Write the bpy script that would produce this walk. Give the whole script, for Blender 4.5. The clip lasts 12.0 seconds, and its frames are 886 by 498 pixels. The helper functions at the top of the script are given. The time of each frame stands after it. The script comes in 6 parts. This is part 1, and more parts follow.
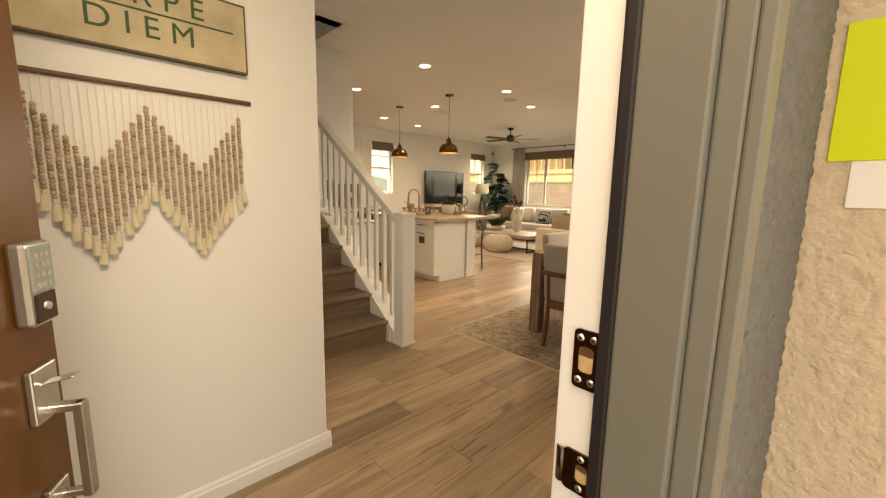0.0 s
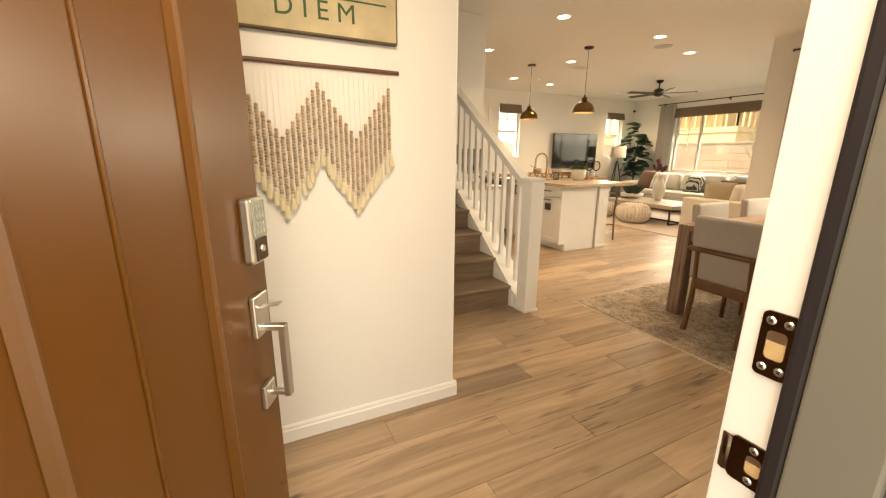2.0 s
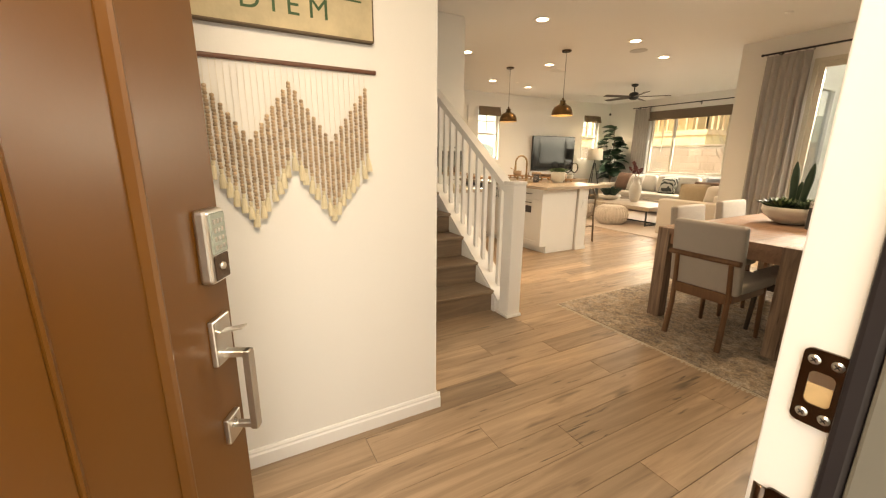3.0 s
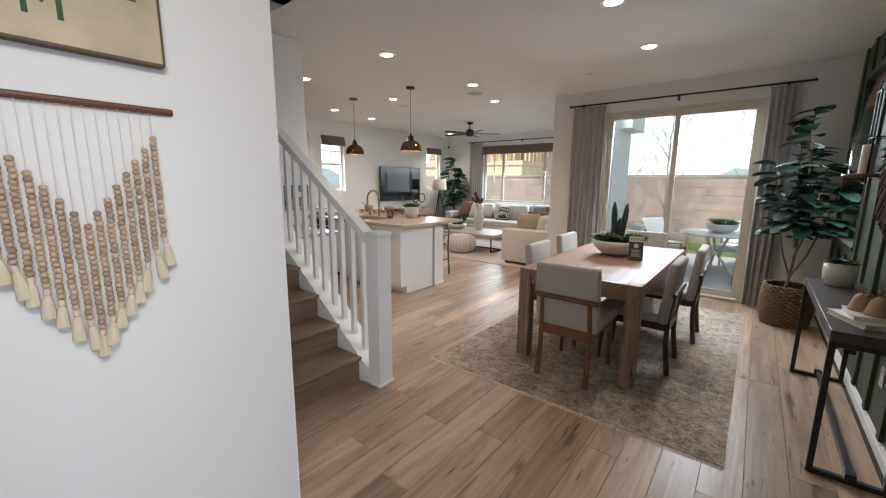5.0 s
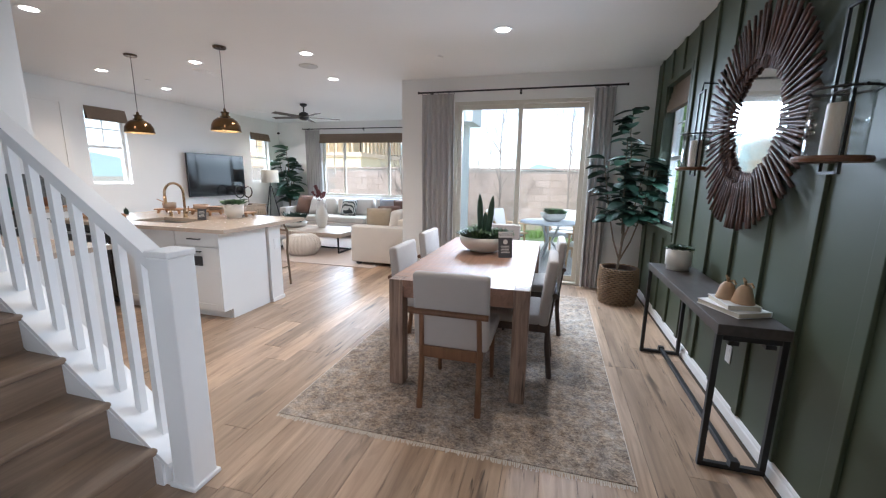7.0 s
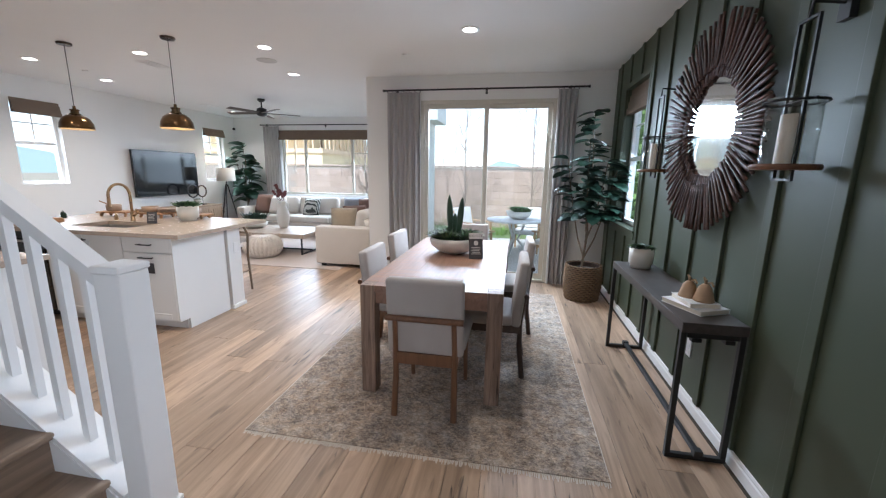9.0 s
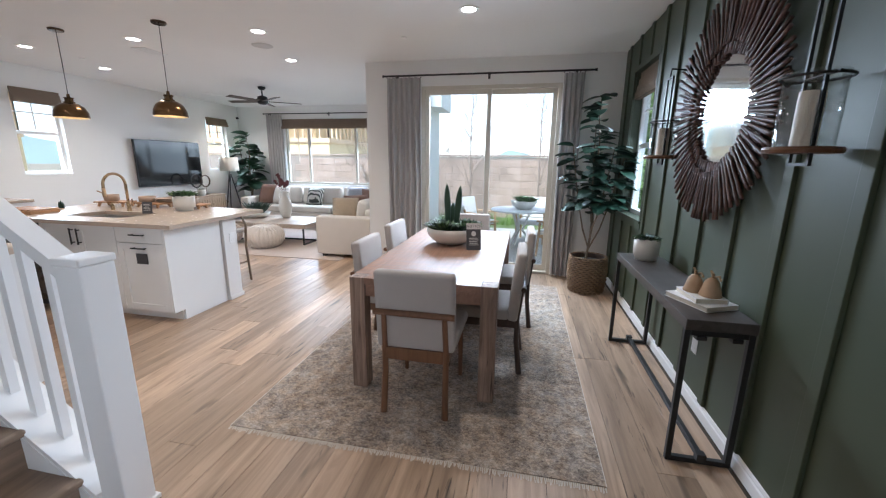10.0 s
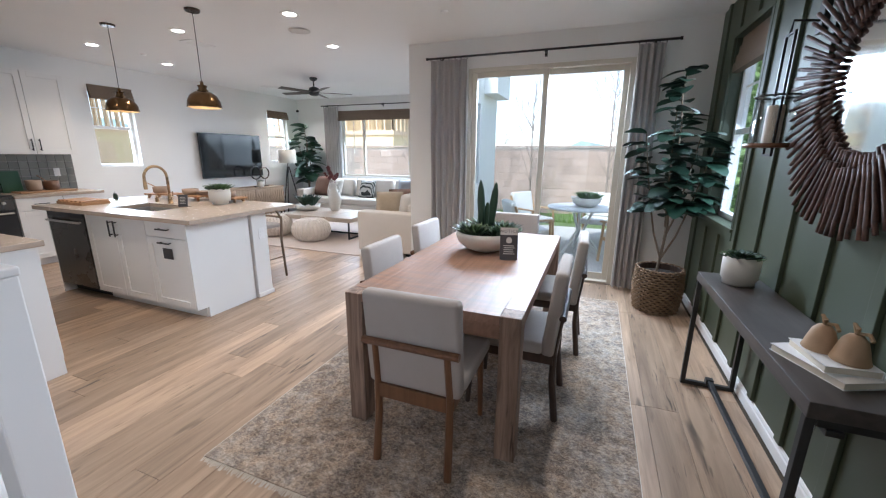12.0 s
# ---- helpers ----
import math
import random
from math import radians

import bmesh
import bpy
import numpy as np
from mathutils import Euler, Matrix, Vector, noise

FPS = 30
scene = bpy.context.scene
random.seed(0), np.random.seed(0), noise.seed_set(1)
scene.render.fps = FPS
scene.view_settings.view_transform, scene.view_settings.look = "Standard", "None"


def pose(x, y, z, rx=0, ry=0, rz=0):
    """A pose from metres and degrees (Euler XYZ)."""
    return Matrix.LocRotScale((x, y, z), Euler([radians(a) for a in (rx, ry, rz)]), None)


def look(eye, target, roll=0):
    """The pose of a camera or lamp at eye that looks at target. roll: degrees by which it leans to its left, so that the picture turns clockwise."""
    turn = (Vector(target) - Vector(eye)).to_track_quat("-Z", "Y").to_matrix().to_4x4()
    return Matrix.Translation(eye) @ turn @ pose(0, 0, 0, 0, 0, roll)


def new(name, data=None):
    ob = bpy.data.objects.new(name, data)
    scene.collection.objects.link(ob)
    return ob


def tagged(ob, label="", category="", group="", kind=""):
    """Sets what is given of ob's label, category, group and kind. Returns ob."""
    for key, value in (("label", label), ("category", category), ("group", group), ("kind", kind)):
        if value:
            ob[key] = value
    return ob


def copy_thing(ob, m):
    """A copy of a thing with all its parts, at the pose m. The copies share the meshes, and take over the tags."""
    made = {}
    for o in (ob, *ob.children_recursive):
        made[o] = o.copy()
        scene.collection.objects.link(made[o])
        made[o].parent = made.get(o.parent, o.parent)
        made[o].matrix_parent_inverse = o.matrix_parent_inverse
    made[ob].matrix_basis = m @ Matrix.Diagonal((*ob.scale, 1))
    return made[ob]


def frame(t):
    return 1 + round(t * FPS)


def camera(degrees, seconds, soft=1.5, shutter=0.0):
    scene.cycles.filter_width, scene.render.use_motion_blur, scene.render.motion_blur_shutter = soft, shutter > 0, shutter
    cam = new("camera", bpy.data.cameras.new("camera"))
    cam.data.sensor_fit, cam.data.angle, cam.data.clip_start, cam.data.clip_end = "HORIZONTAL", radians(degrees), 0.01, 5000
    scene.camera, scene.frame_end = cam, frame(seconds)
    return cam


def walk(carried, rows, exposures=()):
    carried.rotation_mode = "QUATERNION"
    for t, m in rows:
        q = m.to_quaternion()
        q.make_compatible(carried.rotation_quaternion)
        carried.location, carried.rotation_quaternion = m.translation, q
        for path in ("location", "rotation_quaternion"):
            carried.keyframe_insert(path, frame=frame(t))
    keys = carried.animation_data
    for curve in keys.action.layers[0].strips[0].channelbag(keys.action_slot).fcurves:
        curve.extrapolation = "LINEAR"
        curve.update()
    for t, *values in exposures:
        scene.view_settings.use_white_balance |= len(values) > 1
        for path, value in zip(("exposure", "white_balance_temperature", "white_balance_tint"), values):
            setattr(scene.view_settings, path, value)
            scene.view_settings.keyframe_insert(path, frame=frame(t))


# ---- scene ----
cam = camera(97.9, 12.0, soft=1.2)
PATH = [
    (0, (0.083, -0.026, 1.298), (1.445, 1.408, 0.999), 1.1),
    (0.5, (0.069, -0.046, 1.296), (1.117, 1.616, 0.924), 0.7),
    (1, (0.06, -0.052, 1.294), (0.965, 1.676, 0.854), 0.6),
    (1.5, (0.05, -0.024, 1.292), (0.914, 1.718, 0.821), 0.5),
    (2, (0.032, -0.012, 1.296), (0.872, 1.738, 0.815), 0.5),
    (2.5, (0.049, 0.001, 1.301), (0.912, 1.74, 0.819), 0.5),
    (4.5, (0.141, 0.374, 1.331), (1.494, 1.798, 0.954), 0.5),
    (5, (0.255, 0.472, 1.456), (1.787, 1.711, 1.111), 0.5),
    (5.5, (0.329, 0.62, 1.46), (2.016, 1.641, 1.124), 0.6),
    (6, (0.42, 0.75, 1.445), (2.214, 1.567, 1.104), 0.8),
    (6.5, (0.632, 0.851, 1.43), (2.489, 1.508, 1.081), 0.9),
    (7, (0.783, 0.927, 1.435), (2.677, 1.453, 1.064), 0.9),
    (9, (0.811, 0.984, 1.475), (2.742, 1.332, 1.089), 0.9),
    (9.5, (0.856, 0.94, 1.469), (2.78, 1.302, 1.059), 0.8),
    (10, (0.937, 0.904, 1.461), (2.849, 1.294, 1.024), 0.7),
    (10.5, (1.078, 0.903, 1.457), (2.976, 1.337, 0.999), 0.7),
    (11, (1.224, 0.892, 1.462), (3.099, 1.401, 0.989), 0.6),
    (11.5, (1.347, 0.861, 1.461), (3.194, 1.464, 0.985), 0.6),
    (12, (1.493, 0.773, 1.463), (3.303, 1.476, 0.983), 0.5),
]
EXPOSURES = [
    (0.0, 1.25, 11500, 14), (0.8, 1.55, 11500, 14), (2.7, 1.75, 11200, 14), (4.3, 1.28, 6500, 13), (5.0, 1.22, 6300, 12), (5.5, 1.34, 6250, 12), (6.0, 1.43, 6100, 12), (7.0, 1.68, 5600, 11), (9.0, 1.63, 5600, 11), (12.0, 1.63, 5600, 11),
]
walk(cam, [(t, look(eye, target, roll)) for t, eye, target, roll in PATH], EXPOSURES)

# ---- world and light ----
world = bpy.data.worlds.new("world")
scene.world = world
world.use_nodes = True
wn = world.node_tree.nodes
sky = wn.new("ShaderNodeTexSky")
sky.sky_type = "NISHITA"
sky.sun_disc = False
sky.sun_elevation = radians(48)
sky.sun_rotation = radians(287)
sky.dust_density = 0.7
sky.air_density = 1.0
sky.ozone_density = 0.3
wn["Background"].inputs[1].default_value = 0.15
haze = wn.new("ShaderNodeHueSaturation")
haze.inputs["Saturation"].default_value = 0.5
world.node_tree.links.new(sky.outputs[0], haze.inputs["Color"])
world.node_tree.links.new(haze.outputs[0], wn["Background"].inputs[0])

sun = new("sun", bpy.data.lights.new("sun", "SUN"))
sun.data.energy = 2.2
sun.data.angle = radians(12)
sun.data.color = (1.0, 0.95, 0.88)
sun.matrix_world = look((0, 0, 10), (5.0, -1.5, 4.0))


def window_light(name, x, y, z, target, sx, sy, power, color=(0.84, 0.93, 1.0)):
    lamp = new(name, bpy.data.lights.new(name, "AREA"))
    lamp.data.shape = "RECTANGLE"
    lamp.data.size, lamp.data.size_y = sx, sy
    lamp.data.energy = power
    lamp.data.color = color
    lamp.data.spread = radians(125)
    lamp.matrix_world = look((x, y, z), target)
    return lamp


window_light("living_daylight", 9.96, 5.5, 1.65, (7.0, 5.5, -0.4), 2.3, 1.4, 30)
window_light("slider_daylight", 6.33, 1.39, 2.15, (3.6, 1.39, -0.2), 1.6, 0.4, 30)
window_light("door_daylight", 0.16, 0.12, 2.28, (0.50, 1.66, 0.05), 0.6, 0.3, 5.0, (1.0, 0.93, 0.84)).data.spread = radians(140)
window_light("porch_daylight", 0.04, -0.32, 1.35, (0.25, 1.66, 0.8), 0.9, 1.9, 1.8, (0.55, 0.76, 1.0))
window_light("kitchen_daylight", 5.6, 8.12, 1.8, (5.6, 5.0, -0.6), 0.55, 1.1, 8)
window_light("living_side_daylight", 9.05, 8.12, 1.8, (9.05, 5.0, -0.6), 0.55, 1.1, 7)
window_light("dining_daylight", 5.2, -0.36, 1.65, (5.2, 2.0, -0.4), 0.7, 1.3, 6)


# ---- materials ----
def mat(name, color, rough=0.6, metal=0.0, vary=0.12, scale=6.0, bump=0.0, bump_scale=80.0, stretch=(1, 1, 1), per=0.0, spec=0.5, coat=0.0):
    """A surface with a slow tone change, a fine grain and a fine relief; per: how far each piece differs."""
    m = bpy.data.materials.new(name)
    m.use_nodes = True
    n, l = m.node_tree.nodes, m.node_tree.links
    b = n["Principled BSDF"]
    co = n.new("ShaderNodeTexCoord")
    mp = n.new("ShaderNodeMapping")
    mp.inputs["Scale"].default_value = stretch
    l.new(co.outputs["Object"], mp.inputs[0])
    big = n.new("ShaderNodeTexNoise")
    big.inputs["Scale"].default_value = scale
    big.inputs["Detail"].default_value = 6
    fine = n.new("ShaderNodeTexNoise")
    fine.inputs["Scale"].default_value = bump_scale
    fine.inputs["Detail"].default_value = 3
    l.new(mp.outputs[0], big.inputs[0])
    l.new(mp.outputs[0], fine.inputs[0])
    mix = n.new("ShaderNodeMix")
    mix.data_type = "RGBA"
    lo = [max(0.0, c * (1 - vary)) for c in color]
    hi = [min(1.0, c * (1 + vary)) for c in color]
    mix.inputs[6].default_value = (*lo, 1)
    mix.inputs[7].default_value = (*hi, 1)
    l.new(big.outputs[0], mix.inputs[0])
    out = mix.outputs[2]
    if per:
        info = n.new("ShaderNodeObjectInfo")
        ramp = n.new("ShaderNodeMapRange")
        ramp.inputs[3].default_value = 1 - per
        ramp.inputs[4].default_value = 1 + per
        l.new(info.outputs["Random"], ramp.inputs[0])
        hsv = n.new("ShaderNodeHueSaturation")
        l.new(out, hsv.inputs["Color"])
        l.new(ramp.outputs[0], hsv.inputs["Value"])
        out = hsv.outputs[0]
    l.new(out, b.inputs["Base Color"])
    rr = n.new("ShaderNodeMapRange")
    rr.inputs[3].default_value = max(0.02, rough - 0.07)
    rr.inputs[4].default_value = min(1.0, rough + 0.07)
    l.new(big.outputs[0], rr.inputs[0])
    l.new(rr.outputs[0], b.inputs["Roughness"])
    b.inputs["Metallic"].default_value = metal
    b.inputs["Specular IOR Level"].default_value = spec
    b.inputs["Coat Weight"].default_value = coat
    if bump:
        bp = n.new("ShaderNodeBump")
        bp.inputs["Strength"].default_value = bump
        bp.inputs["Distance"].default_value = 0.004
        l.new(fine.outputs[0], bp.inputs["Height"])
        l.new(bp.outputs[0], b.inputs["Normal"])
    return m


def wood(name, light, dark, rough=0.4, axis=0, scale=3.0, per=0.12, bump=0.15, knots=0.0, spec=0.5, cracks=0.0):
    """Wood with its grain along one axis (0 x, 1 y, 2 z)."""
    m = mat(name, light, rough, spec=spec)
    n, l = m.node_tree.nodes, m.node_tree.links
    b = n["Principled BSDF"]
    co = n.new("ShaderNodeTexCoord")
    info = n.new("ShaderNodeObjectInfo")
    off = n.new("ShaderNodeVectorMath")
    off.operation = "MULTIPLY_ADD"
    comb = n.new("ShaderNodeCombineXYZ")
    for i in range(3):
        l.new(info.outputs["Random"], comb.inputs[i])
    off.inputs[1].default_value = (37.0, 53.0, 71.0)
    l.new(comb.outputs[0], off.inputs[0])
    l.new(co.outputs["Object"], off.inputs[2])
    mp = n.new("ShaderNodeMapping")
    st = [scale * 6.0] * 3
    st[axis] = scale * 0.45
    mp.inputs["Scale"].default_value = st
    l.new(off.outputs[0], mp.inputs[0])
    grain = n.new("ShaderNodeTexNoise")
    grain.inputs["Scale"].default_value = 1.0
    grain.inputs["Detail"].default_value = 8
    grain.inputs["Roughness"].default_value = 0.62
    grain.inputs["Distortion"].default_value = 1.2
    l.new(mp.outputs[0], grain.inputs[0])
    ramp = n.new("ShaderNodeValToRGB")
    ramp.color_ramp.elements[0].position = 0.28
    ramp.color_ramp.elements[1].position = 0.70
    ramp.color_ramp.elements[0].color = (*dark, 1)
    ramp.color_ramp.elements[1].color = (*light, 1)
    l.new(grain.outputs[0], ramp.inputs[0])
    out = ramp.outputs[0]
    if knots:
        kn = n.new("ShaderNodeTexNoise")
        kn.inputs["Scale"].default_value = 1.0
        kn.inputs["Detail"].default_value = 2
        kmp = n.new("ShaderNodeMapping")
        ks = [11.0] * 3
        ks[axis] = 2.2
        kmp.inputs["Scale"].default_value = ks
        l.new(off.outputs[0], kmp.inputs[0])
        l.new(kmp.outputs[0], kn.inputs[0])
        kr = n.new("ShaderNodeValToRGB")
        kr.color_ramp.elements[0].position = 0.66
        kr.color_ramp.elements[1].position = 0.78
        kr.color_ramp.elements[0].color = (0, 0, 0, 1)
        kr.color_ramp.elements[1].color = (knots, knots, knots, 1)
        l.new(kn.outputs[0], kr.inputs[0])
        km = n.new("ShaderNodeMix")
        km.data_type = "RGBA"
        km.inputs[7].default_value = (*[c * 0.35 for c in dark], 1)
        l.new(kr.outputs[0], km.inputs[0])
        l.new(out, km.inputs[6])
        out = km.outputs[2]
    if cracks:
        fields = []
        for across, along, lo, hi in ((55.0, 5.0, 0.57, 0.66), (7.0, 2.2, 0.53, 0.64)):
            cmp = n.new("ShaderNodeMapping")
            cs = [across] * 3
            cs[axis] = along
            cmp.inputs["Scale"].default_value = cs
            cn = n.new("ShaderNodeTexNoise")
            cn.inputs["Scale"].default_value = 1.0
            cn.inputs["Detail"].default_value = 4
            cn.inputs["Distortion"].default_value = 0.6
            cr = n.new("ShaderNodeMapRange")
            cr.inputs[1].default_value, cr.inputs[2].default_value = lo, hi
            l.new(off.outputs[0], cmp.inputs[0])
            l.new(cmp.outputs[0], cn.inputs[0])
            l.new(cn.outputs[0], cr.inputs[0])
            fields.append(cr.outputs[0])
        both = n.new("ShaderNodeMath")
        both.operation = "MULTIPLY"
        l.new(fields[0], both.inputs[0])
        l.new(fields[1], both.inputs[1])
        amount = n.new("ShaderNodeMath")
        amount.operation = "MULTIPLY"
        amount.inputs[1].default_value = cracks
        l.new(both.outputs[0], amount.inputs[0])
        cm = n.new("ShaderNodeMix")
        cm.data_type = "RGBA"
        cm.inputs[7].default_value = (*[c * 0.22 for c in dark], 1)
        l.new(amount.outputs[0], cm.inputs[0])
        l.new(out, cm.inputs[6])
        out = cm.outputs[2]
    hsv = n.new("ShaderNodeHueSaturation")
    mr = n.new("ShaderNodeMapRange")
    mr.inputs[3].default_value = 1 - per
    mr.inputs[4].default_value = 1 + per
    l.new(info.outputs["Random"], mr.inputs[0])
    l.new(mr.outputs[0], hsv.inputs["Value"])
    l.new(out, hsv.inputs["Color"])
    l.new(hsv.outputs[0], b.inputs["Base Color"])
    bp = n.new("ShaderNodeBump")
    bp.inputs["Strength"].default_value = bump
    bp.inputs["Distance"].default_value = 0.003
    l.new(grain.outputs[0], bp.inputs["Height"])
    l.new(bp.outputs[0], b.inputs["Normal"])
    return m


def glow(name, color, strength):
    m = bpy.data.materials.new(name)
    m.use_nodes = True
    b = m.node_tree.nodes["Principled BSDF"]
    b.inputs["Base Color"].default_value = (*color, 1)
    b.inputs["Emission Color"].default_value = (*color, 1)
    b.inputs["Emission Strength"].default_value = strength
    return m


def glass_mat(name, color=(1, 1, 1), rough=0.0):
    m = bpy.data.materials.new(name)
    m.use_nodes = True
    n, l = m.node_tree.nodes, m.node_tree.links
    for x in list(n):
        n.remove(x)
    out = n.new("ShaderNodeOutputMaterial")
    tr = n.new("ShaderNodeBsdfTransparent")
    tr.inputs[0].default_value = (*color, 1)
    gl = n.new("ShaderNodeBsdfGlossy")
    gl.inputs["Roughness"].default_value = rough
    lw = n.new("ShaderNodeLayerWeight")
    pw5 = n.new("ShaderNodeMath")
    pw5.operation = "POWER"
    pw5.inputs[1].default_value = 4.0
    fr = n.new("ShaderNodeMath")
    fr.operation = "MULTIPLY_ADD"
    fr.inputs[1].default_value = 0.75
    fr.inputs[2].default_value = 0.04
    l.new(lw.outputs["Facing"], pw5.inputs[0])
    l.new(pw5.outputs[0], fr.inputs[0])
    mx = n.new("ShaderNodeMixShader")
    l.new(fr.outputs[0], mx.inputs[0])
    l.new(tr.outputs[0], mx.inputs[1])
    l.new(gl.outputs[0], mx.inputs[2])
    l.new(mx.outputs[0], out.inputs[0])
    return m


M_WALL = mat("white_wall_paint", (0.80, 0.79, 0.77), 0.75, vary=0.02, scale=1.5, bump=0.10, bump_scale=160)
M_CEIL = mat("ceiling_paint", (0.80, 0.795, 0.785), 0.85, vary=0.02, scale=1.2, bump=0.12, bump_scale=120)
M_TRIM = mat("white_trim_paint", (0.82, 0.81, 0.80), 0.42, vary=0.02, scale=3)
M_GREEN = mat("dark_green_paint", (0.063, 0.077, 0.047), 0.5, vary=0.06, scale=2, bump=0.05, bump_scale=150)
M_FLOOR = wood("oak_floor_plank", (0.49, 0.345, 0.235), (0.235, 0.158, 0.104), 0.37, 0, 2.2, 0.26, 0.10, 0.9, cracks=0.9)
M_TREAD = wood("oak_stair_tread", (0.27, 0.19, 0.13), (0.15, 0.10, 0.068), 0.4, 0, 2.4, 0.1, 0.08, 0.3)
M_JOINT = mat("dark_joint", (0.06, 0.045, 0.03), 0.8)
M_DOOR = mat("brown_door_paint", (0.10, 0.037, 0.006), 0.30, vary=0.06, scale=3, bump=0.03, bump_scale=60)
M_JAMBGREY = mat("grey_green_frame_paint", (0.165, 0.158, 0.135), 0.5, vary=0.05, scale=4)
M_RUBBER = mat("black_rubber", (0.015, 0.012, 0.015), 0.5)
M_STUCCO = mat("beige_stucco", (0.62, 0.50, 0.38), 0.9, vary=0.12, scale=40, bump=2.2, bump_scale=55)
# Porch front stucco, with its shade put into a darker grey colour.
M_STUCCO_SHADE = mat("shaded_grey_stucco", (0.15, 0.15, 0.145), 0.9, vary=0.2, scale=40, bump=2.2, bump_scale=55)
M_STEEL = mat("satin_nickel", (0.62, 0.60, 0.57), 0.30, metal=1.0, vary=0.05, scale=12)
M_BRONZE = mat("dark_bronze_metal", (0.12, 0.085, 0.065), 0.25, metal=1.0, vary=0.1, scale=9)
M_BLACK = mat("black_metal", (0.016, 0.016, 0.017), 0.45, vary=0.2, scale=8)
M_GLASS = glass_mat("window_glass", (0.97, 0.98, 0.98))
M_PANE = glass_mat("coated_window_pane", (0.88, 0.91, 0.91))
M_VINYL = mat("almond_vinyl", (0.60, 0.56, 0.48), 0.45, vary=0.04, scale=4)
M_VINYLW = mat("white_vinyl", (0.80, 0.80, 0.79), 0.4, vary=0.03, scale=4)
M_LAMP = glow("downlight_lens", (1.0, 0.90, 0.74), 5.0)


# ---- mesh helpers ----
def part(name, bm, material, parent=None, label="", smooth=False):
    me = bpy.data.meshes.new(name)
    if smooth:
        for f in bm.faces:
            f.smooth = True
    bm.to_mesh(me)
    bm.free()
    me.materials.append(material)
    ob = new(name, me)
    if parent is not None:
        ob.parent = parent
    if label:
        ob["label"] = label
    return ob


def empty(name, x=0, y=0, z=0, rz=0):
    ob = new(name)
    ob.matrix_basis = pose(x, y, z, 0, 0, rz)
    return ob


def add_box(bm, x0, x1, y0, y1, z0, z1, bevel=0.0, seg=2, m=None):
    r = bmesh.ops.create_cube(bm, size=1.0)
    vs = r["verts"]
    for v in vs:
        v.co = ((x0 + x1) / 2 + v.co.x * (x1 - x0), (y0 + y1) / 2 + v.co.y * (y1 - y0), (z0 + z1) / 2 + v.co.z * (z1 - z0))
    if bevel:
        es = list({e for v in vs for e in v.link_edges})
        res = bmesh.ops.bevel(bm, geom=es, offset=bevel, segments=seg, profile=0.5, affect="EDGES")
        vs = list({v for v in vs if v.is_valid} | set(res["verts"]))
    if m is not None:
        bmesh.ops.transform(bm, matrix=m, verts=vs)
    return vs


def box(x0, x1, y0, y1, z0, z1, bevel=0.0, seg=2, m=None):
    bm = bmesh.new()
    add_box(bm, x0, x1, y0, y1, z0, z1, bevel, seg, m)
    return bm


def boxes(rows, bevel=0.0):
    bm = bmesh.new()
    for r in rows:
        add_box(bm, *r, bevel=bevel)
    return bm


def add_lathe(bm, profile, seg=24, m=None, wob=0.0):
    """profile: (radius, height) rows from the bottom up, turned round z."""
    rings = []
    for r, z in profile:
        if r <= 1e-5:
            rings.append([bm.verts.new((0, 0, z))])
        else:
            rings.append([bm.verts.new((r * math.cos(2 * math.pi * i / seg), r * math.sin(2 * math.pi * i / seg), z)) for i in range(seg)])
    for a, b in zip(rings, rings[1:]):
        for i in range(seg):
            j = (i + 1) % seg
            if len(a) == 1 and len(b) == 1:
                continue
            if len(a) == 1:
                bm.faces.new((a[0], b[j], b[i]))
            elif len(b) == 1:
                bm.faces.new((a[i], a[j], b[0]))
            else:
                bm.faces.new((a[i], a[j], b[j], b[i]))
    vs = [v for r in rings for v in r]
    if m is not None:
        bmesh.ops.transform(bm, matrix=m, verts=vs)
    return vs


def lathe(profile, seg=24, m=None):
    bm = bmesh.new()
    add_lathe(bm, profile, seg, m)
    return bm


def add_tube(bm, pts, r, seg=8, taper=1.0):
    """A round bar along points."""
    pts = [Vector(p) for p in pts]
    rings = []
    side = None
    for i, p in enumerate(pts):
        d = (pts[min(i + 1, len(pts) - 1)] - pts[max(i - 1, 0)]).normalized()
        if side is None:
            side = d.orthogonal().normalized()
        side = (side - d * side.dot(d)).normalized()
        up = d.cross(side)
        rad = r * (1 + (taper - 1) * i / max(1, len(pts) - 1))
        rings.append([bm.verts.new(p + (side * math.cos(2 * math.pi * k / seg) + up * math.sin(2 * math.pi * k / seg)) * rad) for k in range(seg)])
    for a, b in zip(rings, rings[1:]):
        for k in range(seg):
            j = (k + 1) % seg
            bm.faces.new((a[k], a[j], b[j], b[k]))
    bm.faces.new(list(reversed(rings[0])))
    bm.faces.new(rings[-1])
    return rings


def tube(pts, r, seg=8, taper=1.0):
    bm = bmesh.new()
    add_tube(bm, pts, r, seg, taper)
    return bm


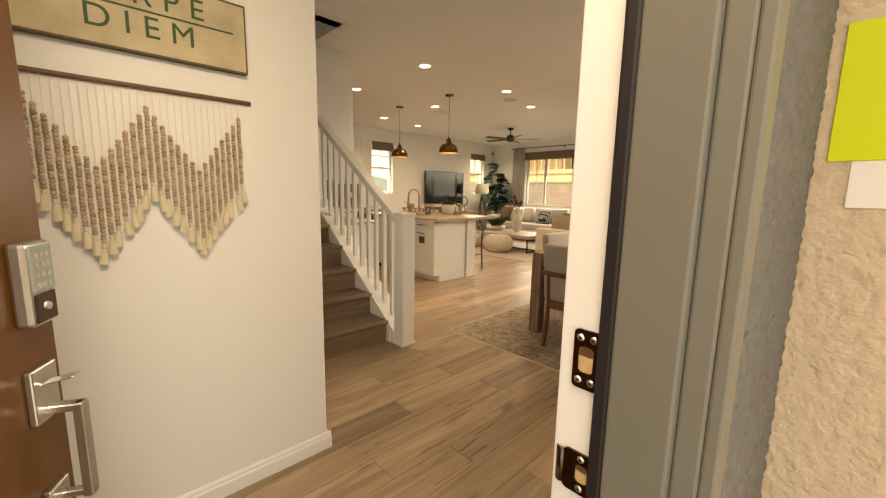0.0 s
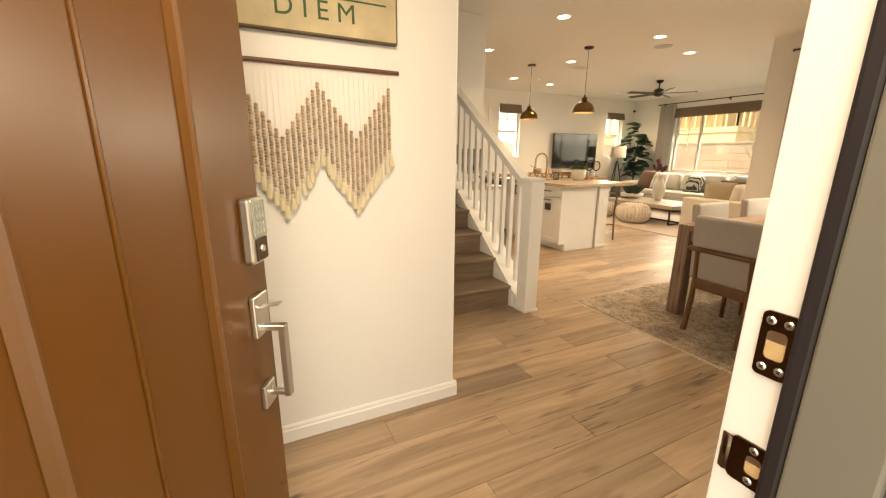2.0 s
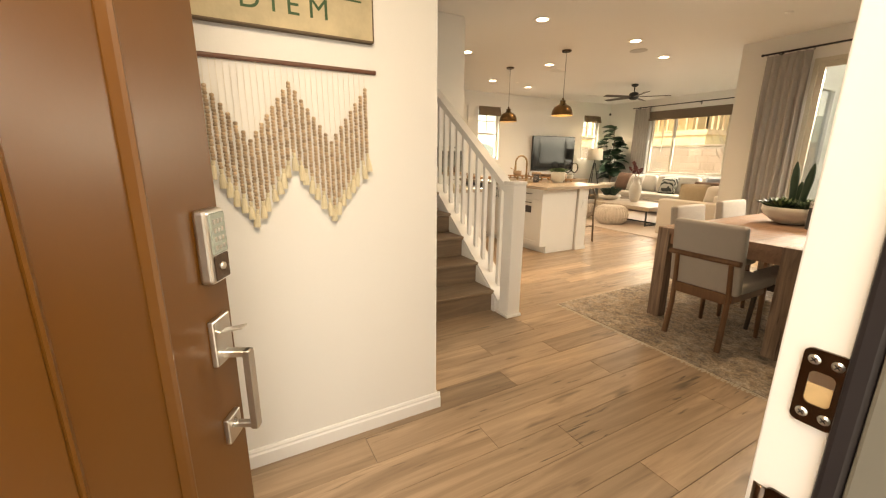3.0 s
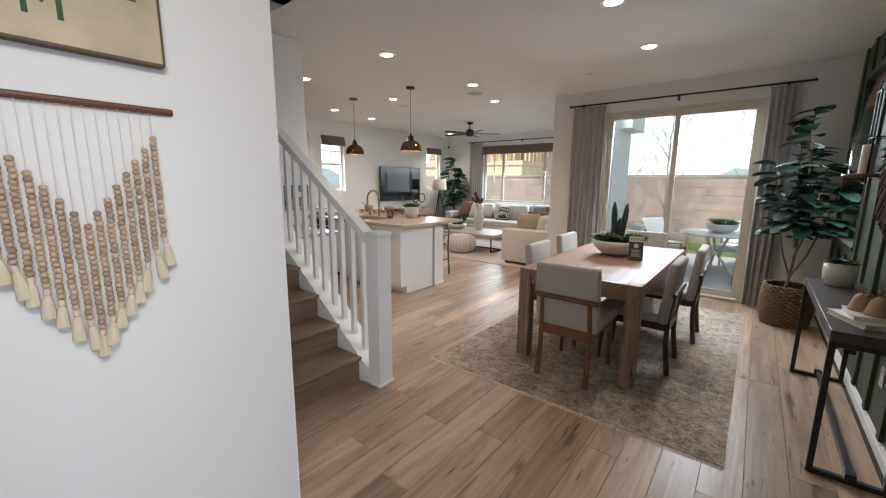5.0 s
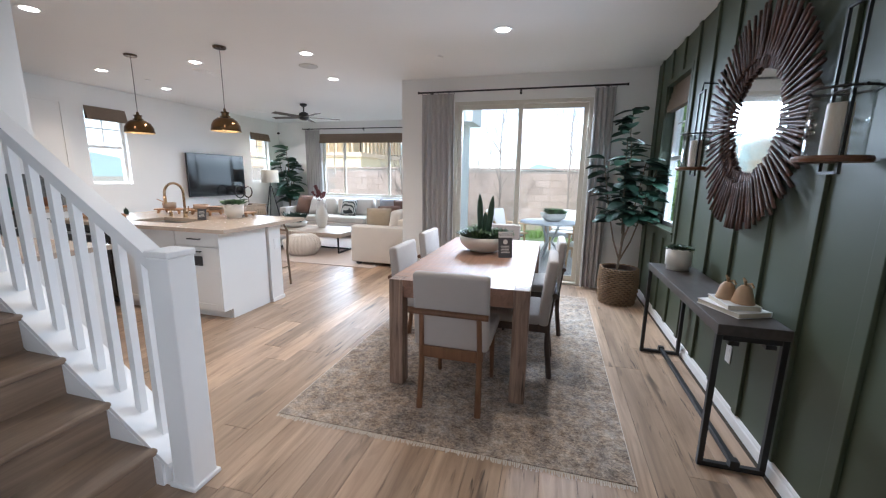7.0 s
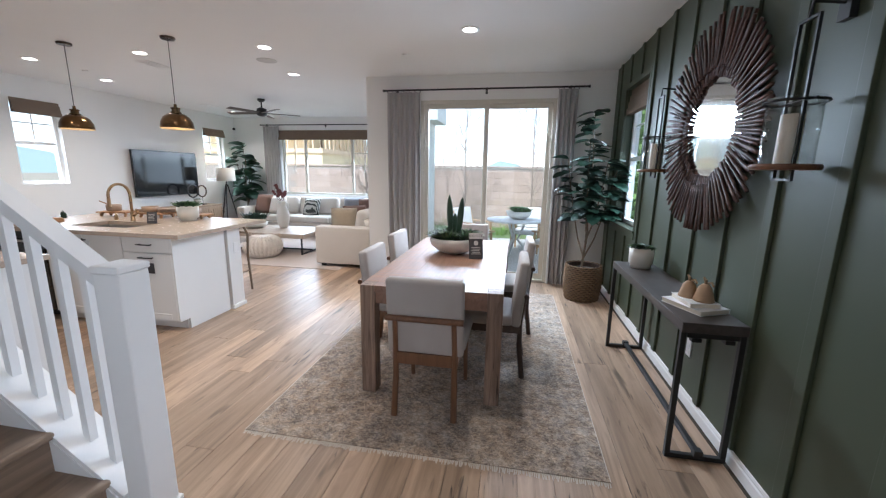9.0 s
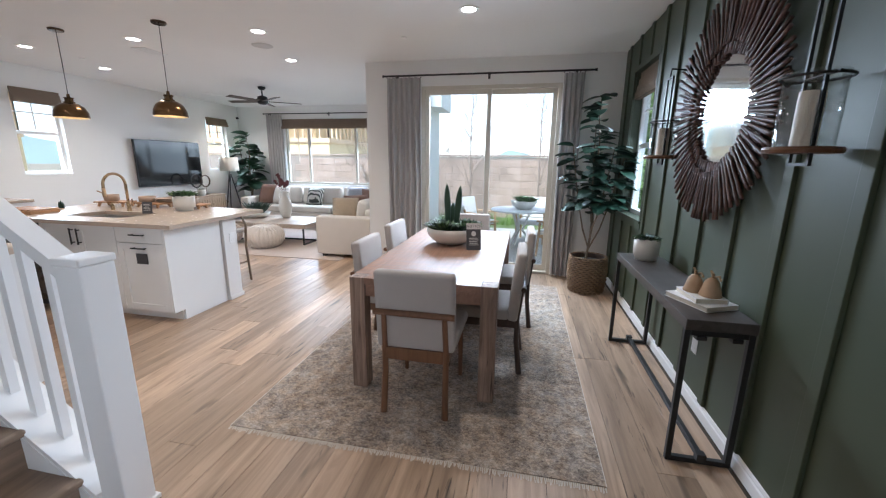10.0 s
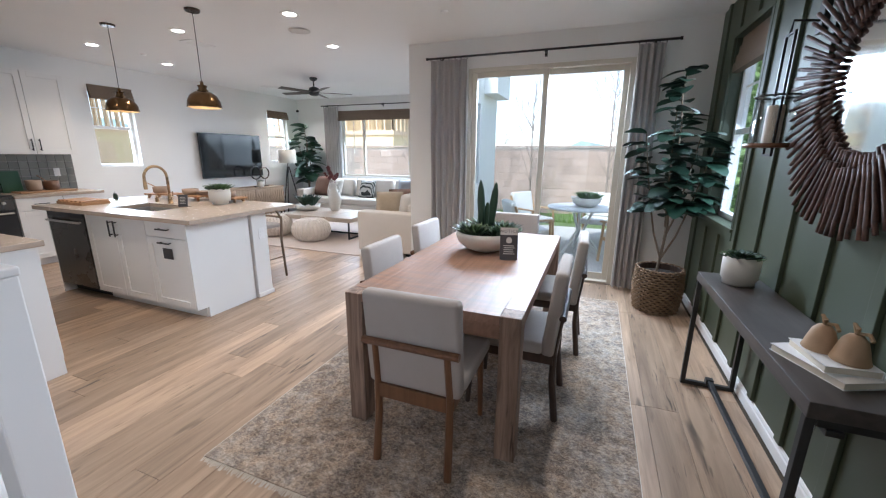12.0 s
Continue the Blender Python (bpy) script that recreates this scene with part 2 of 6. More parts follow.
def prism(points, axis, a, b):
    """An outline of (u, v) drawn out along an axis from a to b; axis x: u is y, v is z; y: u is x, v is z; z: u is x, v is y."""
    bm = bmesh.new()

    def at(u, v, w):
        return {"x": (w, u, v), "y": (u, w, v), "z": (u, v, w)}[axis]

    lo = [bm.verts.new(at(u, v, a)) for u, v in points]
    hi = [bm.verts.new(at(u, v, b)) for u, v in points]
    n = len(points)
    for i in range(n):
        bm.faces.new((lo[i], lo[(i + 1) % n], hi[(i + 1) % n], hi[i]))
    bm.faces.new(lo)
    bm.faces.new(hi)
    bmesh.ops.recalc_face_normals(bm, faces=bm.faces)
    return bm


def setting(name, bm, material, label, category, parent=None):
    ob = part(name, bm, material, parent)
    return tagged(ob, label, category, kind="structure")


CEIL = 2.745


def wall_rows(axis, c0, c1, a, b, z0, z1, holes):
    """Boxes of a wall between c0 and c1, running from a to b, round its holes (a0, a1, z0, z1)."""
    rows = []

    def put(u0, u1, w0, w1):
        if u1 - u0 > 1e-4 and w1 - w0 > 1e-4:
            rows.append((u0, u1, c0, c1, w0, w1) if axis == "x" else (c0, c1, u0, u1, w0, w1))

    cur = a
    for h0, h1, hz0, hz1 in sorted(holes):
        put(cur, h0, z0, z1)
        put(h0, h1, z0, hz0)
        put(h0, h1, hz1, z1)
        cur = h1
    put(cur, b, z0, z1)
    return rows


# ---- structure ----
wall_green = setting("wall_south", boxes(wall_rows("x", -0.35, -0.20, 1.15, 6.15, 0, CEIL, [(4.84, 5.60, 0.95, 2.40)])), M_GREEN, "dark green board-and-batten wall with a window", "wall")
wall_slider = setting("wall_east", boxes(wall_rows("y", 6.15, 6.31, -0.35, 3.05, 0, CEIL, [(0.50, 2.28, 0.0, 2.43)])), M_WALL, "white wall round the sliding patio door", "wall")
wall_patio = setting("wall_patio_side", boxes(wall_rows("x", 2.89, 3.05, 6.31, 9.78, 0, CEIL, [(8.05, 8.75, 0.88, 2.40)])), M_WALL, "white wall between living room and patio", "wall")
wall_far = setting("wall_living", boxes(wall_rows("y", 9.78, 9.94, 2.89, 8.14, 0, CEIL, [(4.27, 6.72, 0.90, 2.42)])), M_WALL, "white living room wall with a wide window", "wall")
wall_kitchen = setting("wall_north", boxes(wall_rows("x", 7.98, 8.14, 0.80, 9.78, 0, CEIL, [(5.29, 5.90, 1.22, 2.42), (8.74, 9.37, 1.22, 2.39)])), M_WALL, "white kitchen and living room wall with two windows", "wall")
wall_hall = setting("wall_hall", box(-1.60, 0.906, 1.663, 1.80, 0, CEIL, 0.012), M_WALL, "white hall wall with a rounded corner", "wall")
wall_stair_left = setting("wall_stair_west", box(0.80, 0.906, 1.80, 7.98, 0, 5.2), M_WALL, "white wall beside the stairs", "wall")
wall_stair_right = setting("wall_stair_east", box(1.95, 2.10, 3.97, 7.98, 0, CEIL), M_WALL, "white wall beside the upper stairs", "wall")
wall_well = setting("wall_stairwell", boxes([(1.95, 2.10, 3.40, 7.98, CEIL, 5.2), (0.906, 1.95, 3.28, 3.40, CEIL, 5.2), (0.906, 1.95, 7.98, 8.14, CEIL, 5.2), (0.80, 2.10, 3.28, 8.14, 5.2, 5.3)]), M_WALL, "white walls of the stairwell above", "wall")
wall_front = setting("wall_front", boxes(wall_rows("x", 0.06, 0.198, -1.60, 1.30, -0.1, CEIL, [(-0.45, 0.53, -0.1, 2.46)])), M_WALL, "front wall with the entrance door", "wall")
wall_jog = setting("wall_jog", box(1.15, 1.30, -0.20, 0.06, 0, CEIL), M_WALL, "short white wall beside the entrance", "wall")
wall_hall_end = setting("wall_west", box(-1.75, -1.60, 0.06, 1.80, 0, CEIL), M_WALL, "white end wall of the hall", "wall")
facade = setting("wall_porch_front", boxes([(0.546, 1.10, 0.042, 0.0585, -0.1, 2.9), (-1.6, -0.466, 0.042, 0.0585, -0.1, 2.9), (-0.466, 0.546, 0.042, 0.0585, 2.47, 2.9)]), M_STUCCO_SHADE, "stucco strip beside the entrance frame, grey with painted shade", "wall")
porch_wall = setting("wall_porch_side", box(1.10, 1.149, -3.0, 0.041, -0.1, 2.9, 0.004), M_STUCCO, "beige rough stucco side wall of the porch", "wall")


def stucco_relief(a0, a1, z0, z1, step, depth, grain, at, material, parent):
    """A rough coat of stucco: a fine sheet pushed in and out by noise."""
    bm = bmesh.new()
    na, nz = int((a1 - a0) / step), int((z1 - z0) / step)
    last = []
    for i in range(na + 1):
        row = []
        for k in range(nz + 1):
            a, z = a0 + (a1 - a0) * i / na, z0 + (z1 - z0) * k / nz
            h = noise.noise((a * grain, z * grain, 1.7)) + 0.5 * noise.noise((a * grain * 2.3, z * grain * 2.3, 6.1))
            row.append(bm.verts.new(at(a, z, depth * max(0.02, min(1.0, 0.45 + 0.8 * h)))))
        for k in range(nz if last else 0):
            bm.faces.new((last[k], row[k], row[k + 1], last[k + 1]))
        last = row
    part("stucco_coat", bm, material, parent, smooth=True)["kind"] = "stuff"


stucco_relief(0.548, 1.10, 0.3, 2.3, 0.006, 0.010, 62, lambda a, z, h: (a, 0.042 - h, z), M_STUCCO_SHADE, facade)
stucco_relief(-0.70, 0.036, 0.3, 2.3, 0.008, 0.0035, 48, lambda a, z, h: (1.10 - h, a, z), M_STUCCO, porch_wall)
porch_floor = setting("floor_porch", box(-4.0, 1.10, -3.0, 0.198, -0.25, -0.10), mat("porch_concrete", (0.42, 0.40, 0.37), 0.85, vary=0.12, scale=4, bump=0.3), "grey concrete porch floor", "floor")
threshold = setting("threshold", box(-0.45, 0.53, 0.05, 0.198, -0.10, 0.012, 0.004), M_BRONZE, "dark metal door threshold", "threshold")

ceiling = setting("ceiling", boxes([(-1.6, 0.80, 0.06, 1.80, CEIL, 2.9), (0.80, 2.10, 0.06, 3.40, CEIL, 2.9), (2.10, 6.15, -0.35, 8.14, CEIL, 2.9), (1.15, 2.10, -0.35, 0.06, CEIL, 2.9), (6.15, 9.94, 2.89, 8.14, CEIL, 2.9), (6.15, 6.31, -0.35, 2.89, CEIL, 2.9)]), M_CEIL, "white ceiling with recessed lights", "ceiling")
floor = setting("floor", boxes([(-1.6, 1.3, 0.198, 7.98, -0.12, -0.012), (1.3, 6.31, -0.2, 7.98, -0.12, -0.012), (6.31, 9.78, 3.05, 7.98, -0.12, -0.012)]), M_JOINT, "brown oak plank floor", "floor")

# ---- entrance ----
def thing(name, label, category, x=0, y=0, z=0, rz=0, group=""):
    return tagged(empty(name, x, y, z, rz), label, category, group)


frame_door = thing("door_frame", "white and grey painted door frame with black weatherstrip", "door frame")
frame_door["kind"] = "structure"
for side, x in ((1, 0.50), (-1, -0.42)):
    def across(a, b):
        return (x + a, x + b) if side > 0 else (x - b, x - a)
    part("jamb", box(*across(0, 0.03), 0.153, 0.200, -0.02, 2.44, 0.002), M_TRIM, frame_door)
    part("weatherstrip", box(*across(-0.008, 0.03), 0.134, 0.153, -0.05, 2.44, 0.005), M_RUBBER, frame_door, "black rubber weatherstrip")
    part("jamb_outer", box(*across(-0.012, 0.03), 0.070, 0.134, -0.1, 2.44, 0.003), M_JAMBGREY, frame_door, "grey painted outer jamb")
    part("jamb_reveal", box(*across(0.002, 0.03), 0.046, 0.070, -0.1, 2.44, 0.003), M_JAMBGREY, frame_door)
    part("outer_trim", box(*across(0.004, 0.045), 0.032, 0.046, -0.1, 2.47, 0.003), M_JAMBGREY, frame_door, "grey outer trim strip")
part("head_jamb", box(-0.42, 0.50, 0.070, 0.200, 2.44, 2.46), M_TRIM, frame_door)
part("head_trim", box(-0.465, 0.545, 0.032, 0.06, 2.462, 2.47), M_JAMBGREY, frame_door)


def rounded(w, h, r, n=5):
    """Corner-rounded outline, w along y and h along z."""
    pts = []
    for cy, cz, a0 in ((w / 2 - r, h / 2 - r, 0), (-w / 2 + r, h / 2 - r, 90), (-w / 2 + r, -h / 2 + r, 180), (w / 2 - r, -h / 2 + r, 270)):
        for k in range(n + 1):
            a = radians(a0 + 90 * k / n)
            pts.append((cy + r * math.cos(a), cz + r * math.sin(a)))
    return pts


def pierced_plate(w, h, r, hw, hh, hr, t, dy=0.0):
    """A flat plate across x with a rounded hole through it; the hole's middle is moved by dy."""
    bm = bmesh.new()
    loops = []
    for pts, off in ((rounded(w, h, r), 0.0), (rounded(hw, hh, hr), dy)):
        for x in (-t / 2, t / 2):
            loops.append([bm.verts.new((x, y + off, z)) for y, z in pts])
    n = len(loops[0])
    for a, b in ((0, 1), (1, 3), (3, 2), (2, 0)):
        for k in range(n):
            bm.faces.new((loops[a][k], loops[a][(k + 1) % n], loops[b][(k + 1) % n], loops[b][k]))
    bmesh.ops.recalc_face_normals(bm, faces=bm.faces)
    return bm


M_RAW = mat("raw_wood", (0.55, 0.38, 0.2), 0.8, vary=0.2, scale=60)


def strike_plate(y, z, h, w, lip):
    t = thing("strike_plate", "dark bronze strike plate screwed to the white jamb", "strike plate", 0.4985, y, z, group="strike plates")
    dy = -0.006 if lip else 0.0
    part("plate", pierced_plate(w, h, 0.006, w * 0.42 if lip else w * 0.58, h * 0.44, 0.005, 0.003, dy), M_BRONZE, t)
    if lip:
        pts = [(-0.0015, w / 2 - 0.0005), (-0.003, w / 2 + 0.004), (-0.001, w / 2 + 0.009), (0.003, w / 2 + 0.012), (0.005, w / 2 + 0.011), (0.001, w / 2 + 0.007), (0.0015, w / 2 - 0.0005)]
        part("lip", prism(pts, "z", -h * 0.42, h * 0.42), M_BRONZE, t, "curved bronze lip", True)
    part("bolt_hole", box(0.0002, 0.0012, dy - w * 0.30, dy + w * 0.30, -h * 0.24, h * 0.05), M_RAW, t, "raw wood in the bolt hole")
    part("bolt_pocket", box(0.0002, 0.0012, dy - w * 0.30, dy + w * 0.30, h * 0.05, h * 0.24), M_STEEL, t, "metal edge in the bolt hole")
    for dz in (-0.36, 0.36):
        for q in ((-0.25, 0.25) if not lip else (-0.12,)):
            sc = part("screw", lathe([(0.0, 0.0012), (0.0030, 0.0016), (0.0046, 0.0)], 12, pose(-0.0015, q * w, dz * h, 0, -90, 0)), M_STEEL, t)
            for rot in (40, 130):
                part("slot", box(-0.0034, -0.0028, -0.0026, 0.0026, -0.0005, 0.0005, m=pose(0.0002, q * w, dz * h, rot, 0, 0)), M_BLACK, sc)


strike_plate(0.166, 1.106, 0.072, 0.031, False)
strike_plate(0.167, 0.961, 0.054, 0.036, True)

# the entrance door stands open into the hall; hinge edge at its origin, leaf along x, outside face towards -y
DW = 0.905
door = thing("front_door", "brown painted panel front door standing open into the hall", "door", -0.415, 0.20, 0.0, 63.5)
door["kind"] = "structure"
part("leaf", box(0, DW, -0.036, -0.014, 0.015, 2.43, 0.002), M_DOOR, door)
for name, a in (("stile", (0, 0.20)), ("stile", (DW - 0.20, DW)), ("mullion", (0.385, 0.505))):
    part(name, box(a[0], a[1], -0.048, -0.002, 0.015, 2.43, 0.003), M_DOOR, door)
for z0, z1 in ((0.015, 0.25), (2.28, 2.43)):
    for x0, x1 in ((0.20, 0.385), (0.505, DW - 0.20)):
        part("rail", box(x0, x1, -0.0475, -0.003, z0, z1, 0.003), M_DOOR, door)
for x0, x1 in ((0.20, 0.385), (0.505, DW - 0.20)):
    for a, b in ((x0, x0 + 0.020), (x1, x1 - 0.020)):
        k = 1 if b > a else -1
        part("moulding", prism([(a - k * 0.0005, -0.034), (a - k * 0.0005, -0.0505), (a + k * 0.004, -0.0515), (a + k * 0.009, -0.0465), (b, -0.0385), (b, -0.034)], "z", 0.25, 2.28), M_DOOR, door)
for z in (0.25, 1.2, 2.15):
    part("hinge", tube([(-0.002, 0.004, z - 0.05), (-0.002, 0.004, z + 0.05)], 0.007), M_BRONZE, door)

keypad = thing("keypad_lock", "satin nickel keypad deadbolt on the brown door", "lock")
keypad.matrix_basis = door.matrix_basis @ pose(DW - 0.062, -0.048, 1.125)
kb = part("housing", box(-0.034, 0.034, -0.028, 0, -0.07, 0.075, 0.008, 3), M_STEEL, keypad)
part("touch_panel", box(-0.026, 0.026, -0.0305, -0.027, -0.012, 0.068, 0.003), mat("grey_touch_panel", (0.24, 0.27, 0.24), 0.2), keypad, "grey touch panel")
part("lower_panel", box(-0.026, 0.026, -0.0295, -0.027, -0.064, -0.014, 0.002), M_BRONZE, keypad, "dark lower panel")
for r in range(4):
    for c in range(3):
        part("key", box(-0.017 + c * 0.013, -0.009 + c * 0.013, -0.0315, -0.030, -0.004 + r * 0.017, 0.005 + r * 0.017, 0.001, 1), M_STEEL, keypad)
part("key_cylinder", lathe([(0.0, 0.004), (0.007, 0.004), (0.008, 0.0)], 14, pose(0, -0.0295, -0.038, 90, 0, 0)), M_STEEL, keypad)

handle = thing("handleset", "satin nickel square pull handle with thumb latch on the door", "door handle")
handle.matrix_basis = door.matrix_basis @ pose(DW - 0.062, -0.048, 0.933)
part("rose", box(-0.032, 0.032, -0.013, 0, -0.055, 0.045, 0.003), M_STEEL, handle)
part("thumb_piece", box(-0.012, 0.012, -0.062, -0.010, 0.008, 0.012, 0.0015, 1, pose(0, 0, 0, -12, 0, 0)), M_STEEL, handle)
bm = bmesh.new()
add_box(bm, -0.011, 0.011, -0.062, -0.010, -0.044, -0.030, 0.002, 1)
add_box(bm, -0.011, 0.011, -0.066, -0.050, -0.218, -0.030, 0.002, 1)
add_box(bm, -0.008, 0.008, -0.062, -0.010, -0.216, -0.203, 0.002, 1)
part("pull", bm, M_STEEL, handle)
part("lower_rose", box(-0.026, 0.026, -0.013, 0, -0.245, -0.185, 0.003), M_STEEL, handle)

M_YEL = mat("yellow_paper", (0.62, 0.72, 0.03), 0.6, vary=0.03)
notice = thing("porch_sign", "bright yellow-green sign sheet on the stucco wall", "sign")
part("yellow_sheet", box(1.093, 1.0985, -0.36, 0.018, 1.364, 1.60, 0.001, 1), M_YEL, notice)
part("white_sheet", box(1.095, 1.0992, -0.36, -0.014, 1.281, 1.37, 0.001, 1), M_TRIM, notice, "white sheet below")

# ---- hall wall pieces ----
sign = thing("wall_sign", "aged cream wooden sign with green lettering", "sign", 0.2715, 1.663, 1.727)
M_SIGN = mat("aged_cream_board", (0.50, 0.42, 0.28), 0.7, vary=0.45, scale=9, bump=0.3, bump_scale=60)
part("board", box(-0.3325, 0.3325, -0.030, -0.002, 0, 0.235, 0.003), M_SIGN, sign)
M_SEDGE = mat("dark_sign_edge", (0.12, 0.08, 0.05), 0.7, vary=0.3, scale=20)
for a in ((-0.3345, 0.3345, -0.031, -0.001, -0.004, 0.003), (-0.3345, 0.3345, -0.031, -0.001, 0.232, 0.239), (-0.336, -0.331, -0.031, -0.001, -0.002, 0.237), (0.331, 0.336, -0.031, -0.001, -0.002, 0.237)):
    part("edge", box(*a, 0.001, 1), M_SEDGE, sign)
M_INK = mat("green_lettering", (0.035, 0.085, 0.035), 0.7, vary=0.15, scale=30)


def lettering(text, size, m, material, parent, name="letter", spacing=1.25):
    cu = bpy.data.curves.new(name, "FONT")
    cu.body = text
    cu.size = size
    cu.extrude = 0.0006
    cu.align_x = "CENTER"
    cu.space_character = spacing
    ob = bpy.data.objects.new(name, cu)
    scene.collection.objects.link(ob)
    bpy.context.view_layer.update()
    me = bpy.data.meshes.new_from_object(ob.evaluated_get(bpy.context.evaluated_depsgraph_get()))
    bpy.data.objects.remove(ob)
    whole = bmesh.new()
    whole.from_mesh(me)
    bpy.data.meshes.remove(me)
    left = set(whole.verts)
    while left:
        queue, island = [left.pop()], []
        while queue:
            v = queue.pop()
            island.append(v)
            for e in v.link_edges:
                w = e.other_vert(v)
                if w in left:
                    left.remove(w)
                    queue.append(w)
        letter = bmesh.new()
        twin = {v: letter.verts.new(v.co) for v in island}
        for f in {f for v in island for f in v.link_faces}:
            letter.faces.new([twin[v] for v in f.verts])
        part(name, letter, material, parent).matrix_basis = m
    whole.free()


lettering("DIEM", 0.096, pose(0.020, -0.0312, 0.05, 90, 0, 0), M_INK, sign, spacing=1.55)
lettering("CARPE", 0.096, pose(0.005, -0.0312, 0.146, 90, 0, 0), M_INK, sign, spacing=1.55)
part("painted_line", box(-0.29, 0.29, -0.0318, -0.029, 0.127, 0.133), M_INK, sign)
hanging = thing("wall_hanging", "beaded wall hanging with cream tassels on a wooden rod", "wall hanging", 0.2815, 1.655, 1.621)
M_ROD = mat("red_brown_wood", (0.13, 0.05, 0.03), 0.5, vary=0.2)
M_CORD = mat("cream_cord", (0.78, 0.74, 0.66), 0.85, vary=0.1)
M_BEAD = mat("tan_wooden_beads", (0.46, 0.335, 0.225), 0.55, vary=0.2, scale=30, per=0.28)
part("rod", tube([(-0.335, 0, 0), (0.335, 0, 0)], 0.0085, 10), M_ROD, hanging)
NST = 29
bead_me = bpy.data.meshes.new("bead")
bm = lathe([(0.003, -0.0058), (0.0058, -0.0050), (0.0074, -0.0018), (0.0074, 0.0018), (0.0058, 0.0050), (0.003, 0.0058)], 10)
for fc in bm.faces:
    fc.smooth = True
bm.to_mesh(bead_me)
bm.free()
bead_me.materials.append(M_BEAD)
M_COTTON = mat("cream_cotton", (0.66, 0.58, 0.42), 0.9, vary=0.1, scale=60, stretch=(1, 1, 0.1))
for i in range(NST):
    u = i / (NST - 1)
    x = -0.285 + 0.57 * u
    w = abs(((u * 2) % 1.0) - 0.5) * 2
    top = -0.062 - 0.205 * (1 - w)
    n = 21
    bot = top - n * 0.0119
    cord = part("cord", tube([(x, -0.004, -0.004), (x, -0.008, top), (x, -0.010, bot)], 0.0009, 5), M_CORD, hanging)
    for k in range(n):
        o = new("bead", bead_me)
        o.parent = cord
        o.matrix_basis = pose(x + random.uniform(-0.0012, 0.0012), -0.011, top - (k + 0.5) * 0.0119, random.uniform(-9, 9), random.uniform(-9, 9), 0)
    L = random.uniform(0.062, 0.075)
    part("tassel", lathe([(0.0, 0.0), (0.006, -0.001), (0.0065, -0.012), (0.0045, -0.016), (0.008, -0.022), (0.0115, -0.045), (0.0125, -L), (0.0, -L + 0.004)], 10, pose(x, -0.011 - random.uniform(0, 0.006), bot, 0, random.uniform(-7, 7), 0)), M_COTTON, hanging, "cream cotton tassel")


def baseboard(name, axis, a, b, c, side):
    """Moulded skirting 0.085 high; c: the wall's face; side: the way it stands out."""
    prof = [(0, 0), (0.014, 0), (0.014, 0.058), (0.009, 0.066), (0.010, 0.074), (0.006, 0.083), (0, 0.085)]
    pts = [(c + side * (0.001 + u), v) for u, v in prof]
    bm = prism(pts, "x" if axis == "x" else "y", a, b)
    return tagged(part(name, bm, M_TRIM), "white moulded baseboard along the wall", "baseboard", kind="structure")


baseboard("baseboard", "x", -1.6, 0.921, 1.663, -1)
baseboard("baseboard", "y", 1.655, 2.55, 0.906, 1)
baseboard("baseboard", "x", 1.30, 6.15, -0.20, 1)
baseboard("baseboard", "y", -0.185, 0.42, 6.15, -1)
baseboard("baseboard", "y", 2.36, 3.05, 6.15, -1)
baseboard("baseboard", "x", 6.15, 9.78, 3.05, 1)
baseboard("baseboard", "y", 3.07, 7.96, 9.78, -1)
baseboard("baseboard", "x", 5.0, 9.78, 7.98, -1)
baseboard("baseboard", "x", 0.56, 1.28, 0.198, 1)
part("corner_bead", box(6.147, 6.16, 3.04, 3.052, 0.1, CEIL, 0.004), M_WALL, wall_slider)

# battens on the green wall
for i in range(12):
    x = 1.69 + 0.385 * i
    z0, z1 = 0.088, CEIL
    if 4.80 < x < 5.62:
        part("batten", box(x - 0.03, x + 0.03, -0.2, -0.181, 0.088, 0.90, 0.003), M_GREEN, wall_green)
        part("batten", box(x - 0.03, x + 0.03, -0.2, -0.181, 2.45, CEIL, 0.003), M_GREEN, wall_green)
    else:
        part("batten", box(x - 0.03, x + 0.03, -0.2, -0.181, z0, z1, 0.003), M_GREEN, wall_green)

# ---- stairs ----
stairs = thing("staircase", "brown oak staircase with white closed stringer", "staircase", 0, 0, 0)
stairs["kind"] = "structure"
RISE, RUN, Y0 = 0.187, 0.254, 2.62
for i in range(13):
    z, y = RISE * (i + 1), Y0 + RUN * i
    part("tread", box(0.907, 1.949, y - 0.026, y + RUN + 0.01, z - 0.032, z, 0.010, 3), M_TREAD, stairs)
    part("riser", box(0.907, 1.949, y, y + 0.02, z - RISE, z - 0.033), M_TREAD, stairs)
ytop = 3.972
zs = 0.211 + 0.736 * (ytop - 2.661)
part("stringer_wall", prism([(2.533, 0), (ytop, 0), (ytop, zs - 0.02), (2.533, 0.097)], "x", 1.951, 2.10), M_TRIM, stairs, "white painted stringer wall")
part("shoe_cap", prism([(2.533, 0.098), (ytop, zs - 0.019), (ytop, zs + 0.006), (2.533, 0.123)], "x", 1.938, 2.115), M_TRIM, stairs)
for s, x in ((0, 1.936), (1, 2.1)):
    part("skirt", prism([(2.575, 0.0), (2.575, 0.118), (ytop, zs - 0.02), (ytop, zs - 0.13), (2.66, 0.0)], "x", x + 0.002, x + 0.015), M_TRIM, stairs)
balustrade = thing("balustrade", "white painted stair railing with square balusters and newel", "railing")
balustrade["kind"] = "structure"
newel = part("newel_post", box(1.955, 2.080, 2.412, 2.532, 0.0, 1.085, 0.006), M_TRIM, balustrade)
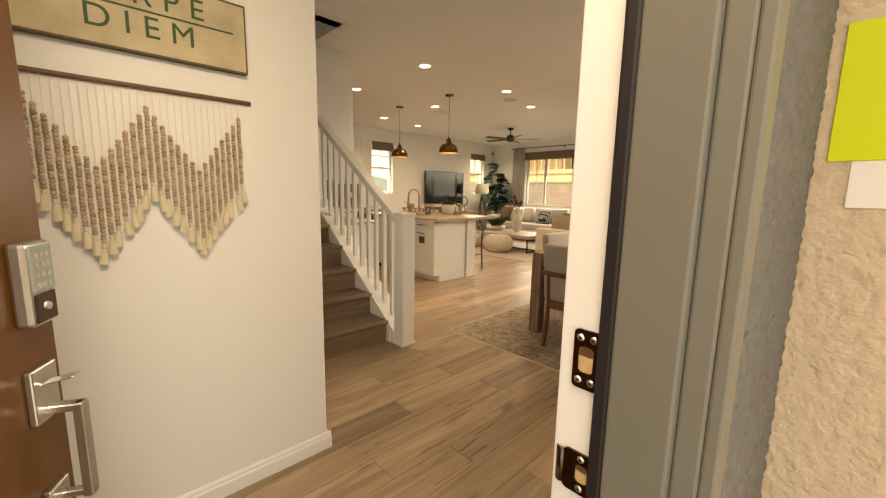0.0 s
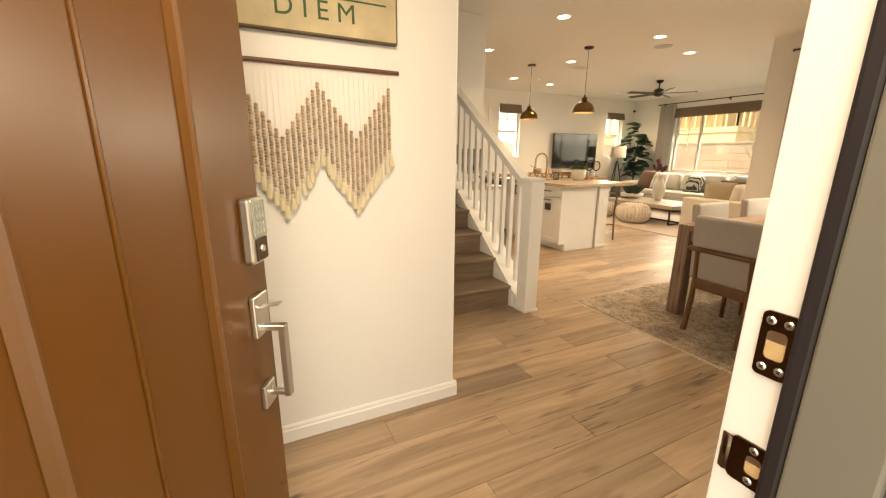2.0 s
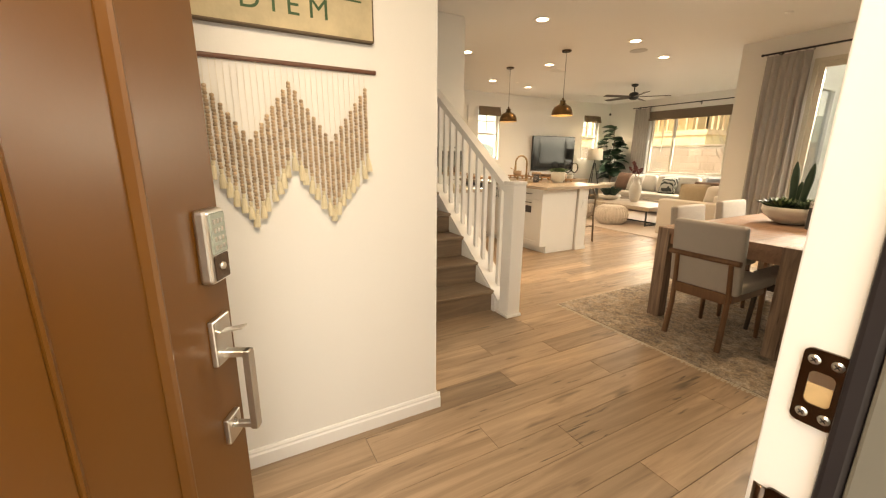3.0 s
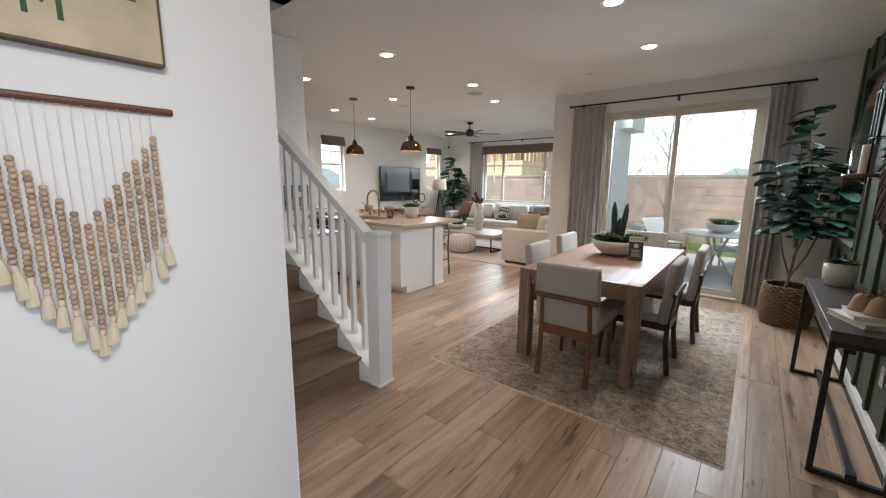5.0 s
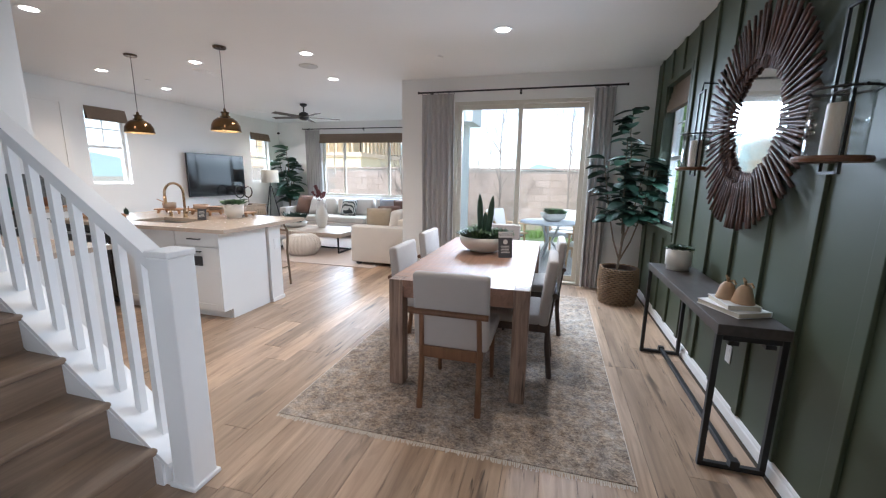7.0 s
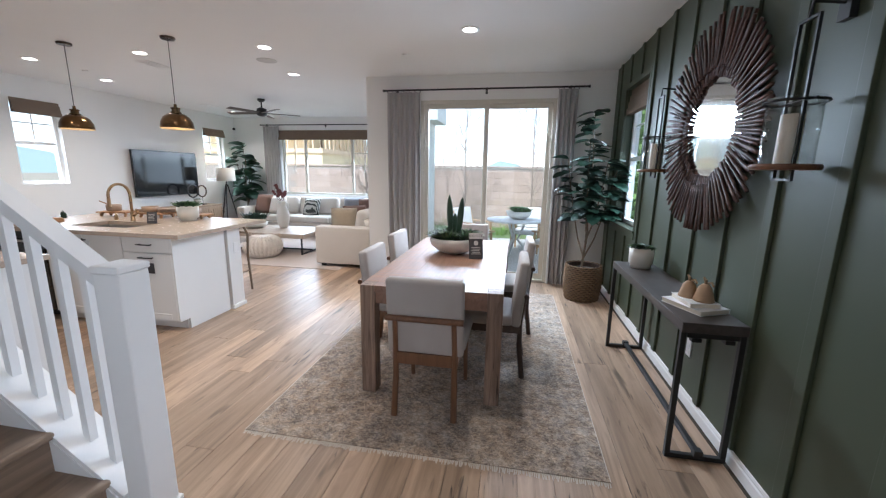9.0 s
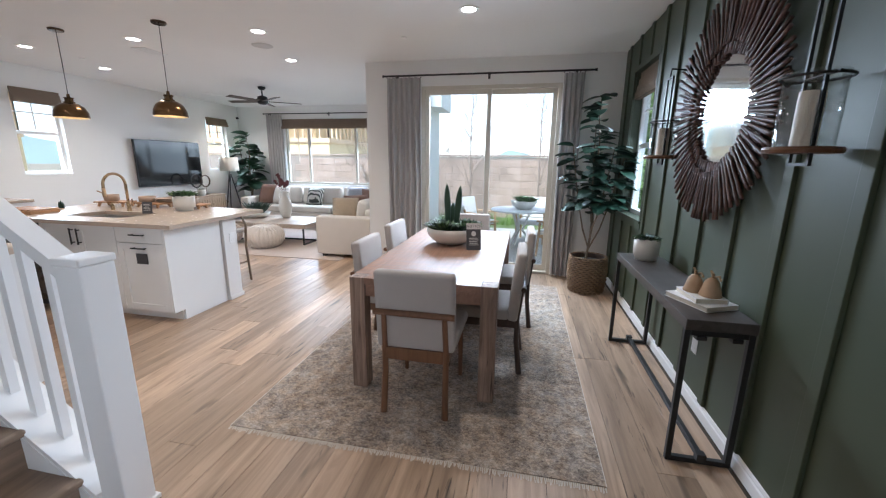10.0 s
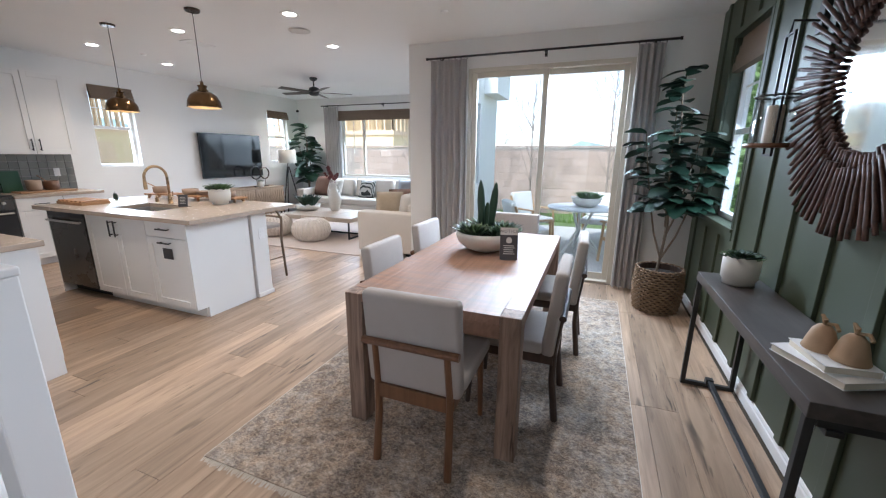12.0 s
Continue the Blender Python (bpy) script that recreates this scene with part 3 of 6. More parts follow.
part("newel_cap", box(1.950, 2.085, 2.407, 2.537, 1.085, 1.114, 0.006), M_TRIM, newel)
part("newel_base", box(1.943, 2.092, 2.400, 2.545, 0.0, 0.022, 0.004), M_TRIM, newel)


def rail_z(y):
    return 1.050 + 0.69 * (y - 2.62)


part("handrail", prism([(2.533, rail_z(2.533) - 0.005), (3.97, rail_z(3.97) - 0.005), (3.97, rail_z(3.97) + 0.05), (2.533, rail_z(2.533) + 0.05)], "x", 1.995, 2.06), M_TRIM, balustrade)
part("rail_top", prism([(2.533, rail_z(2.533) + 0.051), (3.97, rail_z(3.97) + 0.051), (3.97, rail_z(3.97) + 0.072), (2.533, rail_z(2.533) + 0.072)], "x", 1.985, 2.07), M_TRIM, balustrade)
for i in range(11):
    y = 2.655 + 0.122 * i
    part("baluster", box(2.010, 2.045, y - 0.0175, y + 0.0175, 0.135 + 0.736 * (y - 2.56) - 0.02, rail_z(y), 0.002), M_TRIM, balustrade)
part("wall_rail", tube([(2.0, 3.95, 2.02), (1.89, 4.02, 2.06), (1.885, 5.6, 3.2)], 0.024, 10), M_TRIM, balustrade)
part("rail_bracket", tube([(1.948, 4.15, 2.05), (1.9, 4.15, 2.05), (1.885, 4.15, 2.12)], 0.008), M_BLACK, balustrade, "black rail bracket")


# ---- windows and the sliding door ----
def window_unit(name, axis, a0, a1, z0, z1, c, depth, material, bars_u=(), bars_z=(), grid_top=None, label="white vinyl window"):
    """A glazed frame in an opening; c: the frame's middle across the wall; bars_u: uprights, bars_z: cross rails."""
    w = thing(name, label, "window")
    w["kind"] = "structure"

    def bx(u0, u1, v0, v1, d):
        return (u0, u1, c - d / 2, c + d / 2, v0, v1) if axis == "x" else (c - d / 2, c + d / 2, u0, u1, v0, v1)

    fw = 0.045
    fr = part("window_frame", boxes([bx(a0, a0 + fw, z0, z1, depth), bx(a1 - fw, a1, z0, z1, depth), bx(a0 + fw, a1 - fw, z0, z0 + fw, depth), bx(a0 + fw, a1 - fw, z1 - fw, z1, depth)], 0.003), material, w)
    for u in bars_u:
        part("mullion", box(*bx(u - 0.028, u + 0.028, z0 + fw, z1 - fw, depth * 0.8), 0.003), material, w)
    for z in bars_z:
        part("meeting_rail", box(*bx(a0 + fw, a1 - fw, z - 0.022, z + 0.022, depth * 0.7), 0.003), material, w)
    if grid_top:
        for u0, u1, v0, v1, n in grid_top:
            for k in range(1, n):
                u = u0 + (u1 - u0) * k / n
                part("glazing_bar", box(*bx(u - 0.008, u + 0.008, v0, v1, 0.012)), material, w)
            zm = v0 + (v1 - v0) * 0.5
            part("glazing_bar", box(*bx(u0, u1, zm - 0.008, zm + 0.008, 0.011)), material, w)
    edges = [a0 + fw, *bars_u, a1 - fw]
    for u0, u1 in zip(edges, edges[1:]):
        p = part("pane", box(*bx(u0, u1, z0 + fw, z1 - fw, 0.006)), M_PANE, w)
        p.visible_shadow = False
    return w


window_unit("window_1", "x", 5.29, 5.90, 1.22, 2.42, 8.09, 0.07, M_VINYLW, (), (1.82,), [(5.335, 5.855, 1.842, 2.375, 2)])
window_unit("window_2", "x", 8.74, 9.37, 1.22, 2.39, 8.09, 0.07, M_VINYLW, (), (1.82,), [(8.785, 9.325, 1.842, 2.345, 2)])
window_unit("window_3", "y", 4.27, 6.72, 0.90, 2.42, 9.89, 0.07, M_VINYL, (4.88, 6.11), (), [(6.138, 6.675, 1.45, 2.375, 2), (4.315, 4.852, 1.45, 2.375, 2)], "wide almond vinyl living room window")
window_unit("window_4", "x", 4.84, 5.60, 0.95, 2.40, -0.315, 0.07, M_VINYLW, (), (1.66,), [(4.885, 5.555, 1.68, 2.355, 2)])
window_unit("window_5", "x", 8.05, 8.75, 0.88, 2.40, 2.90, 0.09, M_VINYLW, (), (), None)
slider = thing("sliding_door", "almond vinyl sliding glass patio door", "sliding door")
slider["kind"] = "structure"
part("door_frame", boxes([(6.16, 6.29, 0.50, 0.545, 0.0, 2.43), (6.16, 6.29, 2.235, 2.28, 0.0, 2.43), (6.16, 6.29, 0.545, 2.235, 2.385, 2.43), (6.16, 6.29, 0.545, 2.235, 0.0, 0.03)], 0.003), M_VINYL, slider)
for name, a, b, x in (("fixed_panel", 0.545, 1.43, 6.25), ("sliding_panel", 1.36, 2.235, 6.20)):
    p = part(name, boxes([(x - 0.018, x + 0.018, a, a + 0.058, 0.032, 2.384), (x - 0.018, x + 0.018, b - 0.058, b, 0.032, 2.384), (x - 0.018, x + 0.018, a + 0.058, b - 0.058, 2.325, 2.384), (x - 0.018, x + 0.018, a + 0.058, b - 0.058, 0.032, 0.11)], 0.003), M_VINYL, slider)
    g = part("pane", box(x - 0.003, x + 0.003, a + 0.058, b - 0.058, 0.11, 2.325), M_PANE, p)
    g.visible_shadow = False
part("pull_handle", box(6.165, 6.183, 2.185, 2.205, 0.95, 1.15, 0.004), M_VINYL, slider)
for nm, args in (("window_sill", (4.80, 5.64, -0.33, -0.165, 0.925, 0.949)), ("casing", (4.795, 4.839, -0.199, -0.178, 0.95, 2.40)), ("casing", (5.601, 5.645, -0.199, -0.178, 0.95, 2.40)), ("casing", (4.795, 5.645, -0.199, -0.178, 2.401, 2.45)), ("apron", (4.81, 5.63, -0.199, -0.178, 0.86, 0.924))):
    part(nm, box(*args, 0.003), M_GREEN, wall_green)

# ---- floor planks ----
plank_len, pw = 1.52, 0.1775
plank_ends = {5: 0.762, 6: 1.37, 7: 1.017, 8: 0.495, 9: 1.41, 11: 1.49}
plank_mesh = {}


def plank_data(L, W):
    key = (round(L, 3), round(W, 3))
    if key not in plank_mesh:
        bm = box(-L / 2 + 0.0008, L / 2 - 0.0008, -W / 2 + 0.0008, W / 2 - 0.0008, -0.0115, 0.0, 0.0012, 1)
        me = bpy.data.meshes.new("plank")
        bm.to_mesh(me)
        bm.free()
        me.materials.append(M_FLOOR)
        plank_mesh[key] = me
    return plank_mesh[key]


phase = random.Random(19)
for row in range(47):
    yy = max(-0.2, 0.0130 + pw * row - pw)
    y1 = min(0.0130 + pw * row, 7.98)
    yc = (yy + y1) / 2
    x_lo = 1.30 if yc < 0.198 else -1.6
    x_hi = 6.15 if yc < 3.05 else 9.78
    if yc > 1.70:
        x_lo = 0.906 if yc < 2.65 else 2.1
    start = plank_ends.get(row - 1, phase.uniform(0, plank_len))
    x = start - plank_len * math.ceil((start - x_lo) / plank_len)
    while x < x_hi:
        a, b = max(x, x_lo), min(x + plank_len, x_hi)
        if b - a > 0.02 and y1 > yy:
            o = new("plank", plank_data(b - a, y1 - yy))
            o.location = ((a + b) / 2, yc, 0)
            o.parent = floor
        x += plank_len

# ---- dining room ----
M_TABLE = wood("weathered_table_wood", (0.32, 0.182, 0.124), (0.175, 0.097, 0.06), 0.42, 0, 2.5, 0.04, 0.3, 0.2)
M_TABLEV = wood("weathered_leg_wood", (0.36, 0.245, 0.178), (0.095, 0.056, 0.037), 0.6, 2, 3.6, 0.10, 1.0, 0.4, cracks=0.8)
def saw_marks(m, amount):
    """Fine marks across the boards that break up the gloss."""
    n, l = m.node_tree.nodes, m.node_tree.links
    b = n["Principled BSDF"]
    co = n.new("ShaderNodeTexCoord")
    mp = n.new("ShaderNodeMapping")
    mp.inputs["Scale"].default_value = (34, 3, 3)
    nz = n.new("ShaderNodeTexNoise")
    nz.inputs["Scale"].default_value = 1.0
    nz.inputs["Detail"].default_value = 5
    l.new(co.outputs["Object"], mp.inputs[0])
    l.new(mp.outputs[0], nz.inputs[0])
    old = b.inputs["Base Color"].links[0].from_socket
    mx = n.new("ShaderNodeMix")
    mx.data_type = "RGBA"
    mx.blend_type = "OVERLAY"
    mx.inputs[0].default_value = amount
    l.new(old, mx.inputs[6])
    l.new(nz.outputs[0], mx.inputs[7])
    l.new(mx.outputs[2], b.inputs["Base Color"])
    mr = n.new("ShaderNodeMapRange")
    mr.inputs[1].default_value = 0.3
    mr.inputs[2].default_value = 0.7
    mr.inputs[3].default_value = 0.36
    mr.inputs[4].default_value = 0.62
    l.new(nz.outputs[0], mr.inputs[0])
    l.new(mr.outputs[0], b.inputs["Roughness"])


saw_marks(M_TABLE, 0.75)
M_WALNUT = wood("walnut_chair_wood", (0.19, 0.088, 0.042), (0.105, 0.046, 0.022), 0.4, 2, 3.0, 0.06, 0.08)
# Dark walnut; also the shaded wood of two chairs and the basket gaps.
M_WALNUTD_SHADE = wood("dark_walnut_and_shaded_wood", (0.075, 0.045, 0.032), (0.035, 0.022, 0.017), 0.45, 2, 3.0, 0.06, 0.08)
M_LINEN = mat("light_grey_linen", (0.41, 0.375, 0.35), 0.9, vary=0.05, scale=14, bump=0.5, bump_scale=420)
M_CREAM = mat("cream_ceramic", (0.68, 0.65, 0.60), 0.45, vary=0.05, scale=14, bump=0.08)
M_SOIL = mat("dark_soil", (0.03, 0.022, 0.016), 0.95, vary=0.4, scale=50, bump=1.0, bump_scale=90)
M_SUCC = mat("succulent_green", (0.020, 0.048, 0.027), 0.5, vary=0.35, scale=22)
M_SUCC2 = mat("succulent_light_green", (0.065, 0.125, 0.045), 0.5, vary=0.35, scale=22)
M_LEAF = mat("fig_leaf_green", (0.012, 0.036, 0.021), 0.52, vary=0.4, scale=9, per=0.5, spec=0.35)
M_BARK = mat("grey_brown_bark", (0.16, 0.12, 0.085), 0.85, vary=0.3, scale=30, bump=0.6)
M_WICKER = mat("brown_wicker", (0.22, 0.145, 0.085), 0.7, vary=0.35, scale=40, bump=0.6, bump_scale=150)
M_CONSOLE = wood("charcoal_wood", (0.075, 0.062, 0.056), (0.04, 0.033, 0.03), 0.42, 0, 2.4, 0.05, 0.15)
M_TWIG = wood("dark_driftwood", (0.13, 0.063, 0.045), (0.045, 0.024, 0.018), 0.55, 1, 5.0, 0.3, 0.25)
M_CURT = mat("grey_linen_curtain", (0.40, 0.385, 0.375), 0.9, vary=0.06, scale=20, bump=0.4, bump_scale=350)
M_MIRROR = mat("mirror_silver", (0.86, 0.88, 0.88), 0.03, metal=1.0, vary=0.0)
M_WAX = mat("ivory_wax", (0.70, 0.60, 0.48), 0.5, vary=0.04)
M_BLIND = mat("woven_wood_blind", (0.12, 0.082, 0.055), 0.8, vary=0.35, scale=30, stretch=(1, 1, 12), bump=0.8, bump_scale=120)
M_REED = mat("brown_reed", (0.27, 0.195, 0.135), 0.7, vary=0.4, scale=25, stretch=(1, 1, 12), bump=0.4, bump_scale=120)


def rug_mat(name):
    m = mat(name, (0.3, 0.26, 0.22), 0.95, bump=0.6, bump_scale=260)
    n, l = m.node_tree.nodes, m.node_tree.links
    b = n["Principled BSDF"]
    co = n.new("ShaderNodeTexCoord")
    a = n.new("ShaderNodeTexNoise")
    a.inputs["Scale"].default_value = 2.2
    a.inputs["Detail"].default_value = 9
    a.inputs["Roughness"].default_value = 0.75
    v = n.new("ShaderNodeTexVoronoi")
    v.inputs["Scale"].default_value = 13
    v.inputs["Randomness"].default_value = 0.75
    w = n.new("ShaderNodeTexNoise")
    w.inputs["Scale"].default_value = 58
    w.inputs["Detail"].default_value = 9
    w.inputs["Roughness"].default_value = 0.72
    w.inputs["Distortion"].default_value = 0.8
    rows = n.new("ShaderNodeMapping")
    rows.inputs["Scale"].default_value = (1.25, 0.85, 1)
    l.new(co.outputs["Object"], rows.inputs[0])
    l.new(rows.outputs[0], w.inputs[0])
    for t in (a, v):
        l.new(co.outputs["Object"], t.inputs[0])

    def scaled(sock, k):
        q = n.new("ShaderNodeMath")
        q.operation = "MULTIPLY"
        q.inputs[1].default_value = k
        l.new(sock, q.inputs[0])
        return q.outputs[0]

    def summed(p, q):
        s = n.new("ShaderNodeMath")
        s.operation = "ADD"
        l.new(p, s.inputs[0])
        l.new(q, s.inputs[1])
        return s.outputs[0]

    total = summed(summed(scaled(a.outputs[0], 0.30), scaled(w.outputs[0], 0.67)), scaled(v.outputs[0], 0.10))
    r = n.new("ShaderNodeValToRGB")
    e = r.color_ramp.elements
    e[0].position, e[0].color = 0.43, (0.115, 0.088, 0.074, 1)
    e[1].position, e[1].color = 0.655, (0.60, 0.505, 0.415, 1)
    mid = e.new(0.5)
    mid.position, mid.color = 0.535, (0.315, 0.255, 0.206, 1)
    l.new(total, r.inputs[0])
    patch = n.new("ShaderNodeTexNoise")
    patch.inputs["Scale"].default_value = 13.0
    patch.inputs["Detail"].default_value = 7
    patch.inputs["Roughness"].default_value = 0.7
    l.new(co.outputs["Object"], patch.inputs[0])
    tones = n.new("ShaderNodeValToRGB")
    te = tones.color_ramp.elements
    te[0].position, te[0].color = 0.40, (0.74, 0.80, 0.90, 1)
    te[1].position, te[1].color = 0.62, (1.0, 0.84, 0.68, 1)
    tm = te.new(0.5)
    tm.position, tm.color = 0.50, (1.0, 0.97, 0.93, 1)
    l.new(patch.outputs[0], tones.inputs[0])
    tint = n.new("ShaderNodeMix")
    tint.data_type = "RGBA"
    tint.blend_type = "MULTIPLY"
    tint.inputs[0].default_value = 0.5
    l.new(r.outputs[0], tint.inputs[6])
    l.new(tones.outputs[0], tint.inputs[7])
    l.new(tint.outputs[2], b.inputs["Base Color"])
    return m


M_RUG = rug_mat("distressed_rug")
rug = thing("area_rug", "distressed grey and beige patterned rug with a short fringe", "rug")
part("rug_body", box(2.56, 5.58, 0.45, 2.44, 0.001, 0.009, 0.003), M_RUG, rug)
M_FRINGE = mat("rug_fringe_wool", (0.60, 0.54, 0.46), 0.95, vary=0.15)
for x, s in ((2.558, -1), (5.582, 1)):
    bm = bmesh.new()
    for i in range(210):
        y = 0.455 + 1.98 * i / 209
        L = random.uniform(0.018, 0.036)
        dy = random.uniform(-0.006, 0.006)
        vs = [bm.verts.new(c) for c in ((x, y - 0.0035, 0.006), (x, y + 0.0035, 0.006), (x + s * L, y + dy + 0.003, 0.002), (x + s * L, y + dy - 0.003, 0.002))]
        bm.faces.new(vs)
    f = part("fringe", bm, M_FRINGE, rug, "short cream fringe")
    f["kind"] = "stuff"
for y in (0.447, 2.440):
    part("bound_edge", box(2.56, 5.58, y, y + 0.004, 0.001, 0.0075), M_FRINGE, rug)

RUGZ = 0.009
table = thing("dining_table", "weathered brown wooden dining table with thick square legs", "table", 4.04, 1.475, RUGZ)
TX, TY, TH = 0.965, 0.46, 0.752
cuts = [-TY, -TY + 0.0985, -0.18, 0.0, 0.18, TY - 0.0985, TY]
for i, (y0, y1) in enumerate(zip(cuts, cuts[1:])):
    e = 0.0985 if i in (0, 5) else 0.0
    part("tabletop_board", box(-TX + e, TX - e, y0 + 0.0001, y1 - 0.0001, TH - 0.042, TH, 0.0007, 1), M_TABLE, table)
for sx in (-1, 1):
    for sy in (-1, 1):
        part("leg", box(min(sx * TX, sx * (TX - 0.098)), max(sx * TX, sx * (TX - 0.098)), min(sy * TY, sy * (TY - 0.098)), max(sy * TY, sy * (TY - 0.098)), 0, TH + 0.0005, 0.005), M_TABLEV, table)
    part("apron", box(min(sx * (TX - 0.02), sx * (TX - 0.045)), max(sx * (TX - 0.02), sx * (TX - 0.045)), -TY + 0.098, TY - 0.098, TH - 0.125, TH - 0.043, 0.003), M_TABLE, table)
for sy in (-1, 1):
    part("apron", box(-TX + 0.098, TX - 0.098, min(sy * (TY - 0.02), sy * (TY - 0.045)), max(sy * (TY - 0.02), sy * (TY - 0.045)), TH - 0.125, TH - 0.043, 0.003), M_TABLE, table)


def pad(w, d, h, r):
    """A soft cushion block, corners rounded, a little domed."""
    bm = box(-w / 2, w / 2, -d / 2, d / 2, 0, h, r, 4)
    return bm


def dining_chair(wd):
    """Chair whose rear legs stand on x = 0 and which faces +x."""
    c = thing("dining_chair", "upholstered light grey linen dining chair on a walnut frame", "chair", group="chairs round the table")
    for sy in (-1, 1):
        part("rear_leg", tube([(-0.03, sy * 0.185, 0.0), (0.0, sy * 0.18, 0.25), (0.0, sy * 0.18, 0.42), (-0.028, sy * 0.175, 0.635)], 0.0205, 10, 0.75), wd, c)
        part("front_leg", tube([(0.475, sy * 0.195, 0.0), (0.455, sy * 0.19, 0.41)], 0.0145, 10, 1.35), wd, c)
        part("side_rail", box(0.0, 0.46, sy * 0.19 - 0.011, sy * 0.19 + 0.011, 0.345, 0.405, 0.003), wd, c)
    part("rear_rail", box(-0.012, 0.012, -0.18, 0.18, 0.335, 0.408, 0.003), wd, c)
    part("front_rail", box(0.45, 0.47, -0.185, 0.185, 0.355, 0.405, 0.003), wd, c)
    part("back_bar", tube([(-0.034, -0.232, 0.632), (-0.034, 0.0, 0.632), (-0.034, 0.232, 0.632)], 0.0185, 10), wd, c)
    part("seat", box(0.055, 0.50, -0.235, 0.235, 0.406, 0.478, 0.026, 4), M_LINEN, c, smooth=True)
    part("backrest", box(-0.035, 0.035, -0.23, 0.23, 0.0, 0.475, 0.024, 4, pose(0.035, 0, 0.400, 0, -6, 0)), M_LINEN, c, smooth=True)
    return c


chair = dining_chair(M_WALNUT)
chair.matrix_basis = pose(2.896, 1.460, RUGZ, 0, 0, 0)
# Same walnut chair, with the shade on its frame put into darker wood.
chair_shaded = dining_chair(M_WALNUTD_SHADE)
tagged(chair_shaded, "upholstered light grey linen dining chair, walnut legs darkened as shade")
chair_shaded.matrix_basis = pose(3.66, 0.895, RUGZ, 0, 0, 90)
copy_thing(chair_shaded, pose(4.480, 0.82, RUGZ, 0, 0, 91))
for x, y, rz in ((3.75, 2.085, -90), (4.59, 2.13, -91), (5.40, 1.49, 180)):
    copy_thing(chair, pose(x, y, RUGZ, 0, 0, rz))


def leaf_mesh(name, L, W, bend, material, fold=0.15, tip=1.0):
    """A leaf from the origin along +x, drooping."""
    bm = bmesh.new()
    n = 9
    rows = []
    for i in range(n + 1):
        u = i / n
        w = W * math.sin(math.pi * min(1.0, u ** 1.12 * 0.97 + 0.02)) ** 0.55 * 0.5 + 0.001
        x, z = L * u, -bend * L * u * u
        rows.append([bm.verts.new((x, -w, z + fold * w)), bm.verts.new((x, 0, z)), bm.verts.new((x, w, z + fold * w))])
    for a, b in zip(rows, rows[1:]):
        for k in range(2):
            bm.faces.new((a[k], b[k], b[k + 1], a[k + 1]))
    for f in bm.faces:
        f.smooth = True
    me = bpy.data.meshes.new(name)
    bm.to_mesh(me)
    bm.free()
    me.materials.append(material)
    return me


M_FIDDLE = mat("fiddle_leaf_green", (0.026, 0.070, 0.034), 0.45, vary=0.35, scale=9, per=0.4)


def fig_tree(label, x, y, z, height, spread, n, L, pot, seed, bare=0.35, tilt=1.0, broad=0.64, leaf=M_LEAF):
    """A fig tree: thin stems that fork, with broad leaves round them."""
    rnd = random.Random(seed)
    t = thing("fig_tree", label, "tree", x, y, z)
    meshes = [leaf_mesh("leaf", L * k, L * k * broad, b, leaf, fo) for k, b, fo in ((1.0, 0.22, 0.22), (0.85, 0.08, 0.3), (1.1, 0.32, 0.15), (0.7, 0.15, 0.28))]
    stems = []
    trunk = [(0.02 * math.sin(i * 1.3), 0.02 * math.cos(i * 1.7), height * i / 8) for i in range(9)]
    part("trunk", tube(trunk, 0.014, 8, 0.35), M_BARK, t)
    stems.append(trunk)
    for k in range(5):
        a = 2 * math.pi * k / 5 + rnd.uniform(-0.4, 0.4)
        h0 = height * rnd.uniform(0.06, 0.30)
        h1 = height * rnd.uniform(0.62, 0.88)
        pts = [(spread * 0.55 * (u ** 0.7) * math.cos(a), spread * 0.55 * (u ** 0.7) * math.sin(a), h0 + (h1 - h0) * u) for u in (0, 0.2, 0.45, 0.7, 1.0)]
        part("branch", tube(pts, 0.011, 6, 0.4), M_BARK, t)
        stems.append(pts)
    for i in range(n):
        st = stems[0] if i % 3 == 0 else stems[1 + rnd.randrange(5)]
        for _ in range(20):
            u = rnd.uniform(0.25, 1.0)
            j = min(len(st) - 2, int(u * (len(st) - 1)))
            fr = u * (len(st) - 1) - j
            p = Vector(st[j]).lerp(Vector(st[j + 1]), fr)
            if p.z > height * bare:
                break
        if p.z < height * bare:
            continue
        o = new("leaf", meshes[rnd.randrange(4)])
        o.parent = t
        out = math.degrees(math.atan2(p.y, p.x)) + rnd.uniform(-95, 95)
        o.matrix_basis = pose(p.x, p.y, p.z, rnd.uniform(-18, 18), rnd.uniform(-24, 12) * tilt, out)
    return t


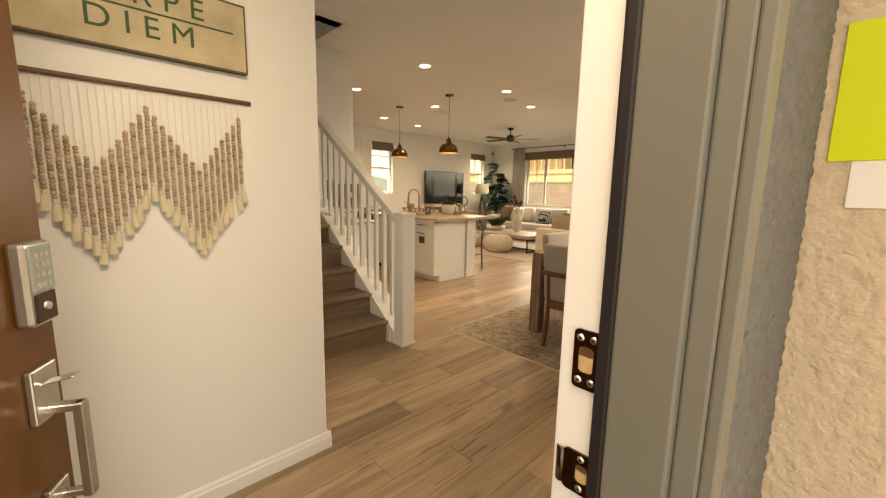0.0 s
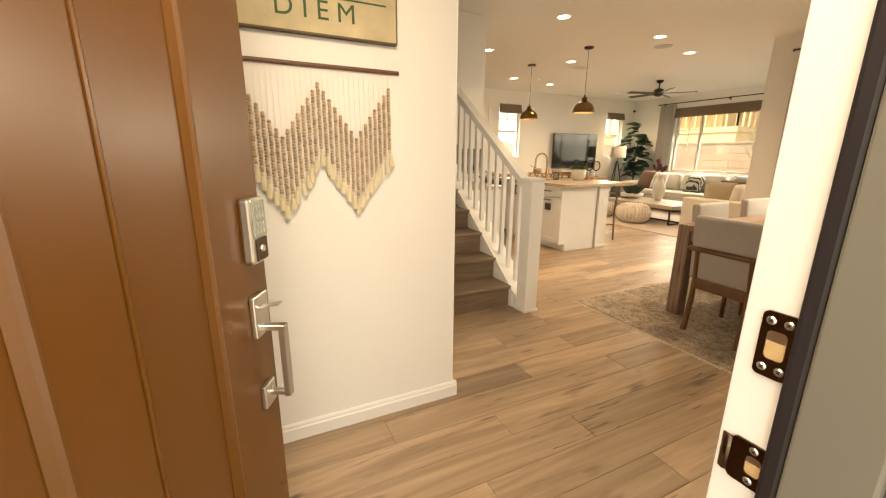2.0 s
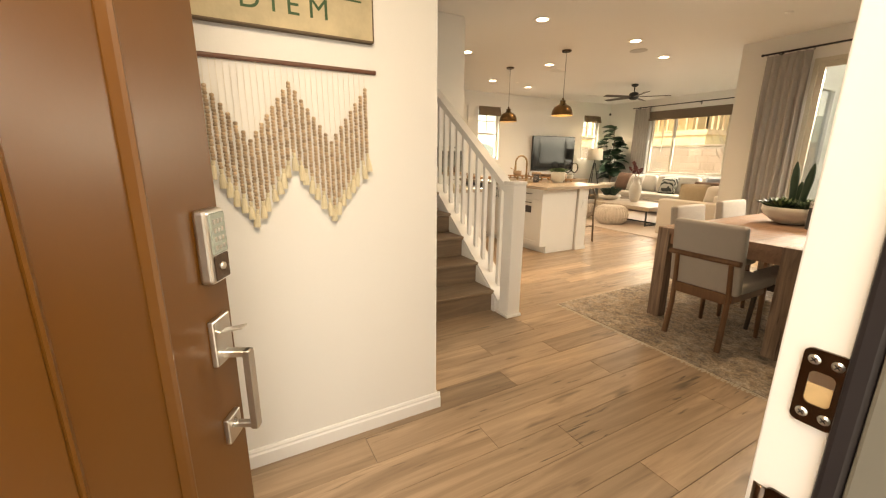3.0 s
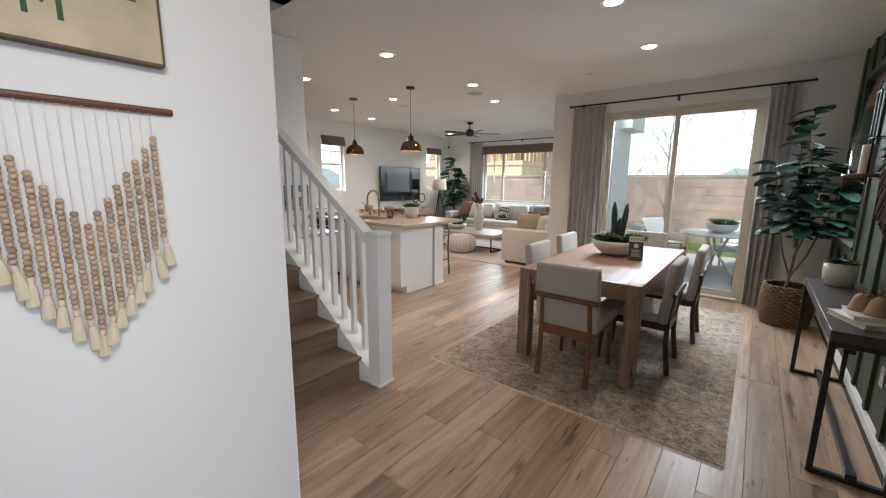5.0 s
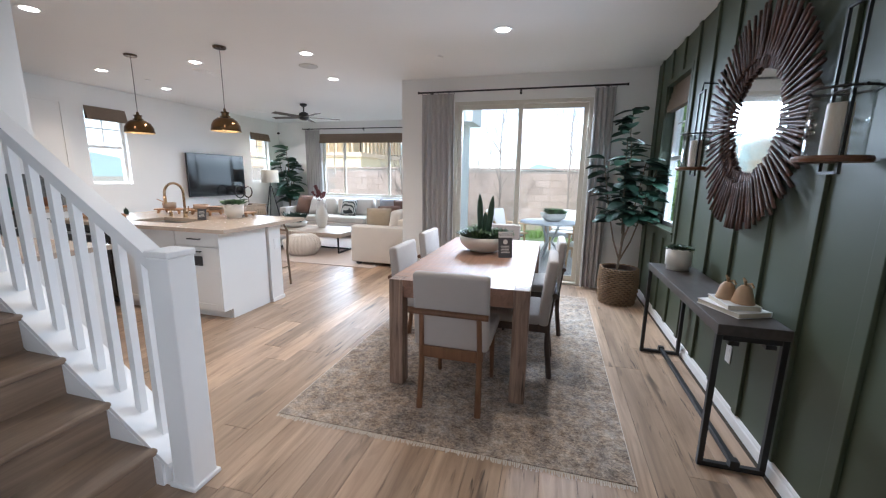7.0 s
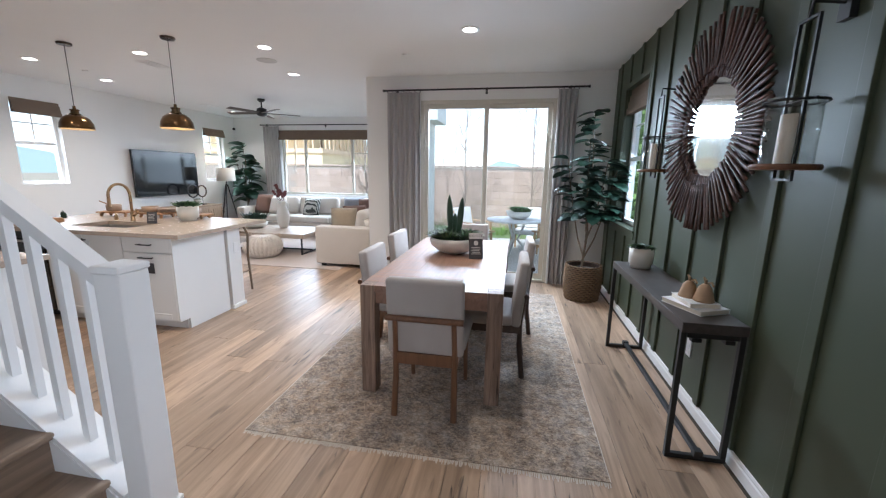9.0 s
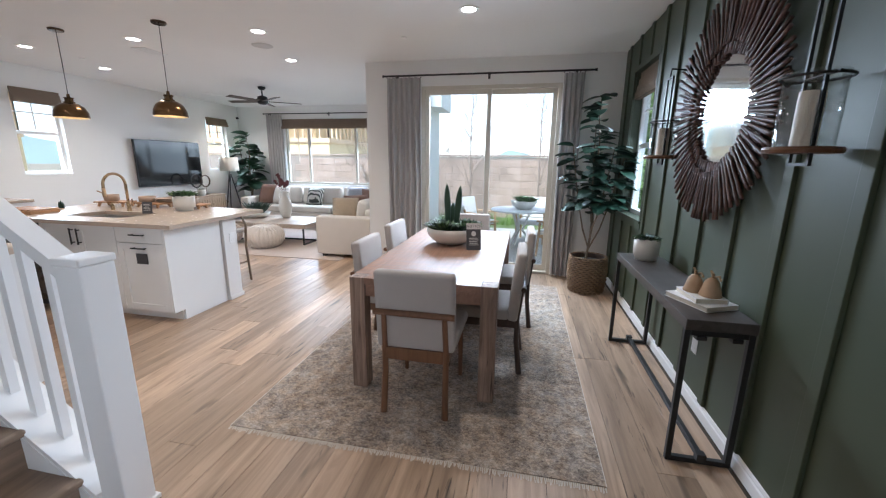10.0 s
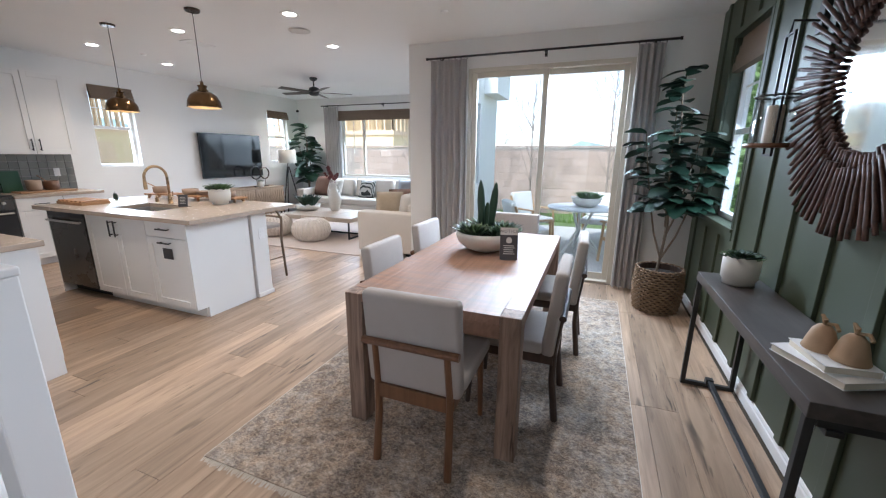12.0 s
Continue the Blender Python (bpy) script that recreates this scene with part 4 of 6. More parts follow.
def basket(name, label, x, y, z, r, h):
    b = thing(name, label, "basket", x, y, z)
    bm = bmesh.new()
    add_lathe(bm, [(0.0, 0.0), (r * 0.80, 0.0), (r * 0.91, h * 0.35), (r * 0.94, h * 0.6), (r * 0.87, h * 0.97), (r * 0.85, h * 0.97), (r * 0.86, h * 0.85)], 28)
    # Dark inner body: shade in the gaps of the weave, put into its colour.
    part("body", bm, M_WALNUTD_SHADE, b)
    bm = bmesh.new()
    rows = int(h / 0.022)
    for i in range(rows):
        zz = 0.012 + i * h / rows
        u = zz / h
        rr = r * (0.86 + 0.11 * min(1, u / 0.35)) if u < 0.35 else r * (0.97 + 0.03 * (u - 0.35) / 0.25 if u < 0.6 else 1.0 - 0.07 * (u - 0.6) / 0.4)
        pts = [((rr + 0.003 + 0.010 * (1 if (k + i) % 2 else -1)) * math.cos(2 * math.pi * k / 40), (rr + 0.003 + 0.010 * (1 if (k + i) % 2 else -1)) * math.sin(2 * math.pi * k / 40), zz) for k in range(41)]
        add_tube(bm, pts, 0.0085, 5)
    w = part("weave", bm, M_WICKER, b, "woven rows of wicker")
    w["kind"] = "stuff"
    part("soil", lathe([(0.0, h * 0.83), (r * 0.5, h * 0.87), (r * 0.858, h * 0.845)], 20), M_SOIL, b)
    return b


basket("plant_basket", "round woven brown wicker basket on the floor", 5.56, 0.12, 0.001, 0.21, 0.43)
fig_tree("tall dark green fig tree in a wicker basket", 5.56, 0.125, 0.36, 1.82, 0.54, 270, 0.20, None, 4, 0.31, 0.7)

# console table
console = thing("console_table", "charcoal wood console table on a black metal frame", "console table", 3.515, -0.025, 0)
cx, cy = 0.705, 0.15
part("tabletop", box(-cx, cx, -cy, cy, 0.712, 0.765, 0.003), M_CONSOLE, console)
for s in (-1, 1):
    xx = s * (cx - 0.02)
    leg = part("end_frame", boxes([(xx - 0.013, xx + 0.013, -cy + 0.002, -cy + 0.028, 0.027, 0.711), (xx - 0.013, xx + 0.013, cy - 0.028, cy - 0.002, 0.027, 0.711), (xx - 0.013, xx + 0.013, -cy + 0.002, cy - 0.002, 0.001, 0.027)], 0.002), M_BLACK, console)
    part("top_bar", box(xx - 0.013, xx + 0.013, -cy + 0.03, cy - 0.03, 0.685, 0.711, 0.002), M_BLACK, console)
    for by in (-0.075, 0.075):
        part("fixing_block", box(xx - 0.02, xx + 0.02, by - 0.022, by + 0.022, 0.664, 0.684, 0.002), M_BLACK, console)
    part("foot_block", box(xx - 0.03, xx + 0.01, -0.03, 0.012, 0.027, 0.065, 0.002), M_BLACK, console)
part("stretcher", box(-cx + 0.03, cx - 0.03, -0.022, 0.004, 0.03, 0.058, 0.002), M_BLACK, console)


def rosette(bm, cx, cy, cz, n, L, W, up, rnd, lay=3):
    """A rosette of fat pointed leaves."""
    for k in range(lay):
        for i in range(n):
            a = 2 * math.pi * (i + 0.5 * k) / n + rnd.uniform(-0.15, 0.15)
            el = up + k * (1.35 - up) / lay + rnd.uniform(-0.1, 0.1)
            ll = L * (1 - 0.22 * k)
            d = Vector((math.cos(a) * math.cos(el), math.sin(a) * math.cos(el), math.sin(el)))
            sd = Vector((-math.sin(a), math.cos(a), 0))
            nn = d.cross(sd)
            base = Vector((cx, cy, cz))
            ring = []
            for u, w in ((0.05, 0.5), (0.5, 1.0), (0.8, 0.7)):
                p = base + d * ll * u
                ring.append([bm.verts.new(p + sd * W * w / 2), bm.verts.new(p + nn * W * w * 0.2), bm.verts.new(p - sd * W * w / 2), bm.verts.new(p - nn * W * w * 0.2)])
            tip = bm.verts.new(base + d * ll)
            for A, B in zip(ring, ring[1:]):
                for q in range(4):
                    bm.faces.new((A[q], A[(q + 1) % 4], B[(q + 1) % 4], B[q]))
            for q in range(4):
                bm.faces.new((ring[-1][q], ring[-1][(q + 1) % 4], tip))


def pot_plant(label, x, y, z, r, h, n, L, seed, foot=0.85, mid=None):
    rnd = random.Random(seed)
    t = thing("potted_succulent", label, "potted plant", x, y, z)
    part("pot", lathe([(0, 0), (r * foot, 0), (r * foot, h * 0.16), (r * 0.97, h * 0.22), (r, h * 0.6), (r, h), (r * 0.9, h), (r * 0.88, h * 0.85), (0, h * 0.85)], 28), M_CREAM, t, "white ceramic pot", True)
    for i in range(n):
        bm = bmesh.new()
        a = 2 * math.pi * i / n
        rr = r * 0.42 if n > 1 else 0
        rosette(bm, rr * math.cos(a), rr * math.sin(a), h * 0.88, 9, L * rnd.uniform(0.8, 1.1), L * 0.28, 0.35, rnd)
        part("rosette", bm, M_SUCC2 if i % 2 else M_SUCC, t)
    return t


pot_plant("green succulents in a round white ceramic pot", 4.03, -0.03, 0.765, 0.090, 0.160, 5, 0.095, 3)
for i, (dx, rz, w, d, z0) in enumerate(((0, 24, 0.265, 0.19, 0.7655), (0.0, 6, 0.205, 0.155, 0.7915))):
    bk = thing("book", "stacked white hardcover book lying flat on the console", "book", 3.075 + dx, -0.03, z0, rz, group="books")
    part("cover", boxes([(-w / 2, w / 2, -d / 2, d / 2, 0, 0.002), (-w / 2, w / 2, -d / 2, d / 2, 0.0235, 0.0255), (-w / 2, w / 2, -d / 2, -d / 2 + 0.003, 0.002, 0.0235)]), M_TRIM, bk)
    part("page_block", box(-w / 2 + 0.004, w / 2 - 0.004, -d / 2 + 0.003, d / 2 - 0.004, 0.0022, 0.0233), mat("page_edges", (0.72, 0.66, 0.56), 0.9, vary=0.1, scale=60, stretch=(1, 1, 30)), bk, "cream page edges")
M_CLAY = mat("tan_clay", (0.42, 0.28, 0.17), 0.7, vary=0.12, scale=25, bump=0.15)
M_JUTE = mat("jute_cord", (0.30, 0.20, 0.11), 0.9, vary=0.2)
for x, y, s in ((3.035, -0.055, 0.90), (3.105, -0.005, 0.86)):
    b = thing("clay_bell", "tan clay bell with a jute cord on stacked books", "bell", x, y, 0.8172, group="clay bells")
    prof = [(0.0, 0.0), (0.056, 0.0), (0.058, 0.004), (0.052, 0.022), (0.044, 0.055), (0.036, 0.082), (0.022, 0.10), (0.012, 0.105), (0.0, 0.106)]
    part("body", lathe([(r * s, z * s) for r, z in prof], 24), M_CLAY, b, smooth=True)
    part("cord", tube([(0.0, 0, 0.104 * s), (-0.02, 0.01, 0.135 * s), (0.0, 0.012, 0.142 * s), (0.02, 0.0, 0.132 * s), (0.004, 0, 0.108 * s), (-0.035, -0.012, 0.122 * s), (-0.06, -0.01, 0.108 * s)], 0.006, 7), M_JUTE, b, "knotted jute cord")

# sunburst mirror
mirror = thing("sunburst_mirror", "round mirror framed by dark wooden sticks", "mirror", 3.475, -0.168, 1.765)
part("glass", lathe([(0, 0.0), (0.335, 0.0), (0.335, 0.004), (0, 0.004)], 48, pose(0, 0, 0, -90, 0, 0)), M_MIRROR, mirror)
part("backing", lathe([(0, -0.012), (0.43, -0.012), (0.43, -0.002), (0.0, -0.002)], 48, pose(0, 0, 0, -90, 0, 0)), M_TWIG, mirror)
rnd = random.Random(7)
sticks = []
for v in range(6):
    bm = bmesh.new()
    pts = [(0.0, rnd.uniform(-0.0015, 0.0015), L) for L in (0.0, 0.05, 0.10, 0.16, 0.22, 0.275)]
    add_tube(bm, pts, 0.0082, 8, 1.0)
    for vert in bm.verts:
        k = 1.1 if vert.co.z < 0.02 or vert.co.z > 0.26 else (0.9 if 0.04 < vert.co.z < 0.12 else 1.08)
        vert.co.x *= k
        vert.co.y *= k
    for f in bm.faces:
        f.smooth = True
    me = bpy.data.meshes.new("stick")
    bm.to_mesh(me)
    bm.free()
    me.materials.append(M_TWIG)
    sticks.append(me)
for ring, (r0, dy, cnt, off) in enumerate(((0.290, 0.018, 80, 0.0), (0.345, 0.036, 80, 2.25))):
    for i in range(cnt):
        a = 360 * i / cnt + off + rnd.uniform(-0.5, 0.5)
        o = new("stick", sticks[rnd.randrange(6)])
        o.parent = mirror
        r = r0 + rnd.uniform(-0.010, 0.010)
        o.matrix_basis = pose(0, dy + rnd.uniform(-0.003, 0.003), 0, 0, a, 0) @ pose(0, 0, r, rnd.uniform(-3, 1), 0, 0)


def sconce(x):
    s = thing("wall_sconce", "black iron wall sconce with a pillar candle in glass", "wall sconce", x, -0.18, 1.52, group="wall sconces")
    part("wall_plate", box(-0.03, 0.03, -0.019, 0.008, 0.53, 0.68, 0.002), M_BLACK, s)
    part("hook_arm", tube([(0, 0.006, 0.59), (0, 0.11, 0.60), (0, 0.115, 0.542)], 0.006), M_BLACK, s)
    bm = bmesh.new()
    for sx in (-0.052, 0.052):
        add_box(bm, sx - 0.0055, sx + 0.0055, 0.105, 0.116, -0.055, 0.545)
    add_box(bm, -0.052, 0.052, 0.105, 0.116, 0.535, 0.546)
    add_box(bm, -0.052, 0.052, 0.105, 0.116, -0.056, -0.045)
    part("hanging_frame", bm, M_BLACK, s)
    ringp = [(0.098 * math.cos(2 * math.pi * k / 28), 0.11 + 0.098 * math.sin(2 * math.pi * k / 28), 0.245) for k in range(29)]
    part("ring", tube(ringp, 0.005, 6), M_BLACK, s)
    part("ring_bar", tube([(-0.115, 0.11, 0.245), (0.115, 0.11, 0.245)], 0.005, 6), M_BLACK, s)
    part("base", lathe([(0, -0.012), (0.112, -0.012), (0.116, 0.0), (0.112, 0.010), (0, 0.010)], 32, pose(0, 0.11, 0)), M_WALNUT, s, "round brown wooden base")
    g = part("glass_cylinder", lathe([(0.088, 0.011), (0.088, 0.262), (0.0855, 0.262), (0.0855, 0.011), (0.088, 0.011)], 36, pose(0, 0.11, 0)), M_GLASS, s, smooth=True)
    g.visible_shadow = False
    part("candle", lathe([(0, 0.011), (0.037, 0.011), (0.038, 0.015), (0.038, 0.195), (0.036, 0.20), (0, 0.197)], 24, pose(0, 0.11, 0)), M_WAX, s, "ivory pillar candle")
    part("wick", tube([(0, 0.11, 0.197), (0.002, 0.11, 0.21)], 0.001, 5), M_BLACK, s)


sconce(2.605)
sconce(4.11)


def outlet(x, y, z, rz, label="white wall outlet plate"):
    o = thing("wall_outlet", label, "outlet", x, y, z, rz)
    part("plate", box(-0.035, 0.035, -0.006, 0, -0.057, 0.057, 0.003), M_TRIM, o)
    for dz in (-0.024, 0.024):
        part("socket", box(-0.016, 0.016, -0.008, -0.006, dz - 0.014, dz + 0.014, 0.002), M_TRIM, o)


outlet(3.43, -0.1995, 0.375, 180)


def curtain(label, x, y0, y1, z0, z1, folds, amp, axis="y", seed=1):
    """A pleated hanging cloth with its own thickness, eased in folds."""
    rnd = random.Random(seed)
    c = thing("curtain", label, "curtain", 0, 0, 0)
    bm = bmesh.new()
    n = folds * 10
    ph = [rnd.uniform(0.8, 1.2) for _ in range(folds + 2)]
    rows = []
    for r in range(9):
        v = r / 8
        z = z1 + (z0 - z1) * v
        row = []
        for i in range(n + 1):
            u = i / n
            k = u * folds
            a = amp * (0.55 + 0.45 * v) * ph[int(k)]
            yy = y0 + (y1 - y0) * (u + 0.012 * math.sin(7 * v + k))
            row.append((x + a * math.sin(2 * math.pi * k) + 0.006 * math.sin(3 * v + 2 * k), yy, z))
        rows.append(row)
    for side in (0, 1):
        vs = [[bm.verts.new((p[0] + (0.003 if side else 0), p[1], p[2])) for p in row] for row in rows]
        for A, B in zip(vs, vs[1:]):
            for i in range(n):
                bm.faces.new((A[i], A[i + 1], B[i + 1], B[i]) if side else (A[i], B[i], B[i + 1], A[i + 1]))
    part("cloth", bm, M_CURT, c, smooth=True)
    for i in range(folds + 1):
        yy = y0 + (y1 - y0) * i / folds
        ring = [(x + 0.004 + 0.018 * math.cos(2 * math.pi * k / 12), yy, z1 + 0.016 + 0.018 * math.sin(2 * math.pi * k / 12)) for k in range(13)]
        part("ring", tube(ring, 0.0025, 5), M_BLACK, c, "black curtain ring")
    return c


def curtain_rod(label, x, y0, y1, z, wall_x, brackets):
    r = thing("curtain_rod", label, "curtain rod")
    part("rod", tube([(x, y0, z), (x, y1, z)], 0.0115, 10), M_BLACK, r)
    for y in (y0, y1):
        part("finial", lathe([(0, -0.012), (0.016, -0.01), (0.017, 0.01), (0, 0.012)], 12, pose(x, y, z, 90, 0, 0)), M_BLACK, r)
    for y in brackets:
        part("bracket", boxes([(min(x, wall_x), max(x, wall_x), y - 0.006, y + 0.006, z - 0.022, z - 0.012), (wall_x - 0.006, wall_x, y - 0.014, y + 0.014, z - 0.05, z + 0.03)]), M_BLACK, r)


curtain_rod("long black metal curtain rod over the patio door", 6.06, 0.14, 2.77, 2.545, 6.15, (0.35, 1.40, 2.60))
curtain("grey linen curtain panel hanging beside the patio door", 6.06, 2.27, 2.72, 0.02, 2.52, 6, 0.032, seed=2)
curtain("grey linen curtain panel hanging beside the fig tree", 6.06, 0.26, 0.50, 0.02, 2.52, 4, 0.030, seed=3)


def roman_blind(label, axis, a, b, c, z1, h, side):
    """A raised woven blind: a flat top and a stack of folds; side: which way it bulges."""
    r = thing("roman_blind", label, "blind")
    n = 4
    for i in range(n):
        z = z1 - h * i / n
        d = 0.018 + 0.013 * i
        lo, hi = (c, c + side * d) if side > 0 else (c + side * d, c)
        z0 = z - h / n * 1.05
        part("fold", box(a, b, lo, hi, z0, z, 0.006) if axis == "x" else box(lo, hi, a, b, z0, z, 0.006), M_BLIND, r)
        bm = bmesh.new()
        k, zz = 0, z0 + 0.004
        while zz < z - 0.004:
            f0, f1 = (c + side * d, c + side * (d + 0.0035)) if side > 0 else (c + side * (d + 0.0035), c + side * d)
            add_box(bm, *((a + 0.002, b - 0.002, f0, f1) if axis == "x" else (f0, f1, a + 0.002, b - 0.002)), zz, zz + 0.005)
            zz += 0.0085
        part("reeds", bm, M_REED, r)["kind"] = "stuff"
    return r


roman_blind("dark woven wood roman blind raised at the window", "x", 5.292, 5.898, 7.972, 2.43, 0.20, -1)
roman_blind("dark woven wood roman blind raised at the window", "x", 8.742, 9.368, 7.972, 2.40, 0.17, -1)
roman_blind("wide dark woven wood roman blind above the sofa", "y", 4.20, 6.78, 9.772, 2.44, 0.22, -1)
roman_blind("dark woven wood roman blind in the green reveal", "x", 4.845, 5.595, -0.255, 2.395, 0.26, 1)

# centrepiece and card
bowl = thing("planter_bowl", "wide white ceramic bowl planted with succulents", "planter", 4.24, 1.50, RUGZ + TH)
bowl.scale = (1.1, 1.1, 1.18)
part("bowl", lathe([(0, 0), (0.075, 0), (0.135, 0.022), (0.185, 0.062), (0.202, 0.098), (0.198, 0.125), (0.186, 0.125), (0.178, 0.1), (0, 0.1)], 40), M_CREAM, bowl, smooth=True)
part("soil", lathe([(0, 0.112), (0.18, 0.104)], 24), M_SOIL, bowl)
rnd = random.Random(11)
for i in range(26):
    a, r = rnd.uniform(0, 6.28), 0.165 * math.sqrt(rnd.random())
    bm = bmesh.new()
    rosette(bm, r * math.cos(a), r * math.sin(a), 0.108, 11, rnd.uniform(0.085, 0.15), 0.022, 0.45, rnd)
    part("rosette", bm, M_SUCC2 if (i % 3 == 0) else M_SUCC, bowl)
for dx, dy, h, lean in ((0.01, 0.03, 0.34, -3), (-0.01, -0.03, 0.33, 6), (0.03, 0.0, 0.20, 0)):
    bm = lathe([(0, 0), (0.020, 0.0), (0.023, h * 0.3), (0.027, h * 0.62), (0.021, h * 0.82), (0.008, h * 0.96), (0, h)], 10, pose(dx, dy, 0.105, lean, 0, 0) @ Matrix.Diagonal((0.55, 1, 1, 1)))
    part("cactus_pad", bm, M_SUCC, bowl, smooth=True)

card = thing("notice_card", "dark grey notice card standing on the dining table", "sign", 4.02, 1.275, RUGZ + TH, -74)
card.scale = (1.15, 1.15, 1.25)
M_CARD = mat("dark_grey_card", (0.055, 0.052, 0.056), 0.45, vary=0.05)
M_PALE = mat("pale_print", (0.62, 0.60, 0.58), 0.6, vary=0.02)
TILT = pose(0, 0, 0.003, -14, 0, 0)
part("card", box(-0.052, 0.052, -0.0015, 0.0015, 0.0, 0.175, 0.001, 1, TILT), M_CARD, card)
part("stand", box(-0.045, 0.045, -0.003, 0.04, 0.0, 0.003, 0.001, 1), M_CARD, card)
part("header_band", box(-0.052, 0.052, -0.0026, -0.0016, 0.135, 0.175, 0, 1, TILT), M_PALE, card)
lettering("NOTICE", 0.024, TILT @ pose(0, -0.0032, 0.147, 90, 0, 0), M_CARD, card)
part("emblem", lathe([(0, 0), (0.017, 0), (0.017, 0.001), (0, 0.001)], 16, TILT @ pose(0, -0.0016, 0.106, 90, 0, 0)), M_PALE, card)
for k in range(5):
    part("text_line", box(-0.034 + 0.004 * (k % 2), 0.034 - 0.005 * (k % 3), -0.0024, -0.0016, 0.03 + 0.011 * k, 0.034 + 0.011 * k, 0, 1, TILT), M_PALE, card)

# ---- kitchen ----
M_CAB = mat("white_cabinet_paint", (0.78, 0.765, 0.745), 0.40, vary=0.02, scale=4)
M_QUARTZ = mat("beige_quartz", (0.46, 0.37, 0.295), 0.25, vary=0.12, scale=26, bump=0.02)
M_TILE = mat("grey_glazed_tile", (0.19, 0.19, 0.175), 0.18, vary=0.15, scale=12, per=0.18)
M_GROUT = mat("grey_grout", (0.33, 0.32, 0.30), 0.9)
M_APPL = mat("dark_stainless", (0.10, 0.095, 0.09), 0.28, metal=0.9, vary=0.08, scale=5)
M_BRASS = mat("brushed_champagne_brass", (0.42, 0.29, 0.17), 0.28, metal=1.0, vary=0.08)
M_SHADE = mat("antique_brass_shade", (0.15, 0.088, 0.042), 0.22, metal=1.0, vary=0.15, scale=9)
M_BOARD = wood("light_wood_board", (0.48, 0.27, 0.13), (0.30, 0.15, 0.07), 0.5, 0, 5, 0.1, 0.1)


def shaker(parent, axis, c, side, u0, u1, z0, z1, name="cabinet_door", pulls=()):
    """A shaker front on the plane axis = c, facing side; pulls: (u, z, upright)."""
    t = 0.02

    def bx(a0, a1, b0, b1, d0, d1):
        lo, hi = sorted((c + side * d0, c + side * d1))
        return (lo, hi, a0, a1, b0, b1) if axis == "x" else (a0, a1, lo, hi, b0, b1)

    g, s = 0.0025, 0.062
    u0, u1, z0, z1 = u0 + g, u1 - g, z0 + g, z1 - g
    if z1 - z0 < 0.22:
        d = part(name, box(*bx(u0, u1, z0, z1, 0.001, t), 0.002), M_CAB, parent)
    else:
        bm = boxes([bx(u0, u0 + s, z0, z1, 0.001, t), bx(u1 - s, u1, z0, z1, 0.001, t), bx(u0 + s, u1 - s, z0, z0 + s, 0.001, t), bx(u0 + s, u1 - s, z1 - s, z1, 0.001, t)], 0.0015)
        add_box(bm, *bx(u0 + s, u1 - s, z0 + s, z1 - s, 0.001, t - 0.009))
        d = part(name, bm, M_CAB, parent)
    for u, z, up in pulls:
        L = 0.075
        if up:
            rows = [bx(u - 0.005, u + 0.005, z - L, z + L, t + 0.024, t + 0.033), bx(u - 0.004, u + 0.004, z - L + 0.012, z - L + 0.022, t, t + 0.024), bx(u - 0.004, u + 0.004, z + L - 0.022, z + L - 0.012, t, t + 0.024)]
        else:
            rows = [bx(u - L, u + L, z - 0.005, z + 0.005, t + 0.024, t + 0.033), bx(u - L + 0.012, u - L + 0.022, z - 0.004, z + 0.004, t, t + 0.024), bx(u + L - 0.022, u + L - 0.012, z - 0.004, z + 0.004, t, t + 0.024)]
        part("handle", boxes(rows), M_BLACK, d, "black bar handle")
    return d


def cab_body(name, label, x0, x1, y0, y1, z0, z1, kick=None):
    t = thing(name, label, "cabinet")
    part("body", box(x0, x1, y0, y1, z0, z1, 0.001, 1), M_CAB, t)
    if kick:
        part("toe_kick", box(*kick), M_CAB, t)
    return t


TOP = 0.915
u = cab_body("island_cabinet", "white shaker waste pull-out cabinet in the island", 3.682, 4.28, 3.945, 4.45, 0.10, 0.878, (3.76, 4.28, 3.945, 4.45, 0.001, 0.099))
shaker(u, "x", 3.682, -1, 3.945, 4.45, 0.735, 0.878, "drawer_front", [(4.195, 0.81, False)])
d = shaker(u, "x", 3.682, -1, 3.945, 4.45, 0.10, 0.733, pulls=[(4.195, 0.690, False)])
part("small_notice", box(3.658, 3.661, 4.13, 4.25, 0.545, 0.64), M_CARD, d, "small dark grey notice")
u = cab_body("island_cabinet", "white shaker double-door sink cabinet in the island", 3.682, 4.28, 4.452, 5.315, 0.10, 0.70, (3.76, 4.28, 4.452, 5.315, 0.001, 0.099))
part("front_rail", box(3.684, 3.70, 4.452, 5.315, 0.70, 0.878), M_CAB, u)
shaker(u, "x", 3.682, -1, 4.452, 4.883, 0.10, 0.878, pulls=[(4.845, 0.765, True)])
shaker(u, "x", 3.682, -1, 4.884, 5.315, 0.10, 0.878, pulls=[(4.922, 0.765, True)])
dw = thing("dishwasher", "dark stainless dishwasher in the island", "dishwasher")
part("tub", box(3.70, 4.28, 5.32, 5.93, 0.10, 0.877), M_BLACK, dw)
part("door", box(3.655, 3.70, 5.322, 5.928, 0.11, 0.875, 0.004), M_APPL, dw)
part("control_strip", box(3.652, 3.655, 5.325, 5.925, 0.825, 0.872), M_BLACK, dw)
part("bar_handle", boxes([(3.615, 3.632, 5.35, 5.90, 0.775, 0.795), (3.632, 3.655, 5.37, 5.39, 0.778, 0.792), (3.632, 3.655, 5.86, 5.88, 0.778, 0.792)], 0.002), M_STEEL, dw)
